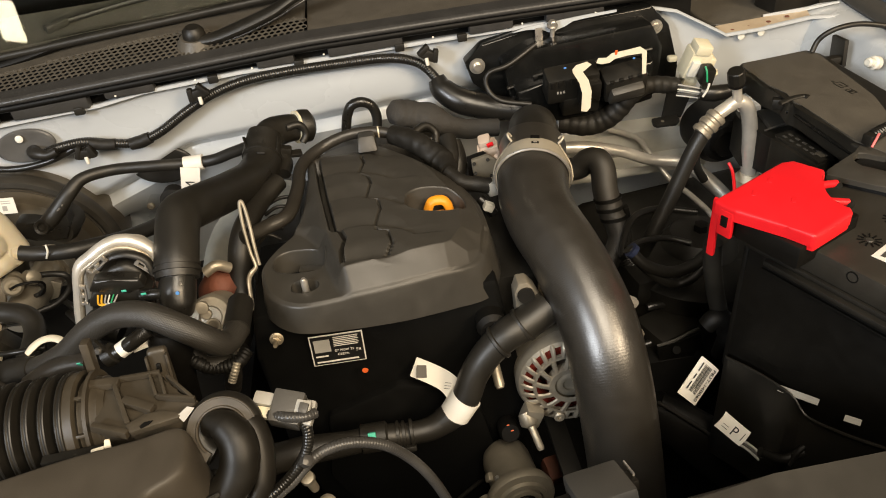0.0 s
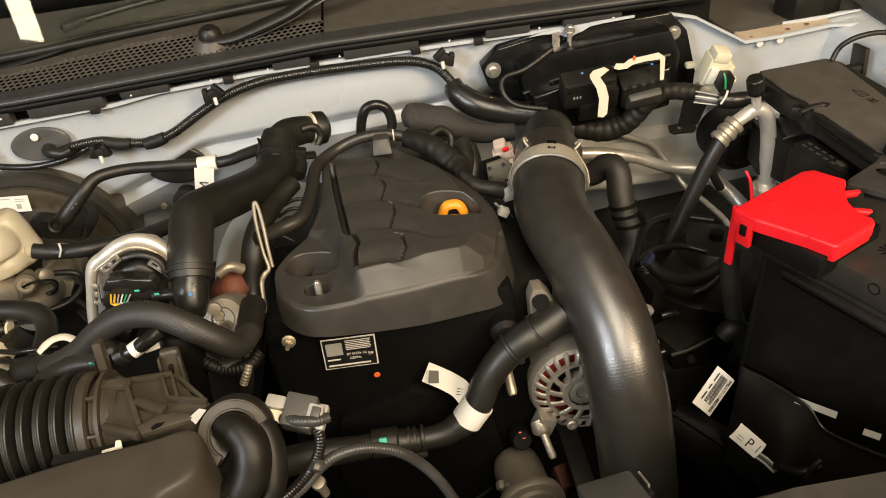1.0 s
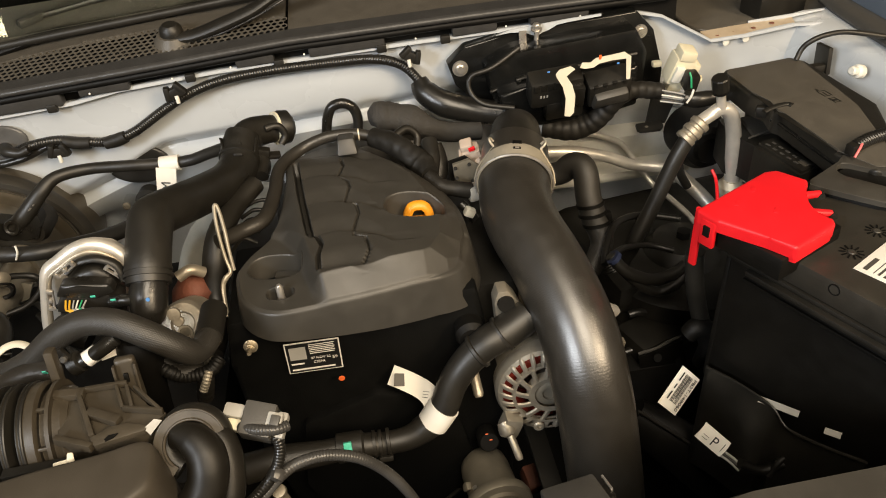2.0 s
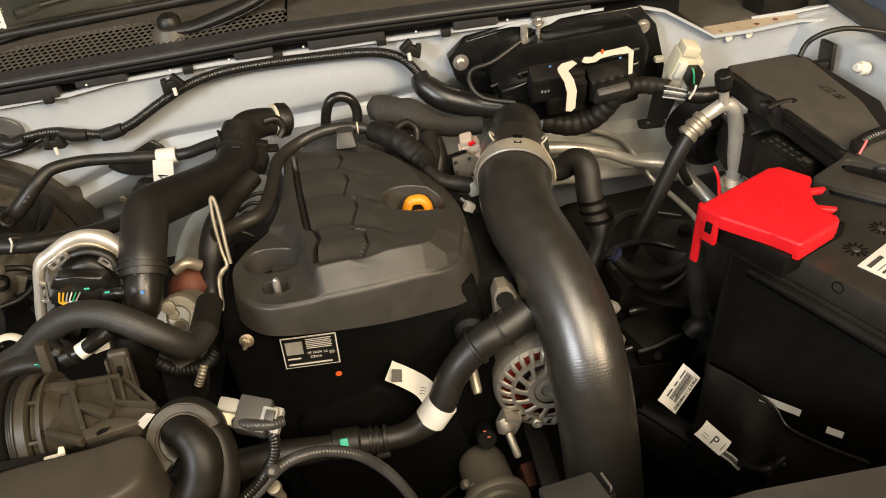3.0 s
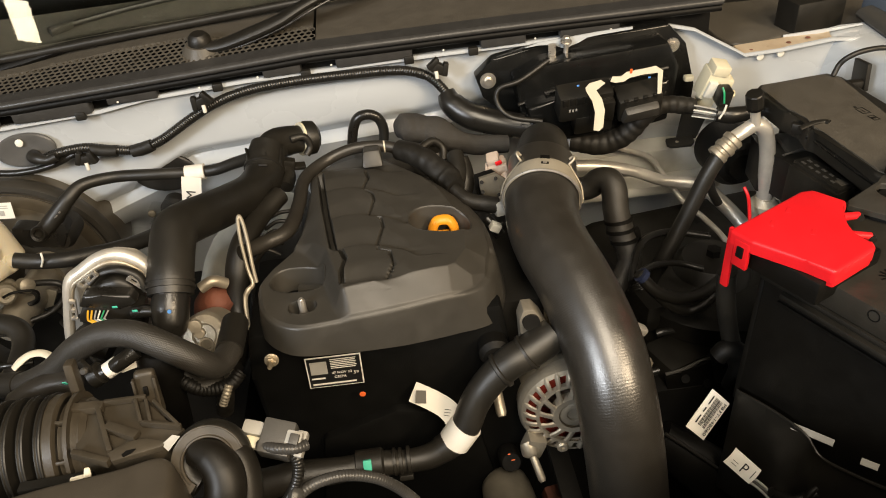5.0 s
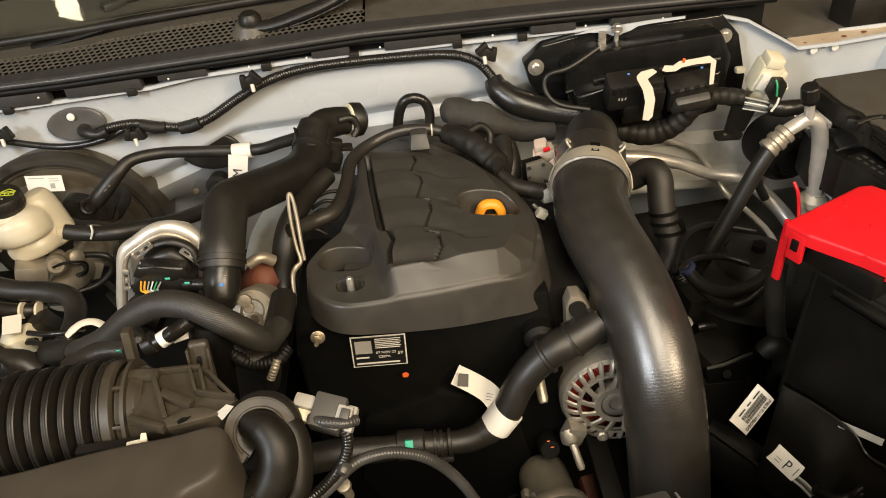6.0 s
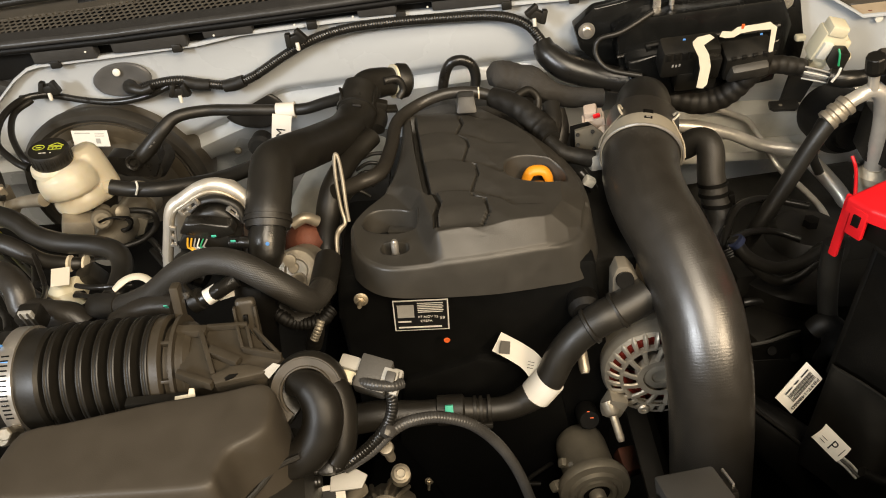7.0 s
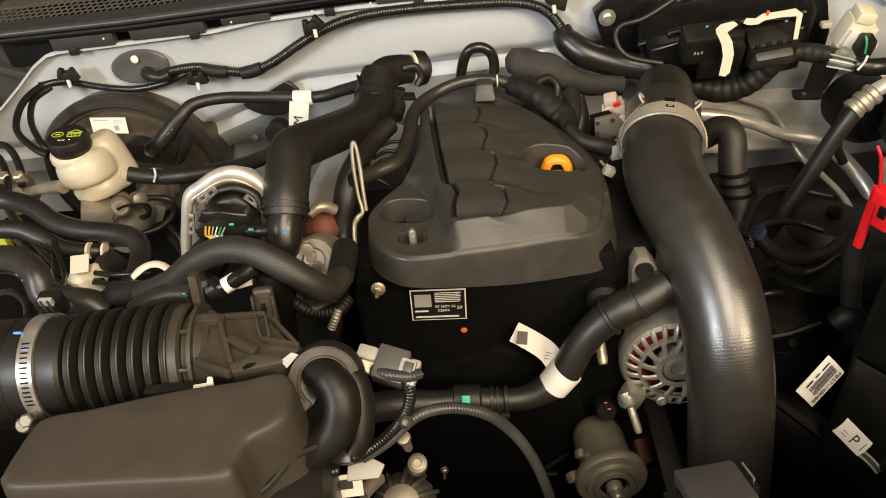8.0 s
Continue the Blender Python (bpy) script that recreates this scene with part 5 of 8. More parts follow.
for k in range(6):
    a = Vector((0.397, 0.870, 1.025)) + Vector((0, 0.002 * (k % 2), -0.0032 * k))
    b = Vector((0.427, 0.865, 1.017)) + Vector((0, 0.002 * (k % 2), -0.0028 * k))
    part("lead", tube([a, (a + b) / 2 + Vector((0, -0.002, 0.001)), b], 0.0011, 8, 4), (MID_PL, GREY_PL, WHITE_PL)[k % 3], bundle)
part("sleeve", tube([(0.426, 0.865, 1.012), (0.442, 0.860, 1.010), (0.464, 0.860, 1.010), (0.486, 0.860, 1.016)], 0.0105, 16, 8, lump=0.12), LOOM, bundle)
part("tie", tube([(0.425, 0.853, 1.011), (0.430, 0.853, 1.020), (0.433, 0.855, 1.028)], 0.0015, 8, 4), WHITE_PL, bundle)
brk = thing("loom_bracket", (0.420, 0.930, 0.962), "black folded steel loom bracket with a hole", "bracket")
part("leg", prism([(0.411, 0.930, 0.988)[::2], (0.445, 0.930, 0.976)[::2], (0.434, 0.930, 0.944)[::2], (0.406, 0.930, 0.946)[::2]], -0.934, -0.930, facing, 0), PLASTIC, brk)
part("foot", prism([(-0.020, -0.005), (-0.016, -0.010), (0.012, -0.011), (0.019, -0.004), (0.020, 0.010), (-0.018, 0.008)], 0, 0.004, pose(*(0.407, 0.920, 0.945), 10), 0.001), PLASTIC, brk)
part("foot_hole", lathe([(0.0024, 0), (0.0024, 0.0004), (0, 0.0004)], (0.401, 0.9165, 0.9492), (0, -0.17, 0.98), 14), CAST, brk)
hose("wing_cable", [(0.5780, 0.872, 1.043), (0.5850, 0.875, 1.056), (0.593, 0.872, 1.066), (0.611, 0.870, 1.073), (0.642, 0.870, 1.073), (0.692, 0.860, 1.064)], 0.0034, RUBBER, "thin black cable arching over the wing", "cable")
right = thing("wing_shelf", (0.60, 0.96, 1.05), "pale painted wing shelf with rusty spot welds", "body panel")
part("shelf", cut_plate([(0.506, 0.972, 1.0425), (0.560, 0.972, 1.0442), (0.632, 0.975, 1.0510), (0.644, 1.006, 1.0500), (0.576, 1.002, 1.0465), (0.500, 0.993, 1.0480)], 0.003), SEALER, right, "tan seam sealer strip")
for q in ((0.520, 0.981, 1.0445), (0.545, 0.985, 1.0455), (0.576, 0.985, 1.0470), (0.606, 0.990, 1.0490)):
    part("weld_spot", lathe([(0.0035, 0), (0.003, 0.0006), (0, 0.0007)], q, (0, 0, 1), 12), RUST, right)
part("edge_strip", cut_plate([(0.5750, 1.0000, 1.0520), (0.5764, 1.0000, 1.0440), (0.6350, 1.0000, 1.0492), (0.6910, 1.0000, 1.0545), (0.6887, 1.0000, 1.0566)], 0.002), PAINT, right, "white painted upright lip")
for q in ((0.5315, 0.976, 1.0353), (0.5608, 0.976, 1.0370)):
    part("button", lathe([(0.005, 0), (0.005, 0.003), (0, 0.004)], q, (0, -1, 0), 14), WHITE_PL, right)
peg = thing("wing_peg", (0.636, 0.83, 1.038), "white plastic peg on the inner wing", "peg")
part("peg", lathe([(0.009, -0.006), (0.009, 0.002), (0.006, 0.004), (0.006, 0.012), (0.004, 0.014), (0, 0.014)], (0.642, 0.834, 1.034), (-0.9, -0.3, 0.3), 18), WHITE_PL, peg)
drain = thing("scuttle_drain", (0.50, 1.03, 1.08), "black plastic scuttle drain tray with ledges", "tray")
part("tray", prism([(0.502, 1.189, 1.030)[:2], (0.514, 1.027, 1.030)[:2], (0.594, 1.031, 1.030)[:2], (0.680, 1.043, 1.030)[:2], (0.757, 1.081, 1.030)[:2], (0.843, 1.223, 1.030)[:2], (0.568, 1.356, 1.030)[:2]], 1.015, 1.030, None, 0.004), COWL, drain)
part("rib", tube([(0.510, 1.160, 1.034), (0.517, 1.034, 1.034), (0.593, 1.040, 1.034)], 0.003, 8, 5), COWL, drain)
part("block", box((0.085, 0.05, 0.05), pose(*(0.658, 1.083, 1.050), 0, 0, 10), 0.008), PLASTIC, drain)
tagged(part("wing_edge_trim", tube([(0.727, 1.041, 1.055), (0.718, 0.963, 1.055), (0.713, 0.887, 1.055), (0.710, 0.816, 1.055)], 0.022, 14, 6, flat=0.5), GREY_PL), "blue grey rubber trim along the wing edge", "trim")

# ---- tags and parts low beside the battery ----
def paper_tag(a, b, c, label, bend=0.004):
    ob = thing("paper_tag", a, label, "tag", "paper tags")
    part("card", sheet(a, b, c, bend=bend), PAPER, ob)
    return ob, frame_of(a, b, c), (Vector(b) - Vector(a)).length, (Vector(c) - Vector(a)).length


tag, tm, tw, th = paper_tag((0.308, 0.545, 0.862), (0.275, 0.525, 0.834), (0.333, 0.548, 0.835), "white paper part tag with bar code rows", 0.002)
words("number", "PB3T-14B060", tw * 0.155, tm @ pose(tw * 0.50, th * 0.76, 0.0034), INK, tag)
for row, tall in ((0.26, 0.17), (0.48, 0.15)):
    codes = [(tw * 0.10 + k * tw * 0.0235, th * row, tw * (0.008 + 0.008 * ((k * 7) % 3) / 2), th * tall) for k in range(30)]
    part("code_bars", bars(codes, tm @ pose(0, 0, 0.0032)), INK, tag)
print_bars("line_bar", [(tw * 0.1, th * 0.12, tw * 0.22, th * 0.05), (tw * 0.4, th * 0.12, tw * 0.12, th * 0.05), (tw * 0.6, th * 0.12, tw * 0.20, th * 0.05), (tw * 0.1, th * 0.445, tw * 0.6, th * 0.025)], tm @ pose(0, 0, 0.0032), INK, tag)
tag2, tm2, tw2, th2 = paper_tag((0.309, 0.500, 0.801), (0.334, 0.486, 0.777), (0.322, 0.507, 0.814), "white paper tag printed with a large letter P", 0.002)
words("letter", "P", th2 * 0.80, tm2 @ pose(tw2 * 0.56, th2 * 0.42, 0.0030, 0, 0, 0), INK, tag2)
print_bars("line_bar", [(tw2 * 0.14, th2 * 0.25, tw2 * 0.20, th2 * 0.03), (tw2 * 0.14, th2 * 0.42, tw2 * 0.20, th2 * 0.03), (tw2 * 0.86, th2 * 0.25, tw2 * 0.02, th2 * 0.5)], tm2 @ pose(0, 0, 0.0030), INK, tag2)
def strip(points, drop, thick=0.003):
    """An upright sheet that hangs from a smooth line."""
    top, _ = line(points, 6)
    bm = bmesh.new()
    rows = [[bm.verts.new(v + Vector((0, dy, dz))) for dy, dz in ((0, 0), (thick, 0), (thick, -drop), (0, -drop))] for v in top]
    for a, b in zip(rows, rows[1:]):
        for k in range(4):
            bm.faces.new((a[k], a[(k + 1) % 4], b[(k + 1) % 4], b[k]))
    bm.faces.new(rows[0])
    bm.faces.new(rows[-1])
    return bm


tray = thing("battery_tray", (0.40, 0.45, 0.75), "black steel battery tray wall with curved edge", "tray")
tray_line = [(0.337, 0.546, 0.853), (0.355, 0.508, 0.861), (0.370, 0.474, 0.862), (0.379, 0.454, 0.849), (0.396, 0.417, 0.860), (0.411, 0.386, 0.874)]
part("wall", strip(tray_line, 0.16), PLASTIC, tray)
part("edge", tube([Vector(p) + Vector((0, -0.001, 0)) for p in tray_line], 0.0013, 8, 5), PLASTIC, tray)
part("sticker", sheet((0.364, 0.487, 0.855), (0.384, 0.451, 0.867), (0.366, 0.492, 0.859), 0.0006), MID_PL, tray, "white sticker sliver")
part("sticker", sheet((0.391, 0.422, 0.876), (0.399, 0.410, 0.880), (0.393, 0.427, 0.879), 0.0006), MID_PL, tray, "white sticker sliver")
hose("tray_hose", [(0.338, 0.6, 0.85), (0.347, 0.6, 0.859), (0.361, 0.6, 0.853), (0.368, 0.6, 0.832), (0.363, 0.6, 0.799)], [0.0105, 0.0115, 0.0120, 0.0120, 0.0120], DEEP, "black rubber hose elbow beside the battery tray", seg=18)
tagged(part("tray_cleat", cut_plate([(0.358, 0.597, 0.861), (0.378, 0.597, 0.855), (0.382, 0.597, 0.835), (0.371, 0.597, 0.825), (0.373, 0.597, 0.805), (0.363, 0.597, 0.812)], 0.006, 0.001), GREY_PL), "dull grey steel cleat beside the battery tray", "bracket")
ledge = thing("support_ledge", (0.31, 0.66, 0.74), "dark painted steel ledge with drilled holes", "bracket")
part("top_edge", tube([(0.31, 0.66, 0.769), (0.332, 0.66, 0.774), (0.352, 0.66, 0.784), (0.364, 0.66, 0.788)], 0.0022, 8, 5), GREY_PL, ledge)
part("plate", cut_plate([(0.31, 0.662, 0.764), (0.366, 0.662, 0.782), (0.384, 0.662, 0.718), (0.382, 0.662, 0.676), (0.331, 0.662, 0.669)], 0.004), CASE, ledge)
for q in [(0.334, 0.655, 0.762), (0.364, 0.655, 0.748), (0.338, 0.655, 0.714)]:
    part("hole", lathe([(0.0055, 0.0), (0.0055, 0.0012), (0, 0.0012)], q, (0, -1, 0.6), 16), DEEP, ledge)
duct = thing("lower_duct", (0.333, 0.575, 0.691), "black plastic air duct low in the bay", "duct")
run = [(0.281, 0.600, 0.728), (0.333, 0.575, 0.691), (0.404, 0.550, 0.626), (0.490, 0.520, 0.572)]
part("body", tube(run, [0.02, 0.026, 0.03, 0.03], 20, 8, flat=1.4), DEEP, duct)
part("seam", tube([Vector(q) + Vector((0, -0.02, 0.030)) for q in run], 0.002, 8, 8), PLASTIC, duct)
for k, mat in ((0, MID_PL), (1, GREY_PL), (2, MID_PL)):
    off = Vector((0.0022 * k, 0, 0.0022 * k))
    hose("striped_lead", [Vector((0.340, 0.492, 0.770)) + off, Vector((0.348, 0.487, 0.764)) + off, Vector((0.357, 0.480, 0.755)) + off], 0.0014, mat, "short pale striped lead under the tag", "wire")
for q in ([(0.325, 0.740, 0.837), (0.357, 0.740, 0.821), (0.393, 0.750, 0.821), (0.416, 0.760, 0.833)], [(0.318, 0.720, 0.782), (0.333, 0.720, 0.784), (0.369, 0.720, 0.780)], [(0.301, 0.680, 0.755), (0.339, 0.680, 0.762), (0.378, 0.680, 0.751)]):
    hose("low_pipe", q, 0.005, LOOM, "thin black pipe low beside the battery", "pipe")

# faint mouldings on the battery jacket, and leads in the dark below it
part("jacket_rib", box((0.003, 0.270, 0.003), bat @ pose(0.0362, -0.175, 0.978, 0, 1), 0.001), CASE, battery)
for q, r in (([(0.338, 0.455, 0.804), (0.361, 0.450, 0.793), (0.385, 0.450, 0.798), (0.411, 0.445, 0.792), (0.436, 0.440, 0.777)], 0.005), ([(0.366, 0.445, 0.789), (0.380, 0.450, 0.806), (0.402, 0.455, 0.802), (0.426, 0.450, 0.795)], 0.0035), ([(0.387, 0.560, 0.766), (0.406, 0.550, 0.743), (0.410, 0.530, 0.724)], 0.004)):
    hose("tray_lead", q, r, DEEP, "black lead in the dark below the battery tray", "wire")

# ---- bulkhead loom, grommets and clips ----
hose("bulkhead_loom", [(-0.457, 0.962, 1.009), (-0.428, 0.962, 1.017), (-0.393, 0.962, 1.020), (-0.361, 0.962, 1.013), (-0.329, 0.962, 1.009), (-0.295, 0.962, 1.018), (-0.250, 0.962, 1.043), (-0.211, 0.962, 1.062), (-0.167, 0.962, 1.074), (-0.113, 0.962, 1.079), (-0.038, 0.960, 1.081), (0.030, 0.960, 1.079), (0.067, 0.960, 1.067), (0.087, 0.958, 1.046), (0.093, 0.955, 1.034)],
     0.0060, LOOM, "black corrugated wiring loom along the bulkhead", "wiring loom", ripple=(0.0034, 0.0006), seg=16)
hose("loom_tape", [(-0.335, 0.961, 1.008), (-0.320, 0.961, 1.010), (-0.307, 0.961, 1.014)], 0.0086, TAPE, "black cloth tape wrapped round the loom", "tape", seg=20, steps=12, lump=0.18)
hose("loom_tape_end", [(-0.386, 0.961, 1.018), (-0.369, 0.961, 1.013), (-0.354, 0.961, 1.011)], 0.0080, TAPE, "black cloth tape wrapped round the loom", "tape", seg=20, steps=12, lump=0.18)
hose("bulkhead_wire", [(-0.610, 0.955, 1.012), (-0.574, 0.962, 1.011), (-0.532, 0.964, 1.000), (-0.491, 0.964, 0.994), (-0.445, 0.962, 1.000), (-0.401, 0.962, 1.016)], 0.0045, LOOM, "thin black wire below the bulkhead loom", "wire")
hose("wing_wire", [(-0.565, 0.955, 1.017), (-0.597, 0.940, 1.018), (-0.609, 0.900, 1.013), (-0.604, 0.860, 0.998), (-0.573, 0.830, 0.988), (-0.553, 0.820, 0.982)], 0.0045, LOOM, "thin black wire curving down to the brake reservoir", "wire")
hose("wing_wire", [(-0.590, 0.945, 1.013), (-0.604, 0.920, 1.008), (-0.594, 0.880, 0.999), (-0.568, 0.840, 0.990), (-0.554, 0.830, 0.982)], 0.0042, LOOM, "thin black wire curving down to the brake reservoir", "wire")


def loom_clip(p, turn):
    ob = thing("loom_clip", p, "black plastic loom clip with a white stud", "clip", "loom clips")
    m = pose(*p, 0, turn, 0)
    part("body", box((0.020, 0.012, 0.014), m, 0.003), PLASTIC, ob)
    part("wing", box((0.007, 0.010, 0.018), m @ pose(-0.009, -0.002, 0.003, 0, 20), 0.002), PLASTIC, ob)
    part("wing", box((0.007, 0.010, 0.018), m @ pose(0.009, -0.002, 0.003, 0, -20), 0.002), PLASTIC, ob)
    part("stud", lathe([(0.0026, -0.003), (0.0026, 0.006), (0.0018, 0.0072), (0, 0.0072)], m @ Vector((0, -0.006, -0.006)), (0.1, -0.3, -1), 12), WHITE_PL, ob)
    return ob


for p, a in (((-0.226, 0.952, 1.070), -20), ((0.081, 0.952, 1.080), 30), ((-0.394, 0.955, 1.007), 0), ((-0.565, 0.955, 1.023), 0)):
    loom_clip(p, a)
for p, sx, sz, a, dull in (((-0.474, 0.976, 1.021), 0.040, 0.0235, -6, DISC), ((-0.312, 0.992, 0.956), 0.044, 0.029, 3, RUBBER)):
    g = thing("grommet", p, "dark grey oval rubber grommet in the bulkhead", "grommet", "grommets")
    ring = lathe([(1.0, 0.0), (1.0, 0.0035), (0.95, 0.0050), (0.80, 0.0052), (0.74, 0.0048), (0, 0.0048)], (0, 0, 0), (0, 0, 1), 40)
    ring.transform(pose(*p, 90, a, 0) @ Matrix.Diagonal((sx, sz, 1, 1)))
    part("disc", ring, dull, g)
part("stud", lathe([(0.0052, 0), (0.0052, 0.0015), (0.004, 0.0024), (0, 0.0026)], (-0.476, 0.969, 1.034), (0, -1, 0.2), 16), WHITE_PL, bpy.data.objects["grommet"], "white plastic stud")
part("nozzle", tube([(-0.464, 0.968, 1.013), (-0.455, 0.955, 1.016), (-0.441, 0.950, 1.014), (-0.429, 0.952, 1.017)], [0.010, 0.008, 0.006, 0.006], 12, 5), RUBBER, bpy.data.objects["grommet"])
tagged(part("panel_rivet", lathe([(0.0060, -0.002), (0.0055, 0.001), (0.0030, 0.002), (0.0022, 0.0005), (0, 0.0005)], (-0.3569, 1.010, 0.8800), (0, -1, 0.1), 16), CAST), "small dull rivet in the bulkhead", "rivet")
hose("lifting_eye", [(-0.043, 0.930, 0.997), (-0.038, 0.930, 1.019), (-0.030, 0.930, 1.033), (-0.016, 0.930, 1.036), (-0.004, 0.930, 1.029), (0.001, 0.930, 1.013), (-0.001, 0.930, 0.994)], 0.0068, LOOM, "black looped rubber breather hose behind the cover", flat=1.0)

# ---- brake booster, master cylinder, reservoir ----
bo = Vector((-0.522, 0.940, 0.863))
booster = thing("brake_booster", bo, "large black round brake servo drum", "brake servo")
part("drum", lathe([(0.120, 0.10), (0.1235, 0.03), (0.1235, 0.014), (0.120, 0.008), (0.112, 0.008), (0.108, 0.012), (0.104, 0.006), (0.100, -0.004), (0.078, -0.014), (0.05, -0.020), (0.0, -0.021)], bo, (0, 1, 0.05), 64), DRUM, booster)
part("rim", lathe([(0.120, 0.030), (0.130, 0.022), (0.1315, 0.012), (0.127, 0.004), (0.120, 0.003), (0.114, 0.008), (0.118, 0.020)], bo, (0, 1, 0.05), 64, caps=False), BATTERY_LID, booster)
part("sticker", sheet((-0.535, 0.905, 0.962), (-0.488, 0.905, 0.959), (-0.532, 0.908, 0.984), 0.0006), PAPER, booster, "pale printed sticker")
print_bars("sticker_print", [(0.004, 0.018, 0.020, 0.0012), (0.030, 0.004, 0.006, 0.007), (0.030, 0.014, 0.012, 0.0010), (0.030, 0.017, 0.012, 0.0010)], frame_of((-0.535, 0.9042, 0.9625), (-0.488, 0.9042, 0.9595), (-0.532, 0.9072, 0.9845)), MID_PL, booster)
rp = Vector((-0.501, 0.790, 1.017))
res = thing("brake_fluid_reservoir", rp, "cloudy ivory plastic brake fluid reservoir with black screw cap", "reservoir")
tilt = Vector((0.05, -0.10, 1))
capz = [(0.0216, -0.012), (0.0226, -0.010), (0.0226, 0.005), (0.0212, 0.0078), (0, 0.0085)]
lidp = part("cap", lathe(capz, rp, tilt, 40), PLASTIC, res, "black screw cap with yellow-green symbols")
for k in range(26):
    a = 2 * math.pi * k / 26
    part("cap_rib", box((0.0014, 0.0019, 0.011), pose(*rp) @ pose(0.0225 * math.cos(a), 0.0225 * math.sin(a), -0.003, 0, 0, math.degrees(a)), 0.0003), PLASTIC, lidp)
mark = pose(*(rp + Vector((0.0005, -0.0005, 0.0088))), 5.7, 2.9, 0) @ pose(0, -0.001, 0, 0, 0, 4) @ Matrix.Scale(1.12, 4)
ring_mark = lathe([(0.0052, 0), (0.0062, 0), (0.0062, 0.0003), (0.0052, 0.0003), (0.0052, 0)], (0, 0, 0), (0, 0, 1), 28, caps=False)
ring_mark.transform(mark @ pose(-0.0088, 0.0015, 0) @ Matrix.Diagonal((1.0, 0.72, 1, 1)))
part("symbol", ring_mark, LIME, lidp)
part("symbol", bars([(-0.0115, 0.0008, 0.0054, 0.0014)], mark), LIME, lidp)
part("symbol", bars([(0.001, -0.003, 0.014, 0.0009), (0.001, 0.0012, 0.014, 0.0009), (0.001, -0.003, 0.0010, 0.005), (0.014, -0.003, 0.0010, 0.005), (0.0055, -0.0015, 0.0010, 0.003), (0.009, -0.0015, 0.0010, 0.003)], mark), LIME, lidp)
part("symbol", join(box((0.0095, 0.0010, 0.0003), mark @ pose(0.0045, 0.0062, 0, 0, 0, 32), 0), box((0.0095, 0.0010, 0.0003), mark @ pose(0.0118, 0.0062, 0, 0, 0, -32), 0), box((0.0145, 0.0009, 0.0003), mark @ pose(0.0082, 0.0036, 0), 0)), LIME, lidp)
print_bars("symbol_bar", [(-0.006, -0.0090, 0.0030, 0.0011), (-0.002, -0.0090, 0.0030, 0.0011), (0.0045, -0.0088, 0.0018, 0.0011)], mark, PAPER, lidp)
part("neck", lathe([(0.0275, -0.020), (0.0265, -0.014), (0.0225, -0.011), (0.021, -0.008)], rp, tilt, 36), FLUID, res)


def bowl(profile, place, sx, sy, turn):
    """A turned vessel, squashed to an oval."""
    bm = lathe(profile, (0, 0, 0), (0, 0, 1), 40)
    bm.transform(pose(*place, -6, -12, turn) @ Matrix.Diagonal((sx, sy, 1, 1)))
    return bm


vessel = part("tank", join(
    bowl([(0, 0.016), (0.60, 0.016), (0.82, 0.012), (0.95, 0.005), (1.0, -0.004), (0.99, -0.013), (0.93, -0.019), (0.78, -0.022), (0, -0.022)], rp + Vector((0.006, 0.002, -0.032)), 0.0350, 0.0330, -6),
    bowl([(0, 0.020), (0.62, 0.0185), (0.84, 0.013), (0.96, 0.004), (1.0, -0.008), (1.0, -0.040), (0, -0.040)], rp + Vector((0.025, 0.026, -0.026)), 0.0205, 0.0220, 20),
    bowl([(0, 0.010), (0.8, 0.0095), (0.95, 0.004), (1.0, -0.004), (1.0, -0.020), (0.93, -0.027), (0.75, -0.030), (0, -0.030)], rp + Vector((0.023, 0.020, -0.047)), 0.0240, 0.0230, 0),
    bowl([(0, 0.010), (0.85, 0.010), (0.96, 0.006), (1.0, 0.0), (0.98, -0.007), (0.86, -0.012), (0, -0.013)], rp + Vector((0.012, 0.006, -0.064)), 0.0335, 0.0310, -6)), FLUID, res, crisp=180)
blend = vessel.modifiers.new("blend", "REMESH")
blend.mode, blend.voxel_size, blend.use_smooth_shade = "VOXEL", 0.0016, True
soften = vessel.modifiers.new("soften", "SMOOTH")
soften.iterations, soften.factor = 7, 0.5
part("outlet", lathe([(0.0095, -0.016), (0.0085, 0.0), (0.0105, 0.0), (0.0105, 0.004), (0.0085, 0.005), (0.0085, 0.012)], Vector((-0.452, 0.800, 0.961)) + Vector((-0.010, 0, 0)), (1, -0.02, 0), 20), FLUID, res)
mc = thing("master_cylinder", rp + Vector((0.04, 0.02, -0.13)), "cast aluminium brake master cylinder with mounting flange", "master cylinder")
part("barrel", lathe([(0.0, 0), (0.018, 0.0), (0.020, 0.004), (0.020, 0.10), (0.026, 0.10), (0.026, 0.12)], rp + Vector((0.03, -0.035, -0.125)), (0.15, 1, 0.05), 24), ALU, mc)
part("port_block", box((0.036, 0.030, 0.030), pose(*(-0.490, 0.765, 0.930), 0, 18, 20), 0.005), ALU, mc)
part("boss", lathe([(0.012, 0), (0.012, 0.014), (0.009, 0.017), (0.005, 0.017), (0.005, 0.012), (0, 0.012)], (-0.464, 0.775, 0.934), (0.4, -0.8, 0.3), 20), CAST, mc)
part("boss", lathe([(0.009, 0), (0.009, 0.016), (0.006, 0.018), (0, 0.018)], (-0.451, 0.790, 0.931), (0.7, -0.6, 0.3), 18), CAST, mc)
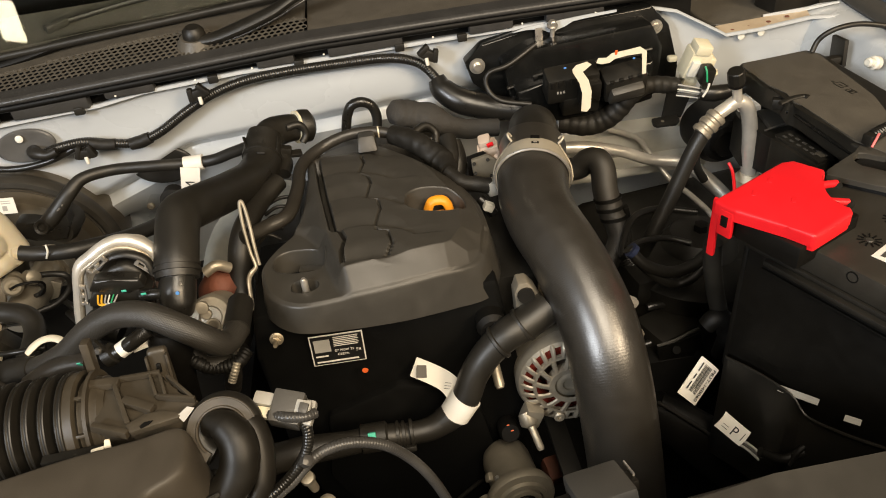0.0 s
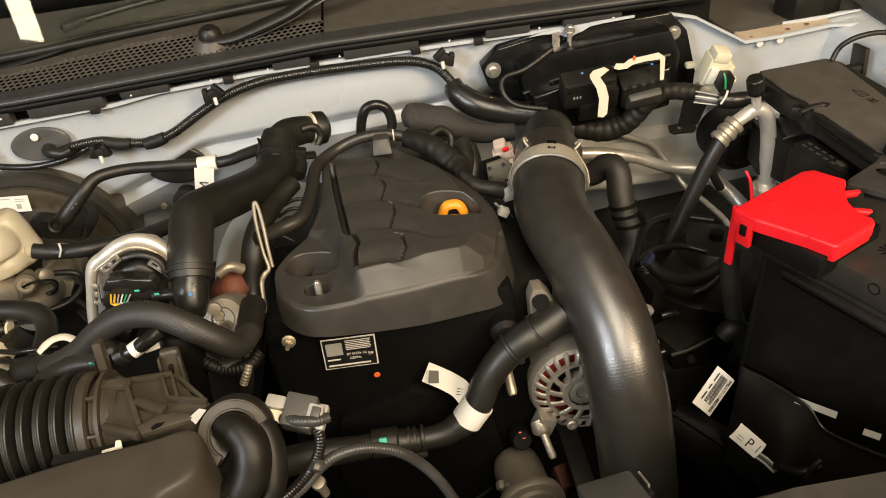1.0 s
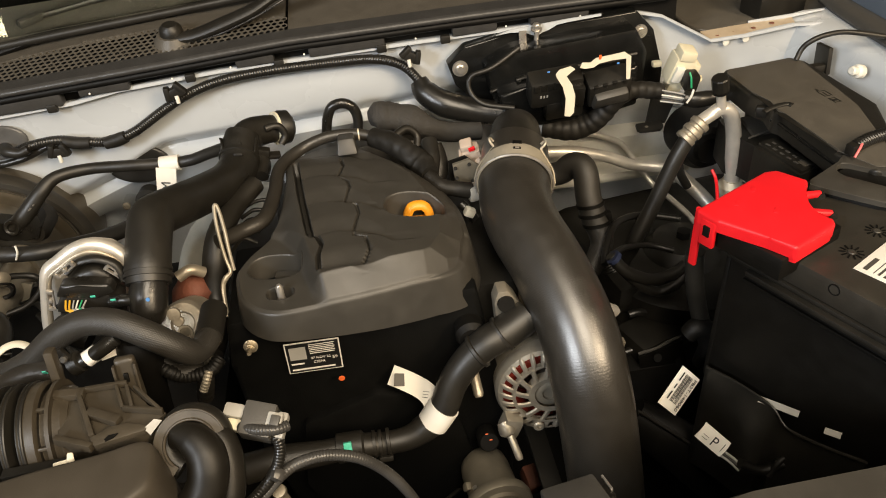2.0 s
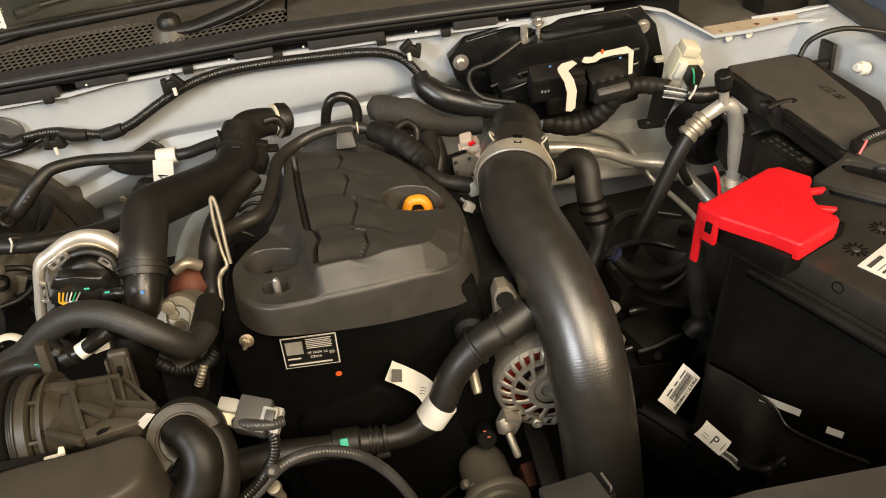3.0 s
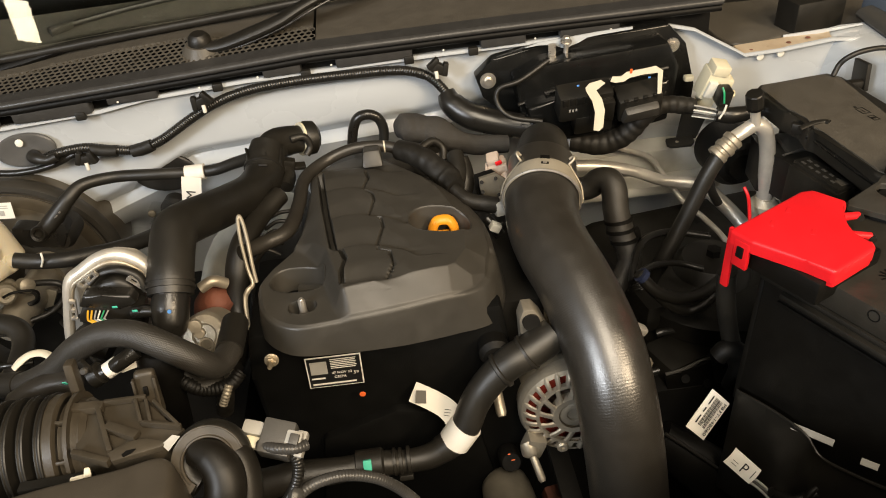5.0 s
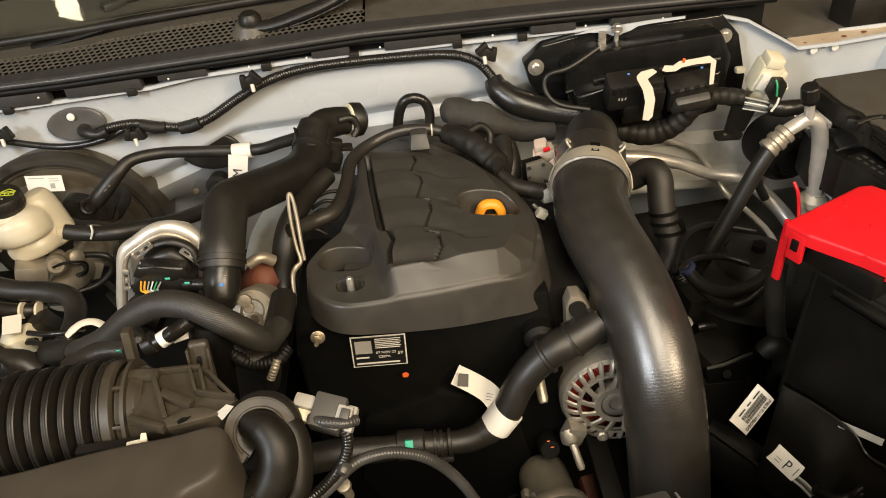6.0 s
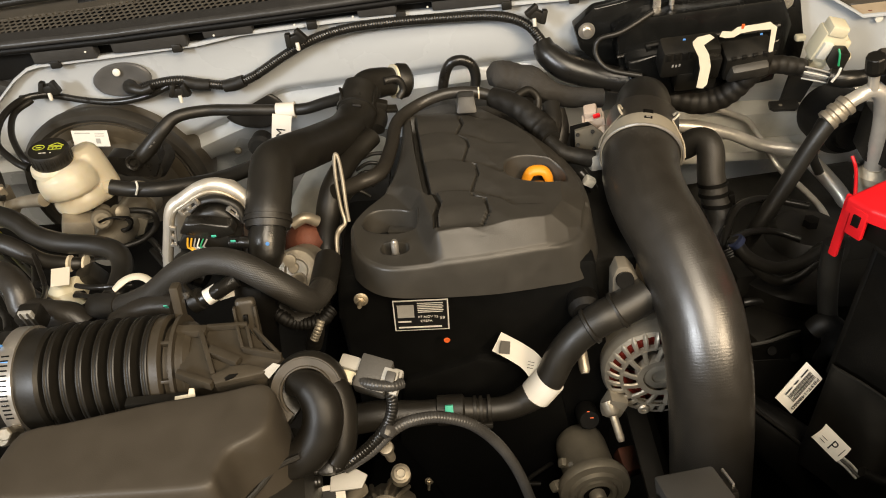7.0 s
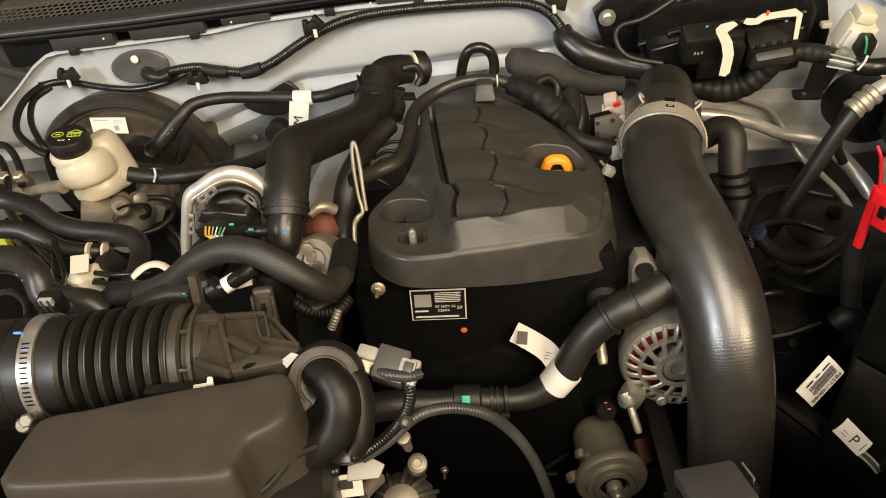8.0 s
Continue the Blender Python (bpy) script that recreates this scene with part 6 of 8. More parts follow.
part("cable_tie", tube([(-0.464, 0.762, 0.935), (-0.448, 0.762, 0.941), (-0.430, 0.770, 0.935), (-0.430, 0.775, 0.923), (-0.441, 0.775, 0.912)], 0.0016, 8, 6), DEEP, mc)
part("flange", prism([(-0.03, 0.0), (0.0, -0.018), (0.042, -0.012), (0.052, 0.006), (0.02, 0.022), (-0.02, 0.016)], -0.004, 0.004, pose(*(-0.482, 0.810, 0.890), 75, 0, 10), 0.002), CAST, mc)
part("port", lathe([(0.010, 0), (0.010, 0.012), (0.007, 0.016), (0, 0.016)], (-0.468, 0.790, 0.932), (0.5, -0.8, 0.2), 16), CAST, mc)
bolt((-0.485, 0.860, 0.843), (0.1, -1, 0.3), 0.0075, stud=0.008, name="nut", label="plain steel nut on the brake servo flange")
hose("reservoir_hose", [(-0.452, 0.800, 0.961), (-0.431, 0.800, 0.956), (-0.397, 0.800, 0.953), (-0.376, 0.810, 0.949), (-0.344, 0.830, 0.941), (-0.316, 0.860, 0.932), (-0.285, 0.890, 0.929)], [0.0095, 0.0095, 0.0095, 0.010, 0.010, 0.010, 0.010], RUBBER, "black rubber hose from the brake reservoir", seg=16)
hose("hose_tie", [(-0.414, 0.790, 0.973), (-0.414, 0.788, 0.965), (-0.420, 0.790, 0.954)], 0.0013, WHITE_PL, "thin white tie round the hose", "tie")
hose("brake_pipe", [(-0.451, 0.790, 0.931), (-0.426, 0.790, 0.931), (-0.408, 0.790, 0.925), (-0.410, 0.790, 0.906), (-0.428, 0.780, 0.893), (-0.450, 0.770, 0.891)], 0.0038, RUBBER, "thin black brake pipe bend", "pipe")
hose("brake_pipe_second", [(-0.454, 0.785, 0.926), (-0.439, 0.785, 0.922), (-0.440, 0.785, 0.910), (-0.455, 0.785, 0.904)], 0.003, RUBBER, "thin black brake pipe bend", "pipe")
hose("servo_hose", [(-0.445, 0.860, 0.956), (-0.423, 0.860, 0.973), (-0.398, 0.870, 0.996), (-0.380, 0.885, 1.006), (-0.344, 0.900, 1.004), (-0.293, 0.900, 1.001), (-0.228, 0.900, 0.997), (-0.192, 0.890, 1.009), (-0.156, 0.870, 1.026)], [0.0095, 0.0105, 0.0090, 0.0078, 0.0074, 0.0074, 0.0074, 0.0074, 0.0078], RUBBER, "black vacuum hose from the servo across the bulkhead", seg=16)
vv = thing("servo_valve", (-0.438, 0.870, 0.946), "black vacuum check valve on the brake servo", "valve")
part("body", lathe([(0.020, 0.03), (0.022, 0.0), (0.018, -0.010), (0.0, -0.012)], (-0.427, 0.872, 0.947), (0.1, 1, 0), 24), RUBBER, vv)
part("arm", prism([(-0.473, 0.860, 0.971)[::2], (-0.460, 0.860, 0.970)[::2], (-0.442, 0.860, 0.964)[::2], (-0.408, 0.860, 0.972)[::2], (-0.407, 0.860, 0.958)[::2], (-0.420, 0.860, 0.935)[::2], (-0.440, 0.860, 0.943)[::2], (-0.457, 0.860, 0.939)[::2], (-0.475, 0.860, 0.949)[::2]], -0.878, -0.856, facing, 0.004), LOOM, vv)
part("eye", lathe([(0.010, 0), (0.010, 0.007), (0.0085, 0.009), (0.0055, 0.008), (0.005, 0.002), (0, 0.002)], (-0.439, 0.855, 0.962), (0, -1, 0.3), 22), LOOM, vv)
# Sheen of wet marks, drawn as small steel-coloured flecks.
for q, w in (((-0.412, 0.853, 0.983), 0.006), ((-0.417, 0.853, 0.976), 0.004), ((-0.406, 0.854, 0.988), 0.003)):
    part("wet_mark", box((w, 0.001, 0.0018), pose(*q, 30, -40), 0.0003), STEEL, vv, "silvery sheen of a wet mark")
mt = thing("loop_tag", (-0.247, 0.885, 0.992), "white loop tag printed with a letter M", "tag")
ma, mb_, mc_ = (-0.267, 0.884, 0.968), (-0.243, 0.884, 0.963), (-0.257, 0.888, 0.999)
part("loop", lathe([(0.0100, -0.012), (0.0104, -0.012), (0.0104, 0.012), (0.0100, 0.012)], (-0.245, 0.900, 0.997), (1, 0, 0.02), 20), PAPER, mt)
part("flag", sheet(ma, mb_, mc_, 0.0006, 0.001), PAPER, mt)
mm, mw, mh = frame_of(ma, mb_, mc_), (Vector(mb_) - Vector(ma)).length, (Vector(mc_) - Vector(ma)).length
words("letter", "M", mw * 0.68, mm @ pose(mw * 0.50, mh * 0.27, 0.0026, 0, 0, 90), INK, mt)
tagged(part("rubber_bung", lathe([(0.016, 0.02), (0.018, 0.0), (0.014, -0.006), (0, -0.007)], (-0.305, 0.955, 0.915), (0, 1, 0), 22), RUBBER), "black rubber bung on the bulkhead", "bung")

# ---- breather pipe and throttle ----
hot = [(-0.101, 0.875, 1.039), (-0.116, 0.868, 1.042), (-0.131, 0.855, 1.044), (-0.139, 0.838, 1.038), (-0.143, 0.812, 1.029), (-0.154, 0.775, 1.030), (-0.172, 0.725, 1.045), (-0.187, 0.680, 1.062), (-0.197, 0.655, 1.071), (-0.2025, 0.640, 1.0745), (-0.2035, 0.626, 1.072), (-0.2035, 0.608, 1.065), (-0.204, 0.590, 1.055), (-0.2045, 0.578, 1.044)]
air = thing("intake_pipe", hot[9], "matt black moulded intake pipe with two bends", "pipe")
part("end_ring", lathe([(0.017, -0.0015), (0.0205, -0.0015), (0.0205, 0.0015), (0.017, 0.002)], hot[0], Vector(hot[0]) - Vector(hot[1]), 28), IVORY, air, "cream plastic ring")
part("end_cap", lathe([(0.020, 0.002), (0.0215, 0.006), (0.0205, 0.016), (0.014, 0.021), (0, 0.022)], hot[0], Vector(hot[0]) - Vector(hot[1]), 28), PLASTIC, air)
part("upper_elbow", tube(hot[:4], [0.0165, 0.0180, 0.0195, 0.0205], 28, 8), PLASTIC, air)
part("neck", tube([(-0.137, 0.845, 1.050), (-0.141, 0.830, 1.040), (-0.144, 0.806, 1.028), (-0.150, 0.785, 1.027)], [0.0200, 0.0222, 0.0222, 0.0215], 28, 8), PLASTIC, air)
part("neck_ring", lathe([(0.0215, -0.003), (0.0238, -0.002), (0.0238, 0.002), (0.0215, 0.003)], (-0.1425, 0.818, 1.033), (0.12, 0.9, 0.35), 32), PLASTIC, air)
for k, (dx, dz) in enumerate(((-0.016, 0.018), (0.004, 0.022), (0.018, 0.012))):
    part("gusset", box((0.003, 0.030, 0.010), pose(-0.141 + dx, 0.822, 1.034 + dz * 0.9, 20, dx * 1500, 6), 0.001, 2, 0.7), PLASTIC, air)
part("neck_slot", box((0.010, 0.003, 0.004), pose(-0.139, 0.797, 1.0495, 55, 10), 0.001), DEEP, air)
part("side_tab", box((0.030, 0.014, 0.005), pose(-0.112, 0.838, 1.022, 0, 8, 10), 0.0015), PLASTIC, air)
part("sleeve", tube(hot[4:], [0.0215, 0.0212, 0.0212, 0.0212, 0.0212, 0.0212, 0.0208, 0.0205, 0.0205, 0.0200], 32, 8), RUBBER, air)
part("lower_end", tube([(-0.204, 0.590, 1.055), (-0.2045, 0.578, 1.044), (-0.206, 0.570, 1.036), (-0.2065, 0.563, 1.026), (-0.2065, 0.561, 1.017), (-0.2065, 0.562, 1.012)], [0.0150, 0.0165, 0.0170, 0.0160, 0.0120, 0.0050], 32, 8), LOOM, air)
for f, r in ((0.2, 0.0212), (0.55, 0.0218)):
    q = Vector(hot[12]) + (Vector(hot[13]) - Vector(hot[12])) * f
    part("collar", lathe([(r - 0.003, -0.002), (r, -0.0015), (r, 0.0015), (r - 0.003, 0.002)], q, Vector(hot[13]) - Vector(hot[12]), 32), RUBBER, air)
part("paint_dot", lathe([(0.0018, 0), (0.0018, 0.0008), (0, 0.0008)], (-0.198, 0.546, 1.051), (0, -1, 0.3), 10), BLUE, air)
part("rear_clip", tube([(-0.110, 0.850, 1.052), (-0.095, 0.855, 1.051), (-0.089, 0.855, 1.038), (-0.095, 0.850, 1.029)], 0.0045, 10, 6), PLASTIC, air)
part("cable_tab", box((0.022, 0.012, 0.014), pose(*(-0.119, 0.830, 1.031), 0, 15), 0.003), PLASTIC, air)
hose("pipe_stub", [(-0.119, 0.800, 1.016), (-0.116, 0.820, 1.021), (-0.126, 0.830, 1.026)], 0.008, RUBBER, "black rubber stub behind the intake pipe")

tp = Vector((-0.267, 0.600, 1.022))
thr = thing("throttle_actuator", tp, "cast aluminium throttle housing with a black actuator cover", "throttle")
ringc = [(-0.315, 0.588, 0.978), (-0.311, 0.590, 1.005), (-0.303, 0.592, 1.033), (-0.294, 0.595, 1.060), (-0.280, 0.598, 1.070), (-0.263, 0.600, 1.079), (-0.249, 0.602, 1.080), (-0.235, 0.602, 1.074), (-0.224, 0.600, 1.061), (-0.219, 0.595, 1.045)]
part("rim", tube(ringc, 0.0042, 14, 8, flat=1.4), PIPE, thr, "bright machined rim")
part("inner_rim", tube([Vector(q) + (Vector((-0.267, 0.600, 1.022)) - Vector(q)) * 0.10 + Vector((0, -0.004, 0)) for q in ringc[1:]], 0.0026, 10, 8), ALU, thr)
part("rim_plate", prism([(-0.320, 0.615, 0.985)[::2], (-0.303, 0.615, 1.045)[::2], (-0.286, 0.615, 1.059)[::2], (-0.260, 0.615, 1.069)[::2], (-0.241, 0.615, 1.064)[::2], (-0.230, 0.615, 1.048)[::2], (-0.244, 0.615, 0.980)[::2]], -0.632, -0.606, facing, 0.004), PIPE, thr, "pale machined face")
part("housing", lathe([(0.030, 0.0), (0.034, 0.01), (0.030, 0.05), (0.0, 0.052)], (-0.275, 0.630, 1.010), (0.1, 1, -0.35), 30), DEEP, thr)
cover_line = [(-0.309, 0.992), (-0.294, 1.034), (-0.283, 1.051), (-0.265, 1.065), (-0.247, 1.068), (-0.231, 1.058), (-0.229, 1.036), (-0.241, 0.989)]
part("cover", prism([(-0.266 + (x + 0.266) * 0.86, 1.024 + (z - 1.024) * 0.90) for x, z in cover_line], -0.615, -0.585, facing, 0.008, 3), PLASTIC, thr)
part("cover_step", prism([(-0.286, 0.580, 1.038)[::2], (-0.278, 0.580, 1.052)[::2], (-0.244, 0.580, 1.045)[::2], (-0.230, 0.580, 1.037)[::2], (-0.233, 0.580, 1.025)[::2], (-0.290, 0.580, 1.030)[::2]], -0.59, -0.572, facing, 0.004), PLASTIC, thr)
part("cover_crest", tube([(-0.272, 0.585, 1.064), (-0.261, 0.588, 1.071), (-0.245, 0.588, 1.073), (-0.230, 0.587, 1.065), (-0.225, 0.583, 1.050)], 0.0048, 12, 6, flat=0.7), PLASTIC, thr)
part("cover_bar", prism([(-0.283, 0.575, 1.049)[::2], (-0.275, 0.575, 1.061)[::2], (-0.259, 0.575, 1.059)[::2], (-0.235, 0.575, 1.055)[::2], (-0.232, 0.575, 1.046)[::2], (-0.249, 0.575, 1.041)[::2]], -0.582, -0.570, facing, 0.003), LOOM, thr)
for p, a in (((-0.271, 0.583, 1.069), -32), ((-0.230, 0.583, 1.058), 52), ((-0.294, 0.583, 1.038), -78)):
    k = part("clip", join(box((0.020, 0.003, 0.0014), pose(*p, 0, a, 0) @ pose(0, 0, 0.0024), 0.0005), box((0.020, 0.003, 0.0014), pose(*p, 0, a, 0) @ pose(0, 0, -0.0024), 0.0005), box((0.003, 0.004, 0.006), pose(*p, 0, a, 0) @ pose(-0.0095, 0, 0), 0.0006), box((0.003, 0.004, 0.006), pose(*p, 0, a, 0) @ pose(0.0095, 0, 0), 0.0006)), STEEL, thr, "bright steel spring clip")
    part("clip_pin", box((0.004, 0.005, 0.003), pose(*p, 0, a, 0), 0.0008), STEEL, k)
part("lead_window", box((0.036, 0.004, 0.012), pose(*(-0.271, 0.578, 1.032), 20, -4), 0.002), DEEP, thr)
for k, mat in enumerate((WIRE_Y, WIRE_Y, MID_PL, WHITE_PL, WIRE_G, MID_PL)):
    u = k / 5
    a = Vector((-0.2762, 0.571, 1.0437)).lerp(Vector((-0.2593, 0.571, 1.0412)), u)
    m = Vector((-0.2706, 0.558, 1.0412)).lerp(Vector((-0.2597, 0.56, 1.0415)), u)
    b = Vector((-0.2543, 0.556, 1.0353)) + Vector((0.0010 * k, 0, 0.0012 * k))
    part("lead", tube([a, a.lerp(m, 0.5) + Vector((-0.001, -0.003, -0.001)), m, m.lerp(b, 0.6) + Vector((0, -0.002, -0.002)), b], 0.0009 if k < 2 else 0.0007, 8, 6), mat, thr)
part("plug_boot", tube([(-0.287, 0.580, 1.011), (-0.282, 0.570, 1.009), (-0.267, 0.565, 1.002)], [0.014, 0.013, 0.012], 16, 5), PLASTIC, thr)
part("hose_tap", tube([(-0.238, 0.570, 1.037), (-0.224, 0.566, 1.039), (-0.212, 0.565, 1.037)], 0.0055, 12, 5), LOOM, thr)
for p in ((-0.261, 0.583, 1.051), (-0.252, 0.570, 1.045), (-0.233, 0.562, 1.044), (-0.251, 0.545, 1.023)):
    part("paint_mark", box((0.0045, 0.001, 0.0022), pose(*p, 15), 0.0003), GREEN, thr)

turbo = thing("turbo_casting", (-0.20, 0.66, 0.95), "rusty brown exhaust casting with a bright flange", "turbo")
part("casting", lathe([(0.0, -0.028), (0.016, -0.024), (0.022, -0.008), (0.022, 0.010), (0.016, 0.024), (0.0, 0.027)], (-0.197, 0.670, 0.957), (0.6, -0.2, 0.8), 28), RUST, turbo, crisp=100)
part("flange", tube([(-0.202, 0.650, 0.995), (-0.189, 0.655, 0.999), (-0.178, 0.660, 0.990)], 0.006, 12, 5), ALU, turbo)
egr = thing("coolant_housing", (-0.191, 0.580, 0.994), "cast aluminium coolant housing with raised bosses", "housing")
part("casting", lathe([(0.0, 0.006), (0.010, 0.006), (0.012, 0.008), (0.020, 0.008), (0.0225, 0.005), (0.023, 0.0), (0.024, -0.03)], (-0.190, 0.592, 0.982), (-0.05, -0.8, 0.55), 30), ALU, egr)
part("neck", box((0.030, 0.03, 0.04), pose(*(-0.190, 0.600, 0.959), 20, 0, 25), 0.008, 3), ALU, egr)
part("boss", lathe([(0.005, 0), (0.005, 0.004), (0.004, 0.005), (0, 0.005)], (-0.186, 0.566, 1.007), (0, -1, 0.4), 16), ALU, egr)
part("boss", lathe([(0.006, 0), (0.006, 0.004), (0, 0.005)], (-0.188, 0.566, 1.016), (0, -1, 0.4), 14), ALU, egr)
part("boss_ring", lathe([(0.007, 0), (0.007, 0.002), (0.005, 0.002), (0.0045, 0)], (-0.182, 0.560, 0.997), (0, -1, 0.4), 16), ALU, egr)
hose("manifold_pipe", [(-0.123, 0.770, 1.024), (-0.144, 0.740, 1.018), (-0.159, 0.700, 1.012), (-0.168, 0.680, 0.991), (-0.174, 0.660, 0.954), (-0.176, 0.630, 0.932), (-0.179, 0.600, 0.928)], [0.011, 0.0115, 0.013, 0.0135, 0.0125, 0.0125, 0.012], RUBBER, "black rubber pipe beside the engine cover", seg=16)
hose("heat_shield", [(-0.118, 0.862, 0.955), (-0.132, 0.850, 0.960), (-0.163, 0.822, 0.958), (-0.193, 0.792, 0.944), (-0.212, 0.770, 0.910), (-0.220, 0.755, 0.860)], [0.020, 0.028, 0.034, 0.036, 0.036, 0.034], SHIELD, "dull aluminium heat shield behind the pipe", "heat shield", seg=28, flat=0.6, lump=0.03)
for k in range(5):
    hose("shield_rib", [Vector((-0.138, 0.750, 1.007)) + Vector((-0.004 * k, -0.012 * k, -0.006 * k)), Vector((-0.123, 0.750, 1.013)) + Vector((-0.004 * k, -0.012 * k, -0.004 * k)), Vector((-0.109, 0.750, 1.013)) + Vector((-0.004 * k, -0.012 * k, -0.006 * k))], 0.0022, PLASTIC, "thin black rib of the inlet manifold", "rib")
hose("cover_loom", [(0.016, 0.825, 1.036), (-0.006, 0.830, 1.040), (-0.039, 0.830, 1.040), (-0.072, 0.820, 1.033), (-0.095, 0.790, 1.029), (-0.101, 0.745, 1.023), (-0.111, 0.700, 1.020), (-0.136, 0.680, 1.020), (-0.154, 0.660, 1.025)], [0.0068, 0.0068, 0.0068, 0.0070, 0.0074, 0.0076, 0.0080, 0.0082, 0.0082], GREY_RUBBER, "dark grey fuel pipe round the engine cover", seg=14)
tagged(part("yellow_band", lathe([(0.0069, -0.0008), (0.0073, -0.0008), (0.0073, 0.0008), (0.0069, 0.0008)], (0.000, 0.829, 1.039), (1, 0, 0), 18), CREAM), "thin pale yellow band on the fuel pipe", "band")
dip = thing("dipstick", (-0.135, 0.645, 1.0), "bright steel dipstick loop handle", "dipstick")
part("loop", tube([(-0.140, 0.630, 1.009), (-0.1415, 0.638, 1.026), (-0.1425, 0.648, 1.045), (-0.144, 0.655, 1.062), (-0.1462, 0.658, 1.0695), (-0.1485, 0.656, 1.066), (-0.149, 0.648, 1.046), (-0.147, 0.638, 1.022), (-0.144, 0.630, 1.008), (-0.149, 0.625, 1.004), (-0.153, 0.620, 0.996), (-0.152, 0.600, 0.975)], [0.0018, 0.0019, 0.0019, 0.0018, 0.0018, 0.0018, 0.0018, 0.0018, 0.0020, 0.0028, 0.0024, 0.0020], 10, 8, flat=1.7), BAND, dip)
# wrapped looms beside the cover
hose("rear_loom", [(0.016, 0.825, 1.035), (0.034, 0.810, 1.034), (0.051, 0.790, 1.029), (0.068, 0.770, 1.021), (0.075, 0.750, 1.018)], [0.011, 0.0145, 0.0135, 0.0145, 0.0105], TAPE, "lumpy black taped wiring loom behind the cover", "wiring loom", seg=28, steps=16, lump=0.14)
hose("rear_loom_loop", [(0.043, 0.830, 1.031), (0.059, 0.840, 1.033), (0.070, 0.840, 1.022), (0.069, 0.830, 1.011)], 0.005, RUBBER, "thin black hose loop behind the cover")
hose("rear_loom_stub", [(0.081, 0.800, 1.033), (0.080, 0.780, 1.022), (0.075, 0.760, 1.009)], [0.010, 0.011, 0.010], RUBBER, "black rubber stub hose behind the cover")
hose("sensor_lead", [(0.072, 0.750, 1.016), (0.085, 0.735, 1.009), (0.103, 0.730, 1.005), (0.118, 0.730, 1.001)], [0.008, 0.0085, 0.009, 0.009], TAPE, "black taped sensor lead", "wiring loom", lump=0.15)
tagged(part("sensor_plug", box((0.020, 0.016, 0.018), pose(*(0.123, 0.730, 0.999), 0, 0, 15), 0.003), MID_PL), "pale grey sensor plug beside the hose", "plug")
hose("short_lead", [(0.105, 0.730, 0.985), (0.111, 0.725, 0.979), (0.119, 0.720, 0.967)], 0.006, LOOM, "short black lead beside the cover", "wire")
tagged(part("lead_tip", box((0.012, 0.010, 0.010), pose(*(0.112, 0.712, 0.984), 0, 30), 0.002), WHITE_PL), "white tip on the short lead", "plug")
hose("breather_cap", [(0.0857, 0.8000, 1.0279), (0.0870, 0.7950, 1.0173), (0.0876, 0.7850, 1.0065), (0.0837, 0.7750, 0.9955)], [0.0105, 0.0125, 0.0130, 0.0125], RUBBER, "black rubber breather cap behind the cover", "cap", seg=20)
sen = thing("pressure_sensor", (0.125, 0.790, 1.014), "pale pink plastic sensor plug with a red lock", "sensor")
PINK = material("pale_pink_plastic", (0.52, 0.42, 0.34), 0.45, vary=0.2)
sm = pose(*(0.1281, 0.785, 1.0181), 15, -14, -10)
part("plug", box((0.022, 0.020, 0.018), sm, 0.004), PINK, sen)
part("plug_head", box((0.015, 0.016, 0.010), sm @ pose(-0.002, 0.002, 0.012), 0.003), PINK, sen)
for k in (-1, 1):
    part("plug_key", box((0.003, 0.012, 0.020), sm @ pose(0.011 * k, -0.005, 0.0), 0.001), PINK, sen)
part("lock", box((0.008, 0.003, 0.005), pose(*(0.1272, 0.77, 1.0315), 20, -18, 0), 0.001), RED, sen)
part("nose", lathe([(0.0085, 0), (0.0085, 0.010), (0.0065, 0.012), (0.0045, 0.012), (0.0040, 0.006), (0, 0.006)], (0.1323, 0.772, 1.0119), (0.5, -0.7, -0.4), 20), PINK, sen)
part("base", box((0.026, 0.022, 0.030), pose(*(0.1203, 0.78, 0.9922), 25, 0, 10), 0.004), ALU, sen)
part("base_plate", cut_plate([(0.1024, 0.7640, 1.0198), (0.1225, 0.7640, 1.0245), (0.1343, 0.7640, 1.0141), (0.1329, 0.7640, 0.9854), (0.1041, 0.7640, 0.9933)], 0.005, 0.0008), CAST, sen)
part("base_gasket", cut_plate([(0.0984, 0.7710, 1.0198), (0.1185, 0.7710, 1.0245), (0.1303, 0.7710, 1.0141), (0.1289, 0.7710, 0.9854), (0.1001, 0.7710, 0.9933)], 0.003), DEEP, sen)
for q in [(0.1051, 0.7570, 1.0163), (0.1060, 0.7570, 1.0032), (0.1214, 0.7570, 1.0192), (0.1247, 0.7570, 0.9971)]:
    part("plate_hole", lathe([(0.0022, 0), (0.0022, 0.0008), (0.0014, 0.0008), (0.0012, 0.0002), (0, 0.0002)], q, (0, -0.8, 0.6), 12), DEEP, sen)

# ---- hoses at the near left ----
braid = thing("braided_hose", (-0.241, 0.515, 1.060), "grey black braided hose looped across the throttle", "hose")
loop = [(-0.375, 0.555, 0.984), (-0.342, 0.540, 0.995), (-0.305, 0.528, 1.017), (-0.270, 0.521, 1.045), (-0.241, 0.515, 1.060), (-0.214, 0.506, 1.062), (-0.192, 0.499, 1.052), (-0.174, 0.499, 1.035), (-0.163, 0.509, 1.016), (-0.155, 0.531, 1.010), (-0.155, 0.574, 1.007)]
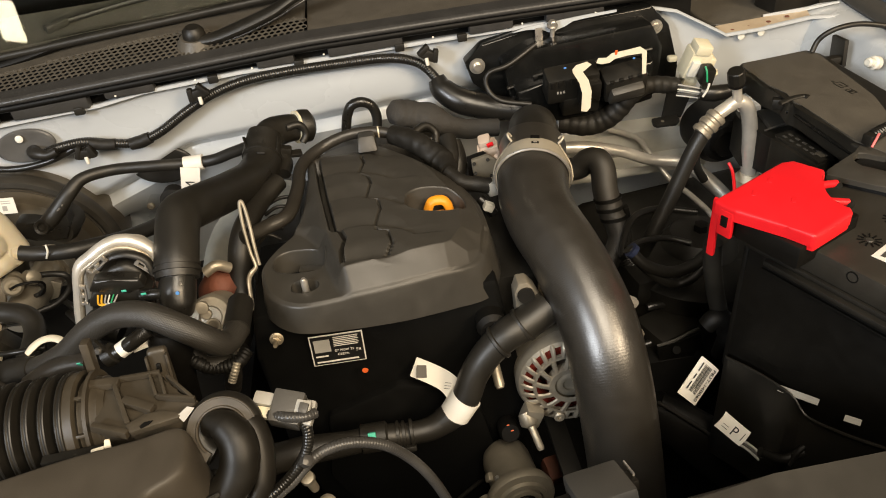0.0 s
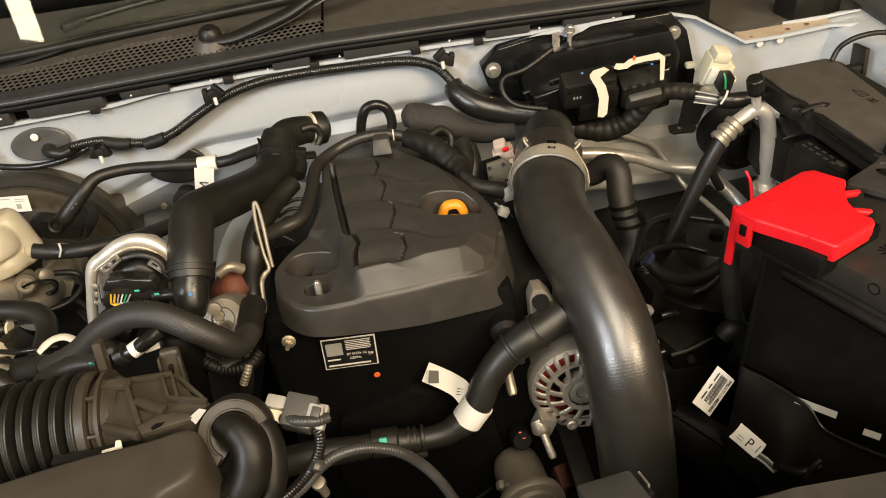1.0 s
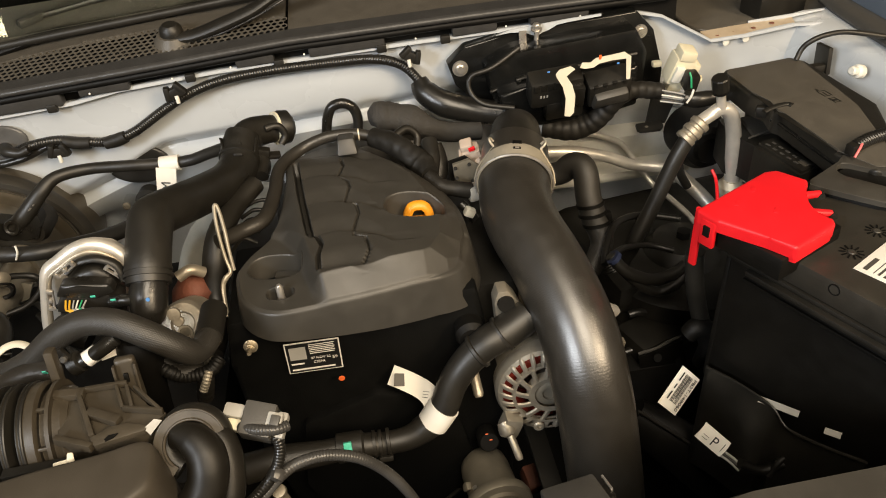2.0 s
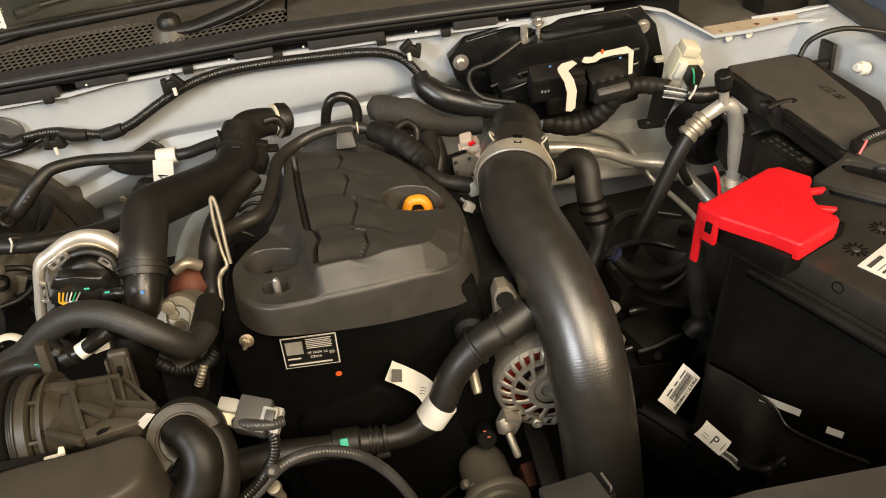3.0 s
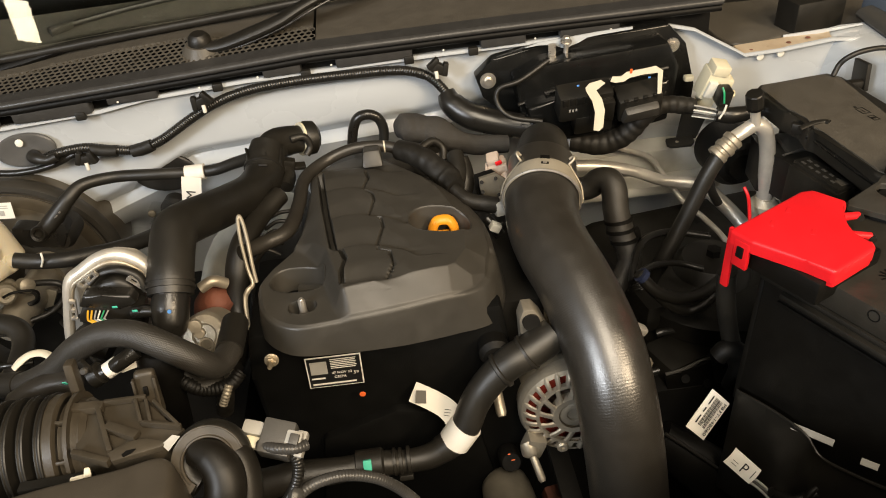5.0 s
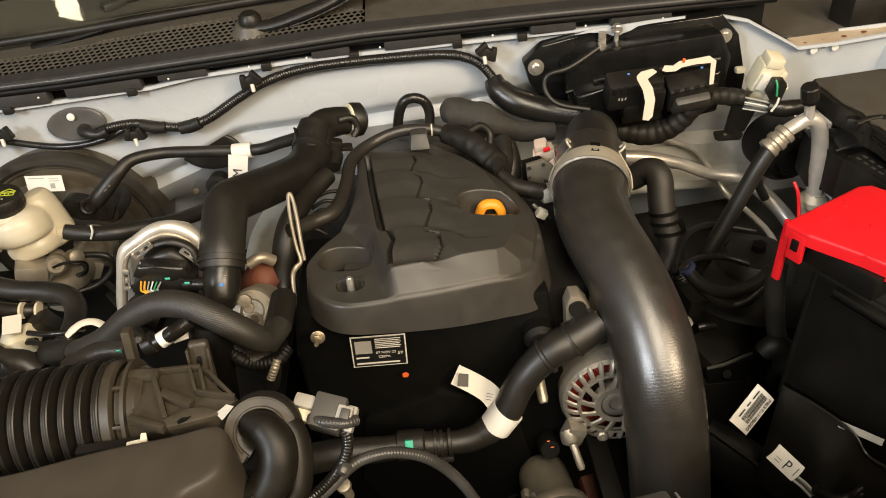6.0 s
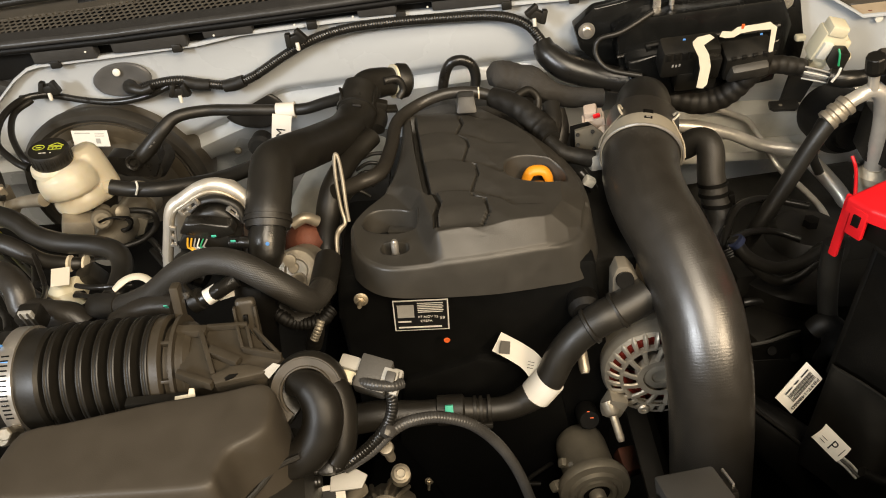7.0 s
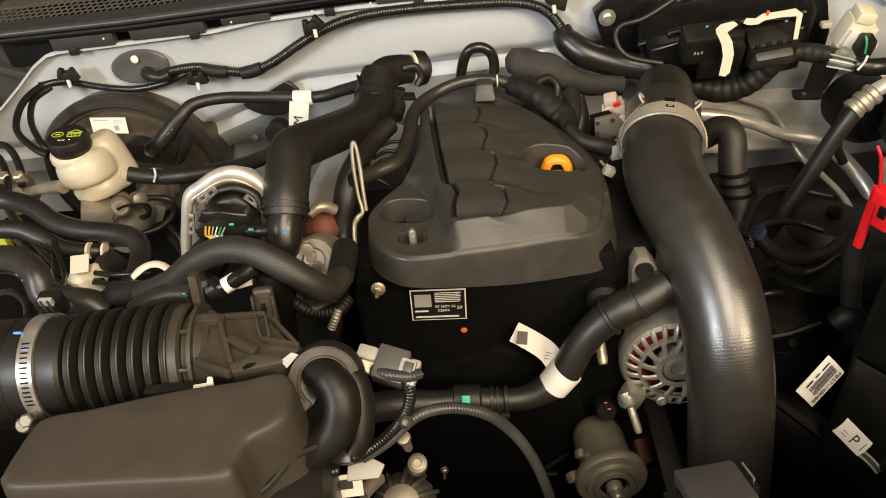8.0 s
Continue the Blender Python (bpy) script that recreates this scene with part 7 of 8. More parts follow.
part("sleeve", tube(loop, [0.0105, 0.0105, 0.0105, 0.0115, 0.0115, 0.0115, 0.0115, 0.0115, 0.0112, 0.011, 0.0105], 20, 12), BRAID, braid)
part("end_cuff", tube(loop[:2], 0.0118, 20, 8), RUBBER, braid)
part("rear_cuff", tube(loop[-2:], 0.0122, 20, 8), RUBBER, braid)
hose("vent_hose", [(-0.560, 0.693, 1.009), (-0.530, 0.691, 1.004), (-0.500, 0.678, 1.002), (-0.474, 0.661, 0.995), (-0.443, 0.648, 0.992), (-0.403, 0.638, 0.993), (-0.377, 0.626, 0.992), (-0.367, 0.609, 0.986), (-0.364, 0.580, 0.982), (-0.370, 0.562, 0.976)], 0.0105, RUBBER, "black rubber coolant hose bending down", seg=16)
hose("vent_hose_lower", [(-0.549, 0.655, 0.993), (-0.513, 0.656, 0.991), (-0.490, 0.651, 0.983), (-0.467, 0.644, 0.973), (-0.435, 0.642, 0.968), (-0.419, 0.651, 0.963)], [0.010, 0.010, 0.0095, 0.0085, 0.0075, 0.006], RUBBER, "black rubber hose with pale bands", seg=16)
for p in ((-0.436, 0.638, 0.972), (-0.420, 0.638, 0.971)):
    tagged(part("pale_band", lathe([(0.0082, -0.0012), (0.0088, -0.0012), (0.0088, 0.0012), (0.0082, 0.0012)], p, (1, 0, -0.1), 18), CREAM), "pale band on the thin hose", "band")
tagged(part("copper_fitting", lathe([(0.006, -0.018), (0.007, -0.01), (0.0055, 0), (0.007, 0.01), (0.006, 0.018)], (-0.430, 0.679, 0.950), (1, 0, 0.1), 16), STEEL), "bright pipe fitting behind the hoses", "fitting")
hose("cooler_hose", [(-0.516, 0.589, 1.004), (-0.489, 0.591, 1.004), (-0.464, 0.580, 1.006), (-0.447, 0.565, 1.001), (-0.442, 0.554, 0.987), (-0.425, 0.551, 0.983), (-0.399, 0.549, 0.978), (-0.384, 0.543, 0.969)], [0.0130, 0.0130, 0.0130, 0.0128, 0.0125, 0.0130, 0.0135, 0.0120], GREY_RUBBER, "dark grey rubber cooler hose", seg=20)
jc = thing("cable_junction", (-0.413, 0.520, 1.007), "small black wiring plug with a grey lock", "plug")
part("body", box((0.020, 0.018, 0.022), pose(*(-0.412, 0.519, 1.005), 10), 0.003), PLASTIC, jc)
part("lock", box((0.012, 0.004, 0.016), pose(*(-0.409, 0.511, 1.013), 10), 0.001), MID_PL, jc)
for k in (-1, 1):
    part("lock_rib", box((0.0016, 0.002, 0.015), pose(*(-0.409 + 0.003 * k, 0.5085, 1.013), 10), 0.0004), GREY_PL, jc)
hose("junction_wire", [(-0.419, 0.517, 1.004), (-0.412, 0.493, 1.006), (-0.410, 0.472, 1.012), (-0.418, 0.463, 1.017), (-0.419, 0.451, 1.017)], 0.003, LOOM, "thin black wire to the intake clamp", "wire")
hose("side_pipe", [(-0.463, 0.613, 0.967), (-0.482, 0.651, 0.967), (-0.520, 0.682, 0.960), (-0.568, 0.730, 0.959), (-0.592, 0.767, 0.975)], 0.0045, LOOM, "thin black brake pipe at the wing", "pipe")
hose("side_pipe", [(-0.578, 0.784, 0.963), (-0.586, 0.807, 0.976), (-0.604, 0.830, 0.990), (-0.631, 0.843, 0.992)], 0.0045, LOOM, "thin black brake pipe at the wing", "pipe")
hose("side_pipe", [(-0.583, 0.759, 0.964), (-0.596, 0.792, 0.975), (-0.616, 0.822, 0.981), (-0.629, 0.827, 0.988)], 0.0045, LOOM, "thin black brake pipe at the wing", "pipe")
abs_ = thing("valve_block", (-0.597, 0.798, 0.950), "pale alloy valve block with pipe unions", "valve block")
part("block", box((0.050, 0.040, 0.040), pose(*(-0.610, 0.802, 0.940), 0, 0, 10), 0.004), ALU, abs_)
part("union", lathe([(0.007, 0), (0.007, 0.012), (0.005, 0.014), (0, 0.014)], (-0.580, 0.792, 0.965), (0, -0.3, 1), 6), ALU, abs_)
part("union", lathe([(0.007, 0), (0.007, 0.012), (0.005, 0.014), (0, 0.014)], (-0.597, 0.791, 0.966), (0, -0.3, 1), 6), ALU, abs_)
part("feed", tube([(-0.577, 0.787, 0.951), (-0.550, 0.782, 0.959), (-0.520, 0.771, 0.967)], [0.0065, 0.0075, 0.0085], 14, 5), ALU, abs_)
tagged(part("yellow_tag", box((0.010, 0.012, 0.050), pose(*(-0.577, 0.711, 0.937), 0, 5), 0.002), LIME), "lime yellow paper tag among the hoses", "tag")
tagged(part("lime_stripe", box((0.005, 0.004, 0.050), pose(*(-0.579, 0.744, 0.962), 0, -15), 0.001), LIME), "lime yellow stripe on a pipe", "tag")
hangtag = thing("hanging_tag", (-0.430, 0.602, 0.982), "small white hanging tag between the hoses", "tag")
part("card", sheet((-0.438, 0.596, 0.976), (-0.420, 0.598, 0.976), (-0.443, 0.611, 0.986), 0.0008), PAPER, hangtag)
cream = thing("cream_plug", (-0.421, 0.599, 0.962), "cream plastic wiring plug among the hoses", "plug")
part("body", box((0.034, 0.024, 0.022), pose(*(-0.432, 0.607, 0.957), 10, -18, 0), 0.004), IVORY, cream)
part("cap", box((0.024, 0.020, 0.024), pose(*(-0.413, 0.625, 0.961), 10, -25, 0), 0.004), PLASTIC, cream)
bracket = thing("white_bracket", (-0.338, 0.568, 0.997), "cream plastic curved hose bracket", "bracket")
part("arch", tube([(-0.358, 0.564, 0.994), (-0.352, 0.568, 0.998), (-0.343, 0.571, 1.002), (-0.333, 0.572, 1.002), (-0.324, 0.569, 0.998), (-0.316, 0.563, 0.990)], [0.004, 0.005, 0.0042, 0.004, 0.004, 0.0035], 12, 6, flat=0.5), CREAM, bracket)
hose("stub_hose", [(-0.338, 0.516, 0.997), (-0.316, 0.515, 1.009), (-0.297, 0.514, 1.015), (-0.278, 0.510, 1.017)], [0.010, 0.0105, 0.0105, 0.010], GREY_RUBBER, "short grey rubber hose behind the intake", seg=16)
tagged(part("hose_mark", box((0.003, 0.001, 0.006), pose(*(-0.282, 0.501, 1.025), 30), 0.0003), GREEN), "green paint mark on the short hose", "paint mark")
hose("vacuum_fitting", [(-0.257, 0.497, 1.031), (-0.242, 0.497, 1.037), (-0.228, 0.497, 1.045), (-0.217, 0.502, 1.050)], [0.0075, 0.0064, 0.0064, 0.0068], LOOM, "black plastic vacuum fitting", "fitting", seg=16)
tagged(part("white_sleeve", lathe([(0.0068, -0.0055), (0.0070, -0.0055), (0.0070, 0.0055), (0.0068, 0.0055)], (-0.238, 0.497, 1.039), (0.85, 0.3, 0.35), 20), PAPER), "white paper band on the vacuum fitting", "band")
clip = thing("fitting_clip", (-0.253, 0.497, 1.034), "black plastic clip holding the vacuum fitting", "clip")
part("collar", lathe([(0.0080, -0.005), (0.0096, -0.004), (0.0096, 0.004), (0.0080, 0.005)], (-0.2525, 0.497, 1.0335), (0.85, 0.1, 0.35), 20), PLASTIC, clip)
part("ear", box((0.006, 0.005, 0.016), pose(-0.257, 0.494, 1.046, 0, -20), 0.0015), PLASTIC, clip)
part("screw", lathe([(0.0030, 0), (0.0030, 0.003), (0.0020, 0.004), (0, 0.004)], (-0.256, 0.490, 1.046), (0, -1, 0.4), 12), GREY_PL, clip)
tagged(part("small_tag", sheet((-0.237, 0.506, 1.024), (-0.220, 0.509, 1.027), (-0.238, 0.509, 1.029), 0.0006), PAPER), "small white printed tag by the fitting", "tag")
hose("oil_filter_neck", [(-0.206, 0.518, 1.038), (-0.209, 0.517, 1.020), (-0.222, 0.527, 0.970), (-0.232, 0.535, 0.917)], [0.018, 0.019, 0.020, 0.022], DEEP, "black plastic filter neck", "filter", seg=20)
hose("left_loom", [(-0.198, 0.525, 0.998), (-0.186, 0.517, 0.987), (-0.172, 0.521, 0.983), (-0.166, 0.520, 0.973), (-0.175, 0.531, 0.940)], 0.008, TAPE, "black taped wiring loom beside the timing cover", "wiring loom")
hose("metal_stay", [(-0.162, 0.539, 0.980), (-0.170, 0.534, 0.959), (-0.176, 0.526, 0.950)], 0.0045, ALU, "small zinc plated stay", "stay")

# more pipes and leads in the dark at the near left
for q in ([(-0.551, 0.696, 0.948), (-0.509, 0.653, 0.956), (-0.475, 0.617, 0.957), (-0.439, 0.587, 0.964)], [(-0.538, 0.702, 0.938), (-0.488, 0.649, 0.949), (-0.452, 0.615, 0.952), (-0.407, 0.592, 0.968)], [(-0.518, 0.613, 0.971), (-0.497, 0.604, 0.974), (-0.489, 0.599, 0.966), (-0.476, 0.580, 0.959)], [(-0.509, 0.584, 0.966), (-0.489, 0.577, 0.972), (-0.472, 0.564, 0.970), (-0.458, 0.541, 0.973)]):
    hose("wing_lead", q, 0.0036, LOOM, "thin black lead beneath the coolant hoses", "wire")
for q in ([(-0.470, 0.640, 0.985), (-0.452, 0.610, 0.975), (-0.436, 0.580, 0.980), (-0.428, 0.545, 0.990), (-0.416, 0.528, 1.000)], [(-0.405, 0.585, 0.985), (-0.385, 0.575, 0.990), (-0.365, 0.572, 0.992), (-0.345, 0.575, 0.990)], [(-0.403, 0.580, 0.978), (-0.383, 0.569, 0.982), (-0.362, 0.566, 0.984)]):
    hose("plug_lead", q, 0.0026, LOOM, "thin black lead to the wiring plug", "wire")
hose("wing_pipe", [(-0.432, 0.800, 0.861), (-0.400, 0.760, 0.859), (-0.369, 0.720, 0.854)], 0.004, LOOM, "thin black pipe behind the throttle", "pipe")
hose("wing_pipe", [(-0.462, 0.830, 0.864), (-0.438, 0.820, 0.863), (-0.416, 0.800, 0.841)], 0.004, LOOM, "thin black pipe behind the throttle", "pipe")
hose("timing_loom", [(-0.208, 0.528, 1.002), (-0.192, 0.515, 0.993), (-0.179, 0.515, 0.984), (-0.159, 0.517, 0.984), (-0.150, 0.527, 0.988)], 0.006, DEEP, "black corrugated loom beside the timing cover", "wiring loom", ripple=(0.0036, 0.0006))
hose("timing_clip", [(-0.158, 0.513, 0.988), (-0.161, 0.508, 0.982), (-0.166, 0.506, 0.972)], 0.0034, CAST, "dull ribbed clip beside the timing cover", "clip", ripple=(0.003, 0.0006))

# ---- intake: clamp, bellows, metering pipe, air box ----
ax0 = Vector((-0.419, 0.424, 1.024))
along = (Vector((-0.275, 0.432, 1.023)) - ax0).normalized()
ax1 = ax0 + along * 0.161
bel = thing("intake_bellows", (ax0 + ax1) / 2, "black rubber intake bellows with deep rings", "bellows")


body = [(0.036, 0.0), (0.036, 0.0345), (0.039, 0.036), (0.0385, 0.046), (0.0400, 0.052), (0.0392, 0.060), (0.0385, 0.066), (0.0392, 0.074), (0.0372, 0.0765)]
for k in range(7):
    w = 0.01157
    far = 0.0779 + w * k
    body += [(0.0280, far + 0.02 * w), (0.0282, far + 0.14 * w), (0.0380, far + 0.27 * w), (0.0408, far + 0.34 * w), (0.0411, far + 0.42 * w), (0.0403, far + 0.50 * w), (0.0405, far + 0.58 * w), (0.0415, far + 0.66 * w), (0.0412, far + 0.74 * w), (0.0385, far + 0.82 * w), (0.0285, far + 0.97 * w)]
body += [(0.0375, 0.1595), (0.0375, 0.165)]
part("bellows", lathe(body, ax0, along, 56), RUBBER, bel)
part("mouth", lathe([(0.037, -0.03), (0.0395, -0.01), (0.0395, 0.010), (0.036, 0.014)], ax0 + along * 0.0245, along, 48), PLASTIC, bel)
wc = ax0 + along * 0.054
wclamp = thing("worm_clamp", wc, "bright steel worm drive hose clamp", "hose clamp")
part("band", lathe([(0.0395, -0.0055), (0.0414, -0.0055), (0.0414, 0.0055), (0.0395, 0.0055)], wc, along, 56), STEEL, wclamp)
side0 = (Vector((0, -0.75, 0.66)) - along * Vector((0, -0.75, 0.66)).dot(along)).normalized()
for k in range(14):
    d = side0.copy()
    d.rotate(Matrix.Rotation(radians(-30 + 5.0 * k), 3, along))
    m = frame_of(wc + d * 0.0415, wc + d * 0.0415 + along, wc + d * 0.0415 + d.cross(along))
    part("slot", box((0.0055, 0.0012, 0.0006), m, 0), DEEP, wclamp)
part("screw_housing", lathe([(0.0060, -0.012), (0.0060, 0.008), (0.0045, 0.010), (0, 0.010)], (-0.361, 0.374, 1.023), (0.1, -0.6, 0.5), 18), CAST, wclamp)
part("screw_head", lathe([(0.0050, 0), (0.0050, 0.006), (0.004, 0.007), (0, 0.007)], (-0.353, 0.368, 1.034), (0.1, -0.7, 0.6), 6), CAST, wclamp, crisp=20)
for q in ((-0.364, 0.411, 1.060), (-0.372, 0.422, 1.066)):
    part("paint_dab", box((0.006, 0.002, 0.004), pose(*q, 35), 0.0008), BLUE, wclamp)

maf = thing("air_meter_pipe", ax1, "dusty black ribbed plastic air meter pipe", "pipe")
part("collar", lathe([(0.034, -0.004), (0.0400, -0.003), (0.0405, 0.004), (0.0375, 0.006), (0.0345, 0.006)], ax1 - along * 0.002, along, 56), METER, maf)
part("pipe", lathe([(0.034, 0.0), (0.0335, 0.020), (0.030, 0.024), (0.0, 0.025)], ax1 - along * 0.002, along, 48), METER, maf)
part("ring", lathe([(0.0330, -0.0016), (0.0395, -0.0014), (0.0395, 0.0014), (0.0330, 0.0016)], ax1 + along * 0.011, along, 48), METER, maf)
for a, far in ((-4, 0.011), (40, 0.011)):
    d = Vector((0, -0.35, 0.93))
    d.rotate(Matrix.Rotation(radians(a), 3, along))
    c = ax1 + along * (0.002 + far / 2) + d * 0.0355
    part("rib", box((far, 0.0026, 0.0068), frame_of(c, c + along, c + d.cross(along)), 0.0007), METER, maf)
part("housing", cut_plate([(-0.2115, 0.3938, 1.0435), (-0.2384, 0.4027, 1.0460), (-0.2473, 0.4418, 1.0538), (-0.2252, 0.4432, 1.0533), (-0.1951, 0.4424, 1.0520), (-0.1795, 0.4211, 1.0474), (-0.1642, 0.4140, 1.0455), (-0.1769, 0.4012, 1.0435)][::-1], 0.040, 0.0015), METER, maf)
part("flange", cut_plate([(-0.2102, 0.3898, 1.0481), (-0.2142, 0.3967, 1.0496), (-0.2009, 0.4042, 1.0505), (-0.1888, 0.4052, 1.0503), (-0.1740, 0.4007, 1.0489), (-0.1764, 0.3971, 1.0483)][::-1], 0.006, 0.001), METER, maf)
part("flange_slot", cut_plate([(-0.2034, 0.3935, 1.0494), (-0.2006, 0.3962, 1.0498), (-0.1943, 0.3969, 1.0498), (-0.1970, 0.3938, 1.0493), (-0.2023, 0.3917, 1.0490)][::-1], 0.003), DEEP, maf)
for a, b, tall, wide in (
    ((-0.2286, 0.4365, 1.0557), (-0.2126, 0.3982, 1.0478), 0.007, 0.0036),
    ((-0.2470, 0.4370, 1.0564), (-0.2243, 0.4364, 1.0555), 0.006, 0.0075),
    ((-0.2247, 0.4394, 1.0559), (-0.1944, 0.4406, 1.0552), 0.005, 0.0030),
    ((-0.2391, 0.4012, 1.0485), (-0.2120, 0.3905, 1.0458), 0.007, 0.0045),
    ((-0.2196, 0.4195, 1.0521), (-0.1959, 0.4084, 1.0491), 0.006, 0.0070),
    ((-0.2018, 0.4388, 1.0551), (-0.1946, 0.4189, 1.0510), 0.006, 0.0026),
    ((-0.1886, 0.4359, 1.0541), (-0.1678, 0.4134, 1.0490), 0.006, 0.0026),
    ((-0.1946, 0.4189, 1.0510), (-0.1656, 0.4124, 1.0487), 0.006, 0.0026),
    ((-0.1940, 0.4375, 1.0546), (-0.1879, 0.4187, 1.0508), 0.006, 0.0026),
):
    part("web", box(((Vector(b) - Vector(a)).length, wide, tall), between(a, b), 0.0008), METER, maf)
part("post", box((0.0072, 0.010, 0.050), pose(*(-0.2515, 0.462, 1.053), -8, 3, 0), 0.002), METER, maf)
tab = pose(*(-0.2014, 0.462, 1.0398), -14, 2, 6)
part("sensor_tab", box((0.018, 0.010, 0.040), tab, 0.004, 3, 0.86), METER, maf)
part("tab_slot", box((0.0035, 0.003, 0.008), tab @ pose(-0.0005, -0.0050, 0.004), 0.0010), DEEP, maf)
for side in (-1, 1):
    part("tab_rib", box((0.0022, 0.005, 0.036), tab @ pose(0.0078 * side, -0.0060, -0.002), 0.0008), METER, maf)
part("foot_strip", box((0.050, 0.008, 0.004), between((-0.262, 0.388, 1.036), (-0.240, 0.389, 1.036)), 0.001), PLASTIC, maf)
white_pip = thing("white_peg", (-0.228, 0.384, 1.040), "small white plastic peg on the air box", "peg")
part("peg", box((0.006, 0.0025, 0.0095), pose(*(-0.2253, 0.384, 1.0455), -15, 12, 10), 0.001, 2, 0.6), CREAM, white_pip)
part("peg_foot", box((0.011, 0.004, 0.003), pose(*(-0.2330, 0.384, 1.0415), 20, -10, 0), 0.001), CREAM, white_pip)

abx = thing("air_box_lid", (-0.24, 0.34, 1.0), "smooth grey black plastic air box lid", "air box")
lidline = [(-0.341, 0.310), (-0.340, 0.326), (-0.336, 0.350), (-0.326, 0.3575), (-0.304, 0.3610), (-0.250, 0.3735), (-0.200, 0.381), (-0.176, 0.3865), (-0.1665, 0.380), (-0.163, 0.364), (-0.164, 0.349), (-0.172, 0.339), (-0.185, 0.330), (-0.190, 0.316), (-0.192, 0.305), (-0.206, 0.3015), (-0.258, 0.301), (-0.326, 0.301)]


def lid_shape():
    """A pillowed lid: a flat crown that rolls over into sloping sides."""
    ring, _ = line([(x, y, 0) for x, y in (*lidline, lidline[0])], 8)
    ring = ring[:-1]
    mid = sum(ring, Vector()) / len(ring)
    bm = bmesh.new()
    rows = []
    for grow, drop in ((0.10, 0), (0.5, 0), (0.88, 0), (0.945, 0.0005), (0.975, 0.0016), (0.995, 0.004), (1.01, 0.008), (1.02, 0.016), (1.05, 0.05), (1.06, 0.09)):
        rows.append([])
        for p in ring:
            q = mid + (p - mid) * grow
            rows[-1].append(bm.verts.new((q.x, q.y, 1.0515 - drop)))
    n = len(ring)
    for a, b in zip(rows, rows[1:]):
        for k in range(n):
            bm.faces.new((a[k], a[(k + 1) % n], b[(k + 1) % n], b[k]))
    bm.faces.new(rows[0])
    return bm


part("shell", lid_shape(), SMOOTH, abx)
part("base", box((0.20, 0.13, 0.12), pose(-0.245, 0.325, 0.93, 0, 0, 10), 0.02), PLASTIC, abx)
part("seam_rib", tube([(-0.202, 0.313, 1.000), (-0.182, 0.326, 1.005), (-0.167, 0.344, 1.010), (-0.152, 0.353, 1.010)], 0.0022, 8, 6), PLASTIC, abx)

res2 = thing("intake_resonator", (-0.141, 0.384, 1.026), "smooth black moulded intake elbow with a flanged rim", "duct")
elbow = [(-0.1594, 0.3963, 1.0300), (-0.1532, 0.3961, 1.0370), (-0.1444, 0.3914, 1.0370), (-0.1373, 0.3839, 1.0307), (-0.1359, 0.3762, 1.0214), (-0.1398, 0.3690, 1.0100), (-0.1496, 0.3624, 0.9999), (-0.1640, 0.3597, 0.9947)]
part("elbow", tube(elbow, [0.0060, 0.0095, 0.0125, 0.0142, 0.0146, 0.0146, 0.0142, 0.0130], 32, 10), ELBOW, res2)
rim_mid, rim_up, rim_front = Vector((-0.1477, 0.3935, 1.0302)), Vector((0.0, 0.64, 0.76)), Vector((0.05, -0.76, 0.64)).normalized()


def rim_arc(radius, first, last, out):
    """An arc in the elbow's flange plane, from one angle to another."""
    return [rim_mid + Vector((1, 0, 0)) * radius * math.cos(radians(a)) + rim_up * radius * math.sin(radians(a)) + rim_front * out for a in np.linspace(first, last, 18)]


part("rim_flange", flange(rim_arc(0.0178, 15, 236, 0.004), 0.0080, rim_front), METER, res2)
part("rim_bead", tube(rim_arc(0.0255, 18, 234, 0.0035), 0.0009, 8, 4), METER, res2)
part("rim_lip", tube(rim_arc(0.0185, 15, 225, 0.0045), 0.0011, 8, 4), METER, res2)
part("rim_shell", tube(rim_arc(0.0200, 0, 240, -0.010), 0.0090, 14, 3), PLASTIC, res2)
side_rim = [(-0.1438, 0.4070, 1.0399), (-0.1330, 0.4041, 1.0357), (-0.1249, 0.3981, 1.0279), (-0.1215, 0.3897, 1.0177), (-0.1210, 0.3805, 1.0067), (-0.1234, 0.3700, 0.9944), (-0.1298, 0.3621, 0.9855)]
part("side_rim", tube(side_rim, [0.0040, 0.0066, 0.0084, 0.0092, 0.0092, 0.0092, 0.0080], 16, 8, flat=0.6), ELBOW, res2)
part("paper_wedge", cut_plate([(-0.1775, 0.399, 1.0480), (-0.1700, 0.404, 1.0510), (-0.1650, 0.4035, 1.0490), (-0.1735, 0.3965, 1.0430)], 0.0006), MID_PL, res2, "scrap of white paper")

# ---- connector and grey loom at the near centre ----
plug2 = thing("grey_connector", (-0.102, 0.411, 1.025), "grey wiring connector with cream and pale grey ends", "plug")
gm = between((-0.124, 0.418, 1.027), (-0.080, 0.406, 1.018), 25)
part("body", box((0.024, 0.026, 0.020), gm @ pose(0.0005, 0, 0), 0.002), GREY_PL, plug2)
part("tail", box((0.016, 0.011, 0.011), gm @ pose(-0.019, 0.004, 0.002), 0.003), MID_PL, plug2)
part("cream_end", box((0.012, 0.009, 0.009), gm @ pose(-0.017, -0.006, 0.000), 0.002), IVORY, plug2)
part("latch", box((0.012, 0.014, 0.008), gm @ pose(0.013, 0, 0.007), 0.002), MID_PL, plug2)
part("latch_key", box((0.007, 0.008, 0.004), gm @ pose(0.014, 0, 0.012), 0.001), GREY_PL, plug2)
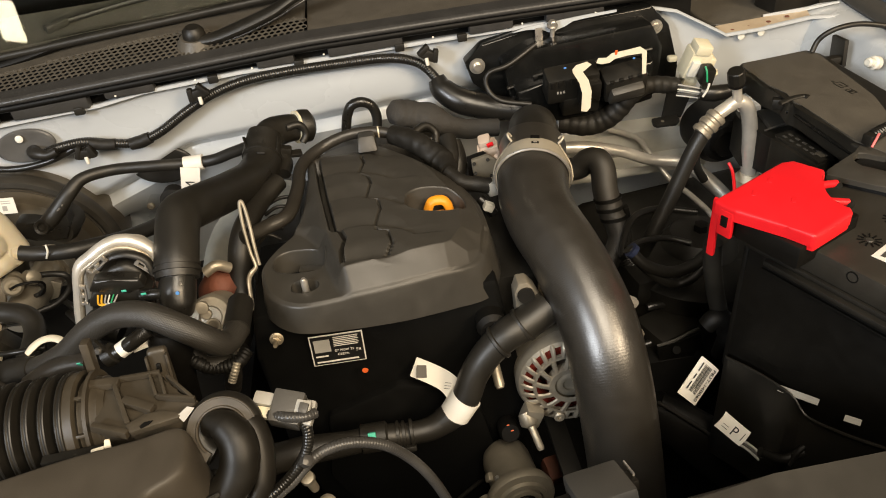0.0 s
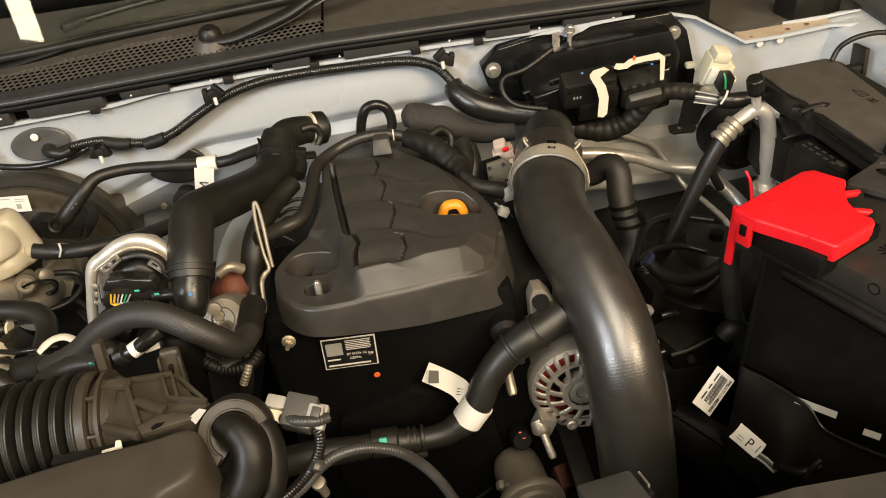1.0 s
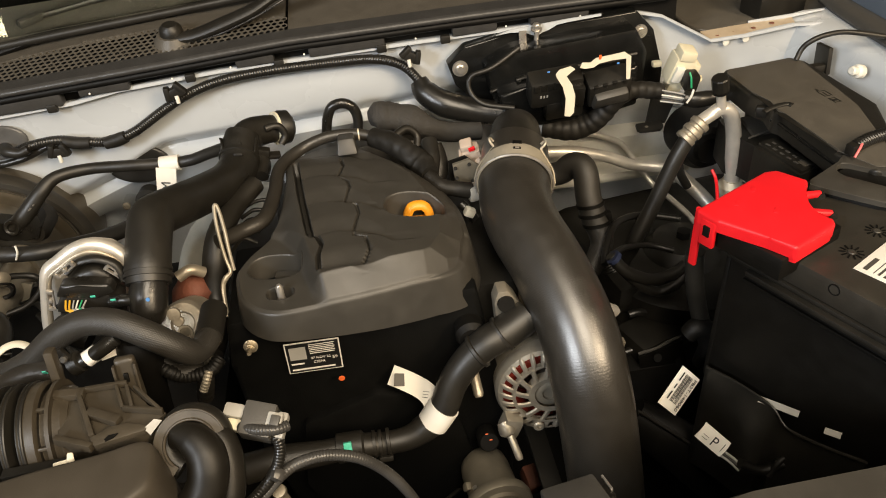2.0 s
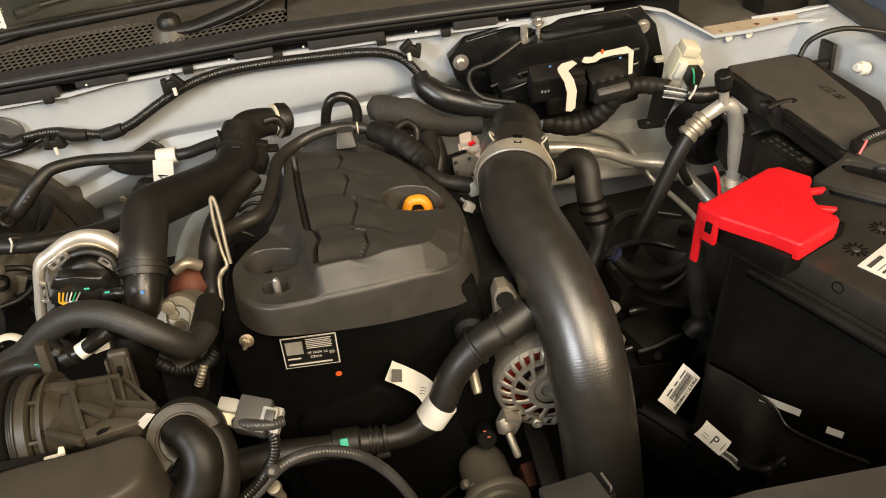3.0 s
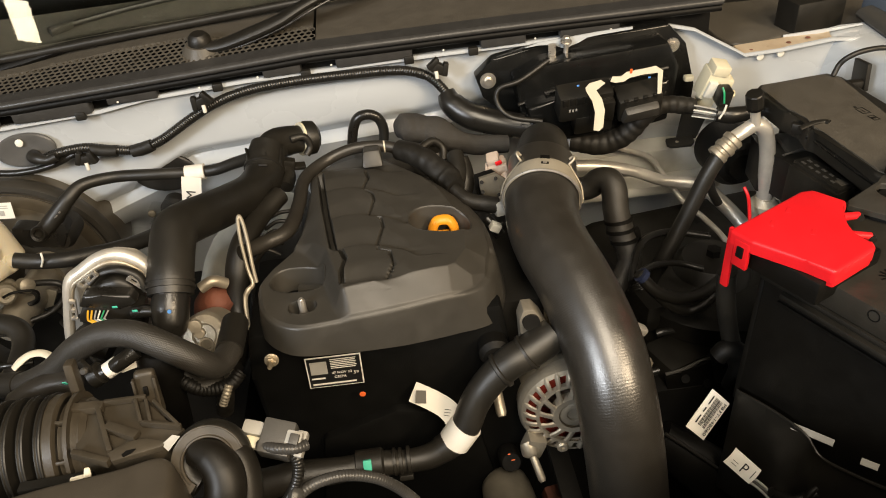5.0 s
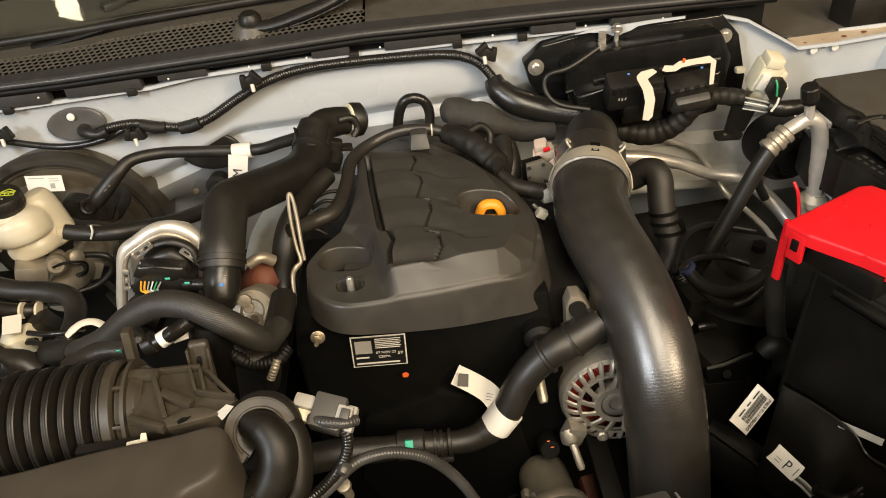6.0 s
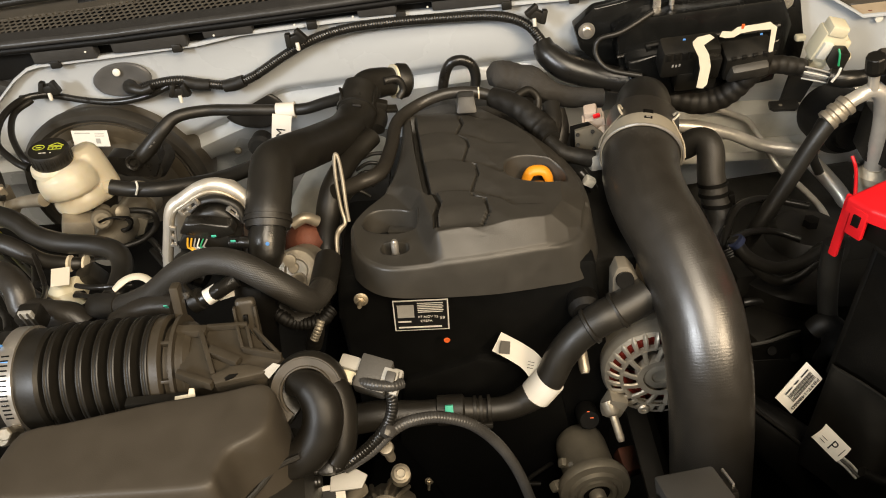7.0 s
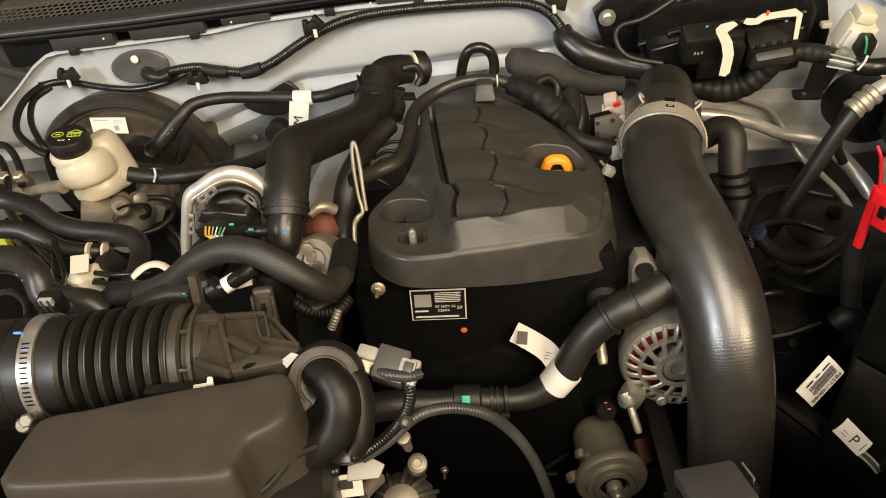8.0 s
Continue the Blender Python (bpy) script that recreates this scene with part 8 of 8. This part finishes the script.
part("front_end", box((0.008, 0.020, 0.012), gm @ pose(0.017, 0, -0.003), 0.002), MID_PL, plug2)
grey = thing("grey_loom", (-0.093, 0.391, 0.984), "silver grey taped wiring loom with a loop", "wiring loom")
part("branch", tube([(-0.115, 0.407, 1.025), (-0.102, 0.400, 1.027), (-0.089, 0.399, 1.025), (-0.080, 0.404, 1.022)], 0.0040, 14, 8, ripple=(0.0024, 0.00025)), GREY_LOOM, grey)
part("riser", tube([(-0.094, 0.404, 1.019), (-0.089, 0.400, 1.010), (-0.091, 0.394, 0.998), (-0.099, 0.388, 0.986), (-0.115, 0.381, 0.973), (-0.133, 0.374, 0.966), (-0.150, 0.373, 0.965), (-0.167, 0.370, 0.967), (-0.171, 0.367, 0.966), (-0.165, 0.363, 0.963), (-0.145, 0.365, 0.963)], 0.0042, 14, 8, ripple=(0.0026, 0.0003)), LOOM, grey)
part("main_run", tube([(-0.129, 0.375, 0.963), (-0.109, 0.383, 0.971), (-0.091, 0.393, 0.982), (-0.076, 0.399, 0.985), (-0.055, 0.404, 0.981), (-0.032, 0.407, 0.967), (-0.012, 0.410, 0.938), (0.004, 0.409, 0.903), (0.017, 0.408, 0.854), (0.025, 0.407, 0.804)], 0.0044, 16, 10, ripple=(0.0024, 0.00022)), GREY_LOOM, grey)
part("knot", box((0.010, 0.010, 0.014), pose(*(-0.095, 0.388, 0.988), 30, 40, 0), 0.004), GREY_LOOM, grey)
part("loop_tie", box((0.012, 0.012, 0.014), pose(*(-0.140, 0.370, 0.973), 30, 0, 0), 0.003), LOOM, grey)
standoff = thing("loom_stud", (-0.101, 0.399, 0.946), "zinc plated stud holding the grey loom", "stud")
part("head", lathe([(0.0050, 0), (0.0062, 0.003), (0.0055, 0.008), (0, 0.009)], (-0.099, 0.398, 0.953), (0, -0.4, 0.9), 18), CAST, standoff)
part("shank", lathe([(0.004, -0.03), (0.004, 0)], (-0.099, 0.398, 0.953), (0, -0.4, 0.9), 12), ALU, standoff)
bk = thing("loom_bracket_plate", (-0.142, 0.373, 0.949), "thin zinc loom bracket plate", "bracket")
part("plate", prism([(-0.012, -0.005), (0.012, -0.007), (0.018, 0.002), (0.010, 0.008), (-0.010, 0.006)], 0, 0.004, pose(*(-0.130, 0.371, 0.951), 30, 0, 10), 0.0012), MID_PL, bk)
therm = thing("thermostat_housing", (-0.117, 0.418, 0.860), "cast aluminium thermostat housing with bolts", "housing")
part("casting", lathe([(0.0, 0.016), (0.016, 0.016), (0.019, 0.012), (0.0235, 0.002), (0.0335, -0.045)], (-0.1167, 0.43, 0.8109), (0.05, -0.50, 0.86), 11), CAST, therm, crisp=12)
for k in range(11):
    a = 2 * math.pi * (k + 0.5) / 11
    m = Matrix.Translation((-0.1167, 0.43, 0.8109)) @ Vector((0.05, -0.50, 0.86)).to_track_quat("Z", "Y").to_matrix().to_4x4()
    part("rib", tube([m @ Vector((r * math.cos(a), r * math.sin(a), z)) for r, z in ((0.016, 0.015), (0.0225, 0.005), (0.0345, -0.042))], [0.0018, 0.0022, 0.0026], 8, 4), CAST, therm)
part("cap_plate", lathe([(0.0, 0.0205), (0.012, 0.0205), (0.0175, 0.0185), (0.0175, 0.0155), (0, 0.0155)], (-0.1167, 0.43, 0.8109), (0.05, -0.50, 0.86), 24), CAST, therm)
part("lug", lathe([(0.0095, -0.030), (0.0085, 0.000), (0.0062, 0.001), (0.0062, 0.005), (0.0040, 0.0055), (0.0036, 0.002), (0, 0.002)], (-0.0957, 0.425, 0.8823), (0.1, -0.5, 0.85), 18), CAST, therm)
part("neck", tube([(-0.1299, 0.42, 0.8707), (-0.1371, 0.41, 0.8752), (-0.1434, 0.4, 0.8766)], [0.0060, 0.0070, 0.0075], 14, 6), CAST, therm)
low, lmx, lw, lh = paper_tag((-0.183, 0.375, 0.907), (-0.135, 0.379, 0.908), (-0.178, 0.386, 0.921), "white paper tag with print below the loom", 0.001)
part("code_patch", bars([(lw * 0.62, lh * 0.38, lw * 0.22, lh * 0.42)], lmx @ pose(0, 0, 0.0022)), INK, low)
print_bars("line_bar", [(lw * 0.1, lh * 0.4, lw * 0.4, lh * 0.08), (lw * 0.1, lh * 0.6, lw * 0.4, lh * 0.08)], lmx @ pose(0, 0, 0.0022), INK, low)

# ---- coolant hose across the engine front ----
cool = thing("coolant_hose", (0.045, 0.530, 0.919), "black rubber coolant hose with a white paper band", "hose")
part("upper", tube([(0.142, 0.560, 0.953), (0.118, 0.552, 0.944), (0.096, 0.545, 0.938), (0.075, 0.540, 0.922), (0.059, 0.535, 0.901), (0.049, 0.530, 0.879), (0.038, 0.528, 0.861), (0.021, 0.525, 0.850)], [0.0175, 0.0175, 0.0165, 0.0155, 0.0150, 0.0150, 0.0150, 0.0140], 24, 8), RUBBER, cool)
part("lower", tube([(0.029, 0.526, 0.853), (0.007, 0.522, 0.846), (-0.016, 0.520, 0.846), (-0.033, 0.518, 0.850), (-0.055, 0.516, 0.854), (-0.078, 0.514, 0.854), (-0.122, 0.512, 0.856), (-0.156, 0.510, 0.853)], [0.0138, 0.0125, 0.0115, 0.0125, 0.0120, 0.0125, 0.0150, 0.0155], 22, 8), RUBBER, cool)
for q, r_ in (((0.114, 0.551, 0.943), 0.0190), ((0.087, 0.543, 0.932), 0.0184)):
    part("ridge", lathe([(r_ - 0.002, -0.0025), (r_, -0.0015), (r_, 0.0015), (r_ - 0.002, 0.0025)], q, (0.85, 0.1, 0.55), 28), RUBBER, cool)
for q in ((-0.013, 0.520, 0.848), (-0.021, 0.520, 0.847), (-0.027, 0.519, 0.849)):
    part("ridge", lathe([(0.0115, -0.002), (0.0138, -0.0015), (0.0138, 0.0015), (0.0115, 0.002)], q, (1, 0, 0), 24), RUBBER, cool)
qc = thing("quick_coupling", (-0.050, 0.516, 0.853), "black plastic hose coupling with a green lock", "coupling")
part("sleeve", lathe([(0.0125, -0.014), (0.0150, -0.013), (0.0150, 0.012), (0.0125, 0.014)], (-0.051, 0.516, 0.854), (1, 0, 0), 28), PLASTIC, qc)
part("lock", box((0.008, 0.004, 0.011), pose(*(-0.052, 0.500, 0.872), -30), 0.001), GREEN, qc)
part("buckle", box((0.014, 0.008, 0.006), pose(*(-0.017, 0.508, 0.838), -20), 0.0015), PLASTIC, qc)
bandc = thing("paper_band", (0.038, 0.530, 0.865), "white paper band wrapped round the hose", "tag")
part("band", lathe([(0.0155, -0.013), (0.0164, -0.013), (0.0164, 0.011), (0.0155, 0.011)], (0.042, 0.529, 0.867), (Vector((0.049, 0.530, 0.879)) - Vector((0.031, 0.527, 0.854))), 32), PAPER, bandc)
flag = [(-0.001, 0.566, 0.8945), (0.010, 0.561, 0.8905), (0.0205, 0.556, 0.886), (0.030, 0.550, 0.8815), (0.0365, 0.543, 0.876), (0.040, 0.535, 0.870)]
fbm = bmesh.new()
fl, _ = line(flag, 6)
rowsf = []
for i, v in enumerate(fl):
    way = (fl[min(i + 1, len(fl) - 1)] - fl[max(i - 1, 0)]).normalized()
    wide = way.cross(Vector((0.1, -0.85, 0.5))).normalized() * -0.0105
    rowsf.append([fbm.verts.new(v + wide), fbm.verts.new(v - wide), fbm.verts.new(v - wide + Vector((0, 0.0008, 0))), fbm.verts.new(v + wide + Vector((0, 0.0008, 0)))])
for a, b in zip(rowsf, rowsf[1:]):
    for k in range(4):
        fbm.faces.new((a[k], a[(k + 1) % 4], b[(k + 1) % 4], b[k]))
part("flag", fbm, PAPER, bandc)
fm = pose(*(0.0085, 0.5600, 0.8915), 55, 22, 10)
part("code_patch", bars([(-0.0075, -0.0065, 0.014, 0.013)], fm), GREY_PL, bandc, "dark square print patch")
print_bars("line_bar", [(-0.004, -0.005, 0.008, 0.0005), (-0.004, -0.002, 0.008, 0.0005), (-0.004, 0.001, 0.008, 0.0005)], pose(*(0.032, 0.5465, 0.881), 55, 30, 10), INK, bandc)

# ---- alternator ----
ac0 = Vector((0.163, 0.552, 0.852))
alt = thing("alternator", ac0, "cast aluminium alternator with slotted end and red windings", "alternator")
back = Vector((0, 1, 0))
part("housing", lathe([(0.030, 0.035), (0.052, 0.035), (0.052, 0.014), (0.0555, 0.02), (0.057, 0.06), (0.055, 0.11), (0, 0.11)], ac0, back, 48), CAST, alt)
part("winding", lathe([(0.034, 0.004), (0.0500, 0.006), (0.0500, 0.03), (0.034, 0.03), (0.034, 0.004)], ac0, back, 48, caps=False), COPPER, alt, "dark red copper winding")
axis = Vector((-0.10, -1.0, 0.10)).normalized()
across = axis.cross(Vector((0, 0, 1))).normalized()
above = across.cross(axis)


def on_face(r, degrees, run):
    """A place on the alternator's end: a radius, degrees from the right, and a run towards the front."""
    a = radians(degrees)
    return ac0 + (across * math.cos(a) + above * math.sin(a)) * r + axis * run


part("hub_ring", lathe([(0.0165, 0.010), (0.0225, 0.0105), (0.0240, 0.007), (0.0240, 0.000), (0.0165, 0.000)], ac0, axis, 40, caps=False), ALU, alt)
part("hub_plate", lathe([(0.0170, 0.006), (0.012, 0.0085), (0.008, 0.0085), (0.007, 0.004), (0, 0.004)], ac0, axis, 32), CAST, alt)
part("mid_ring", lathe([(0.0365, 0.0088), (0.0400, 0.0085), (0.0405, 0.004), (0.0365, 0.004)], ac0, axis, 48, caps=False), ALU, alt)
part("rim_ring", lathe([(0.0500, 0.004), (0.0545, 0.002), (0.0575, -0.004), (0.0575, -0.016), (0.0530, -0.016), (0.0500, -0.002)], ac0, axis, 56, caps=False), ALU, alt)
for k in range(26):
    a = 360 / 26 * k
    part("fin", tube([on_face(0.0385, a - 4, 0.0070), on_face(0.0450, a - 1.5, 0.0060), on_face(0.0515, a, 0.0020), on_face(0.0555, a, -0.006)], [0.0019, 0.0020, 0.0022, 0.0022], 8, 4, flat=1.5), ALU, alt)
for k in range(13):
    a = 360 / 13 * k + 6
    part("spoke", tube([on_face(0.0225, a - 10, 0.0075), on_face(0.0300, a - 4, 0.0080), on_face(0.0375, a, 0.0070)], [0.0026, 0.0021, 0.0024], 8, 4, flat=1.4), ALU, alt)
for a in (128, 205, 285):
    part("boss", lathe([(0.0062, -0.004), (0.0062, 0.007), (0.0046, 0.0085), (0.0025, 0.0085), (0.0020, 0.006), (0, 0.006)], on_face(0.0465, a, 0.002), axis, 18), ALU, alt)
part("top_lug", cut_plate([(0.112, 0.585, 0.935), (0.110, 0.585, 0.969), (0.114, 0.585, 0.982), (0.124, 0.585, 0.982), (0.132, 0.585, 0.971), (0.145, 0.585, 0.940), (0.137, 0.585, 0.941), (0.131, 0.585, 0.954), (0.125, 0.585, 0.961), (0.119, 0.585, 0.959), (0.119, 0.585, 0.936)], 0.018, 0.002), ALU, alt)
part("lug_hole", lathe([(0.0085, -0.002), (0.0085, 0.002), (0, 0.002)], (0.121, 0.564, 0.969), (0, -1, 0.3), 20), DEEP, alt)
part("side_lug", box((0.022, 0.020, 0.028), pose(*(0.119, 0.545, 0.814), 0, 20, 0), 0.006), ALU, alt)
st = Vector((0.114, 0.540, 0.816))
part("stud_nut", lathe([(0.009, -0.006), (0.0085, 0.006), (0.0065, 0.009), (0.004, 0.009)], st, (0.18, -0.6, -0.5), 18), ALU, alt)
part("stud", lathe([(0.0042, 0.010), (0.0042, 0.034), (0.003, 0.037), (0, 0.037)], st, (0.18, -0.6, -0.5), 14), ALU, alt)
tagged(part("side_casting", box((0.006, 0.01, 0.034), pose(*(0.257, 0.600, 0.843), 0, 14, 0), 0.002), CAST), "cast aluminium bracket edge behind the hose", "bracket")
tagged(part("side_flange", box((0.022, 0.012, 0.010), pose(*(0.251, 0.620, 0.890), 0, 32, 0), 0.003), PIPE), "cast aluminium bracket edge behind the hose", "bracket")
tagged(part("stud_pin", lathe([(0.0055, -0.01), (0.0055, 0.016), (0.004, 0.020), (0, 0.020)], (0.086, 0.565, 0.871), (0.05, -0.75, -0.5), 18), ALU), "plain steel stud beside the alternator", "stud")
tagged(part("idler", lathe([(0.014, 0.02), (0.016, 0.0), (0.012, -0.006), (0, -0.007)], (0.084, 0.560, 0.939), (0, 1, 0), 22), DEEP), "black round plug beside the timing cover", "plug")
belt = thing("drive_belt", (0.14, 0.56, 0.75), "black rubber drive belt beside the alternator", "belt")
part("run", box((0.022, 0.006, 0.30), between((0.161, 0.545, 0.878), (0.148, 0.545, 0.635)) @ pose(0, 0, 0, 0, 90, 90), 0.001), RUBBER, belt)

# ---- pump and relay box at the bottom ----
pm0 = Vector((0.089, 0.554, 0.735))
pmd = (Vector((0.096, 0.482, 0.741)) - pm0).normalized()
pump = thing("electric_pump", pm0, "cast aluminium electric pump body with a bolt", "pump")
part("body", lathe([(0.0, -0.014), (0.020, -0.013), (0.0262, -0.006), (0.0280, 0.004), (0.0285, 0.046), (0.030, 0.050), (0.0370, 0.051), (0.0385, 0.055), (0.0385, 0.060), (0.0370, 0.063), (0.0290, 0.064), (0.0275, 0.068), (0.0230, 0.069), (0.0215, 0.066), (0.0205, 0.070), (0.0160, 0.071), (0.0140, 0.066), (0, 0.066)], pm0, pmd, 56), CAST, pump)
part("bolt", lathe([(0.0085, 0.064), (0.0090, 0.074), (0.0075, 0.077), (0.0062, 0.077), (0.0062, 0.084), (0.0045, 0.086), (0, 0.086)], pm0, pmd, 18), ALU, pump)
part("gasket", lathe([(0.0090, 0.0665), (0.0140, 0.0665), (0.0140, 0.0675), (0.0090, 0.0675)], pm0, pmd, 32), DEEP, pump)
part("ear", box((0.020, 0.012, 0.011), pose(*(0.058, 0.502, 0.737), 20, 25, 30), 0.004), CAST, pump)
part("tab", box((0.012, 0.010, 0.010), pose(*(0.066, 0.522, 0.748), 20, 25, 10), 0.003), CAST, pump)
part("screw", lathe([(0.0034, 0), (0.0034, 0.004), (0.002, 0.005), (0, 0.005)], (0.072, 0.515, 0.756), pmd, 14), STEEL, pump)
tagged(part("orange_block", box((0.036, 0.03, 0.030), pose(*(0.157, 0.570, 0.678), 20, 0, 10), 0.004), RUST), "dull orange brown bracket behind the pump", "bracket")
for q, s in (((0.092, 0.542, 0.807), 0.003), ((0.096, 0.540, 0.799), 0.0035)):
    tagged(part("paint_dot", box((s, 0.001, s * 0.8), pose(*q, 30), 0.0003), ORANGE), "orange paint mark on the plug", "paint mark")
relay = thing("relay_box", (0.129, 0.364, 0.934), "grey plastic relay box with steel clips", "relay box")
rm = frame_of((0.104, 0.368, 0.942), (0.149, 0.373, 0.945), (0.103, 0.329, 0.957))
part("body", box((0.046, 0.046, 0.040), rm @ pose(0.023, 0.022, 0.020), 0.003), GREY_PL, relay)
part("clip", box((0.008, 0.018, 0.010), rm @ pose(0.049, 0.020, 0.010), 0.0015), PLASTIC, relay)
part("clip", box((0.012, 0.022, 0.006), rm @ pose(-0.006, 0.022, 0.012), 0.0015), PLASTIC, relay)
part("clip_edge", box((0.002, 0.020, 0.003), rm @ pose(0.052, 0.012, 0.004), 0.0005), STEEL, relay)
hose("bottom_wire", [(0.043, 0.536, 0.691), (0.027, 0.538, 0.695), (0.064, 0.570, 0.685)], 0.0025, LOOM, "thin black wire beside the pump", "wire")
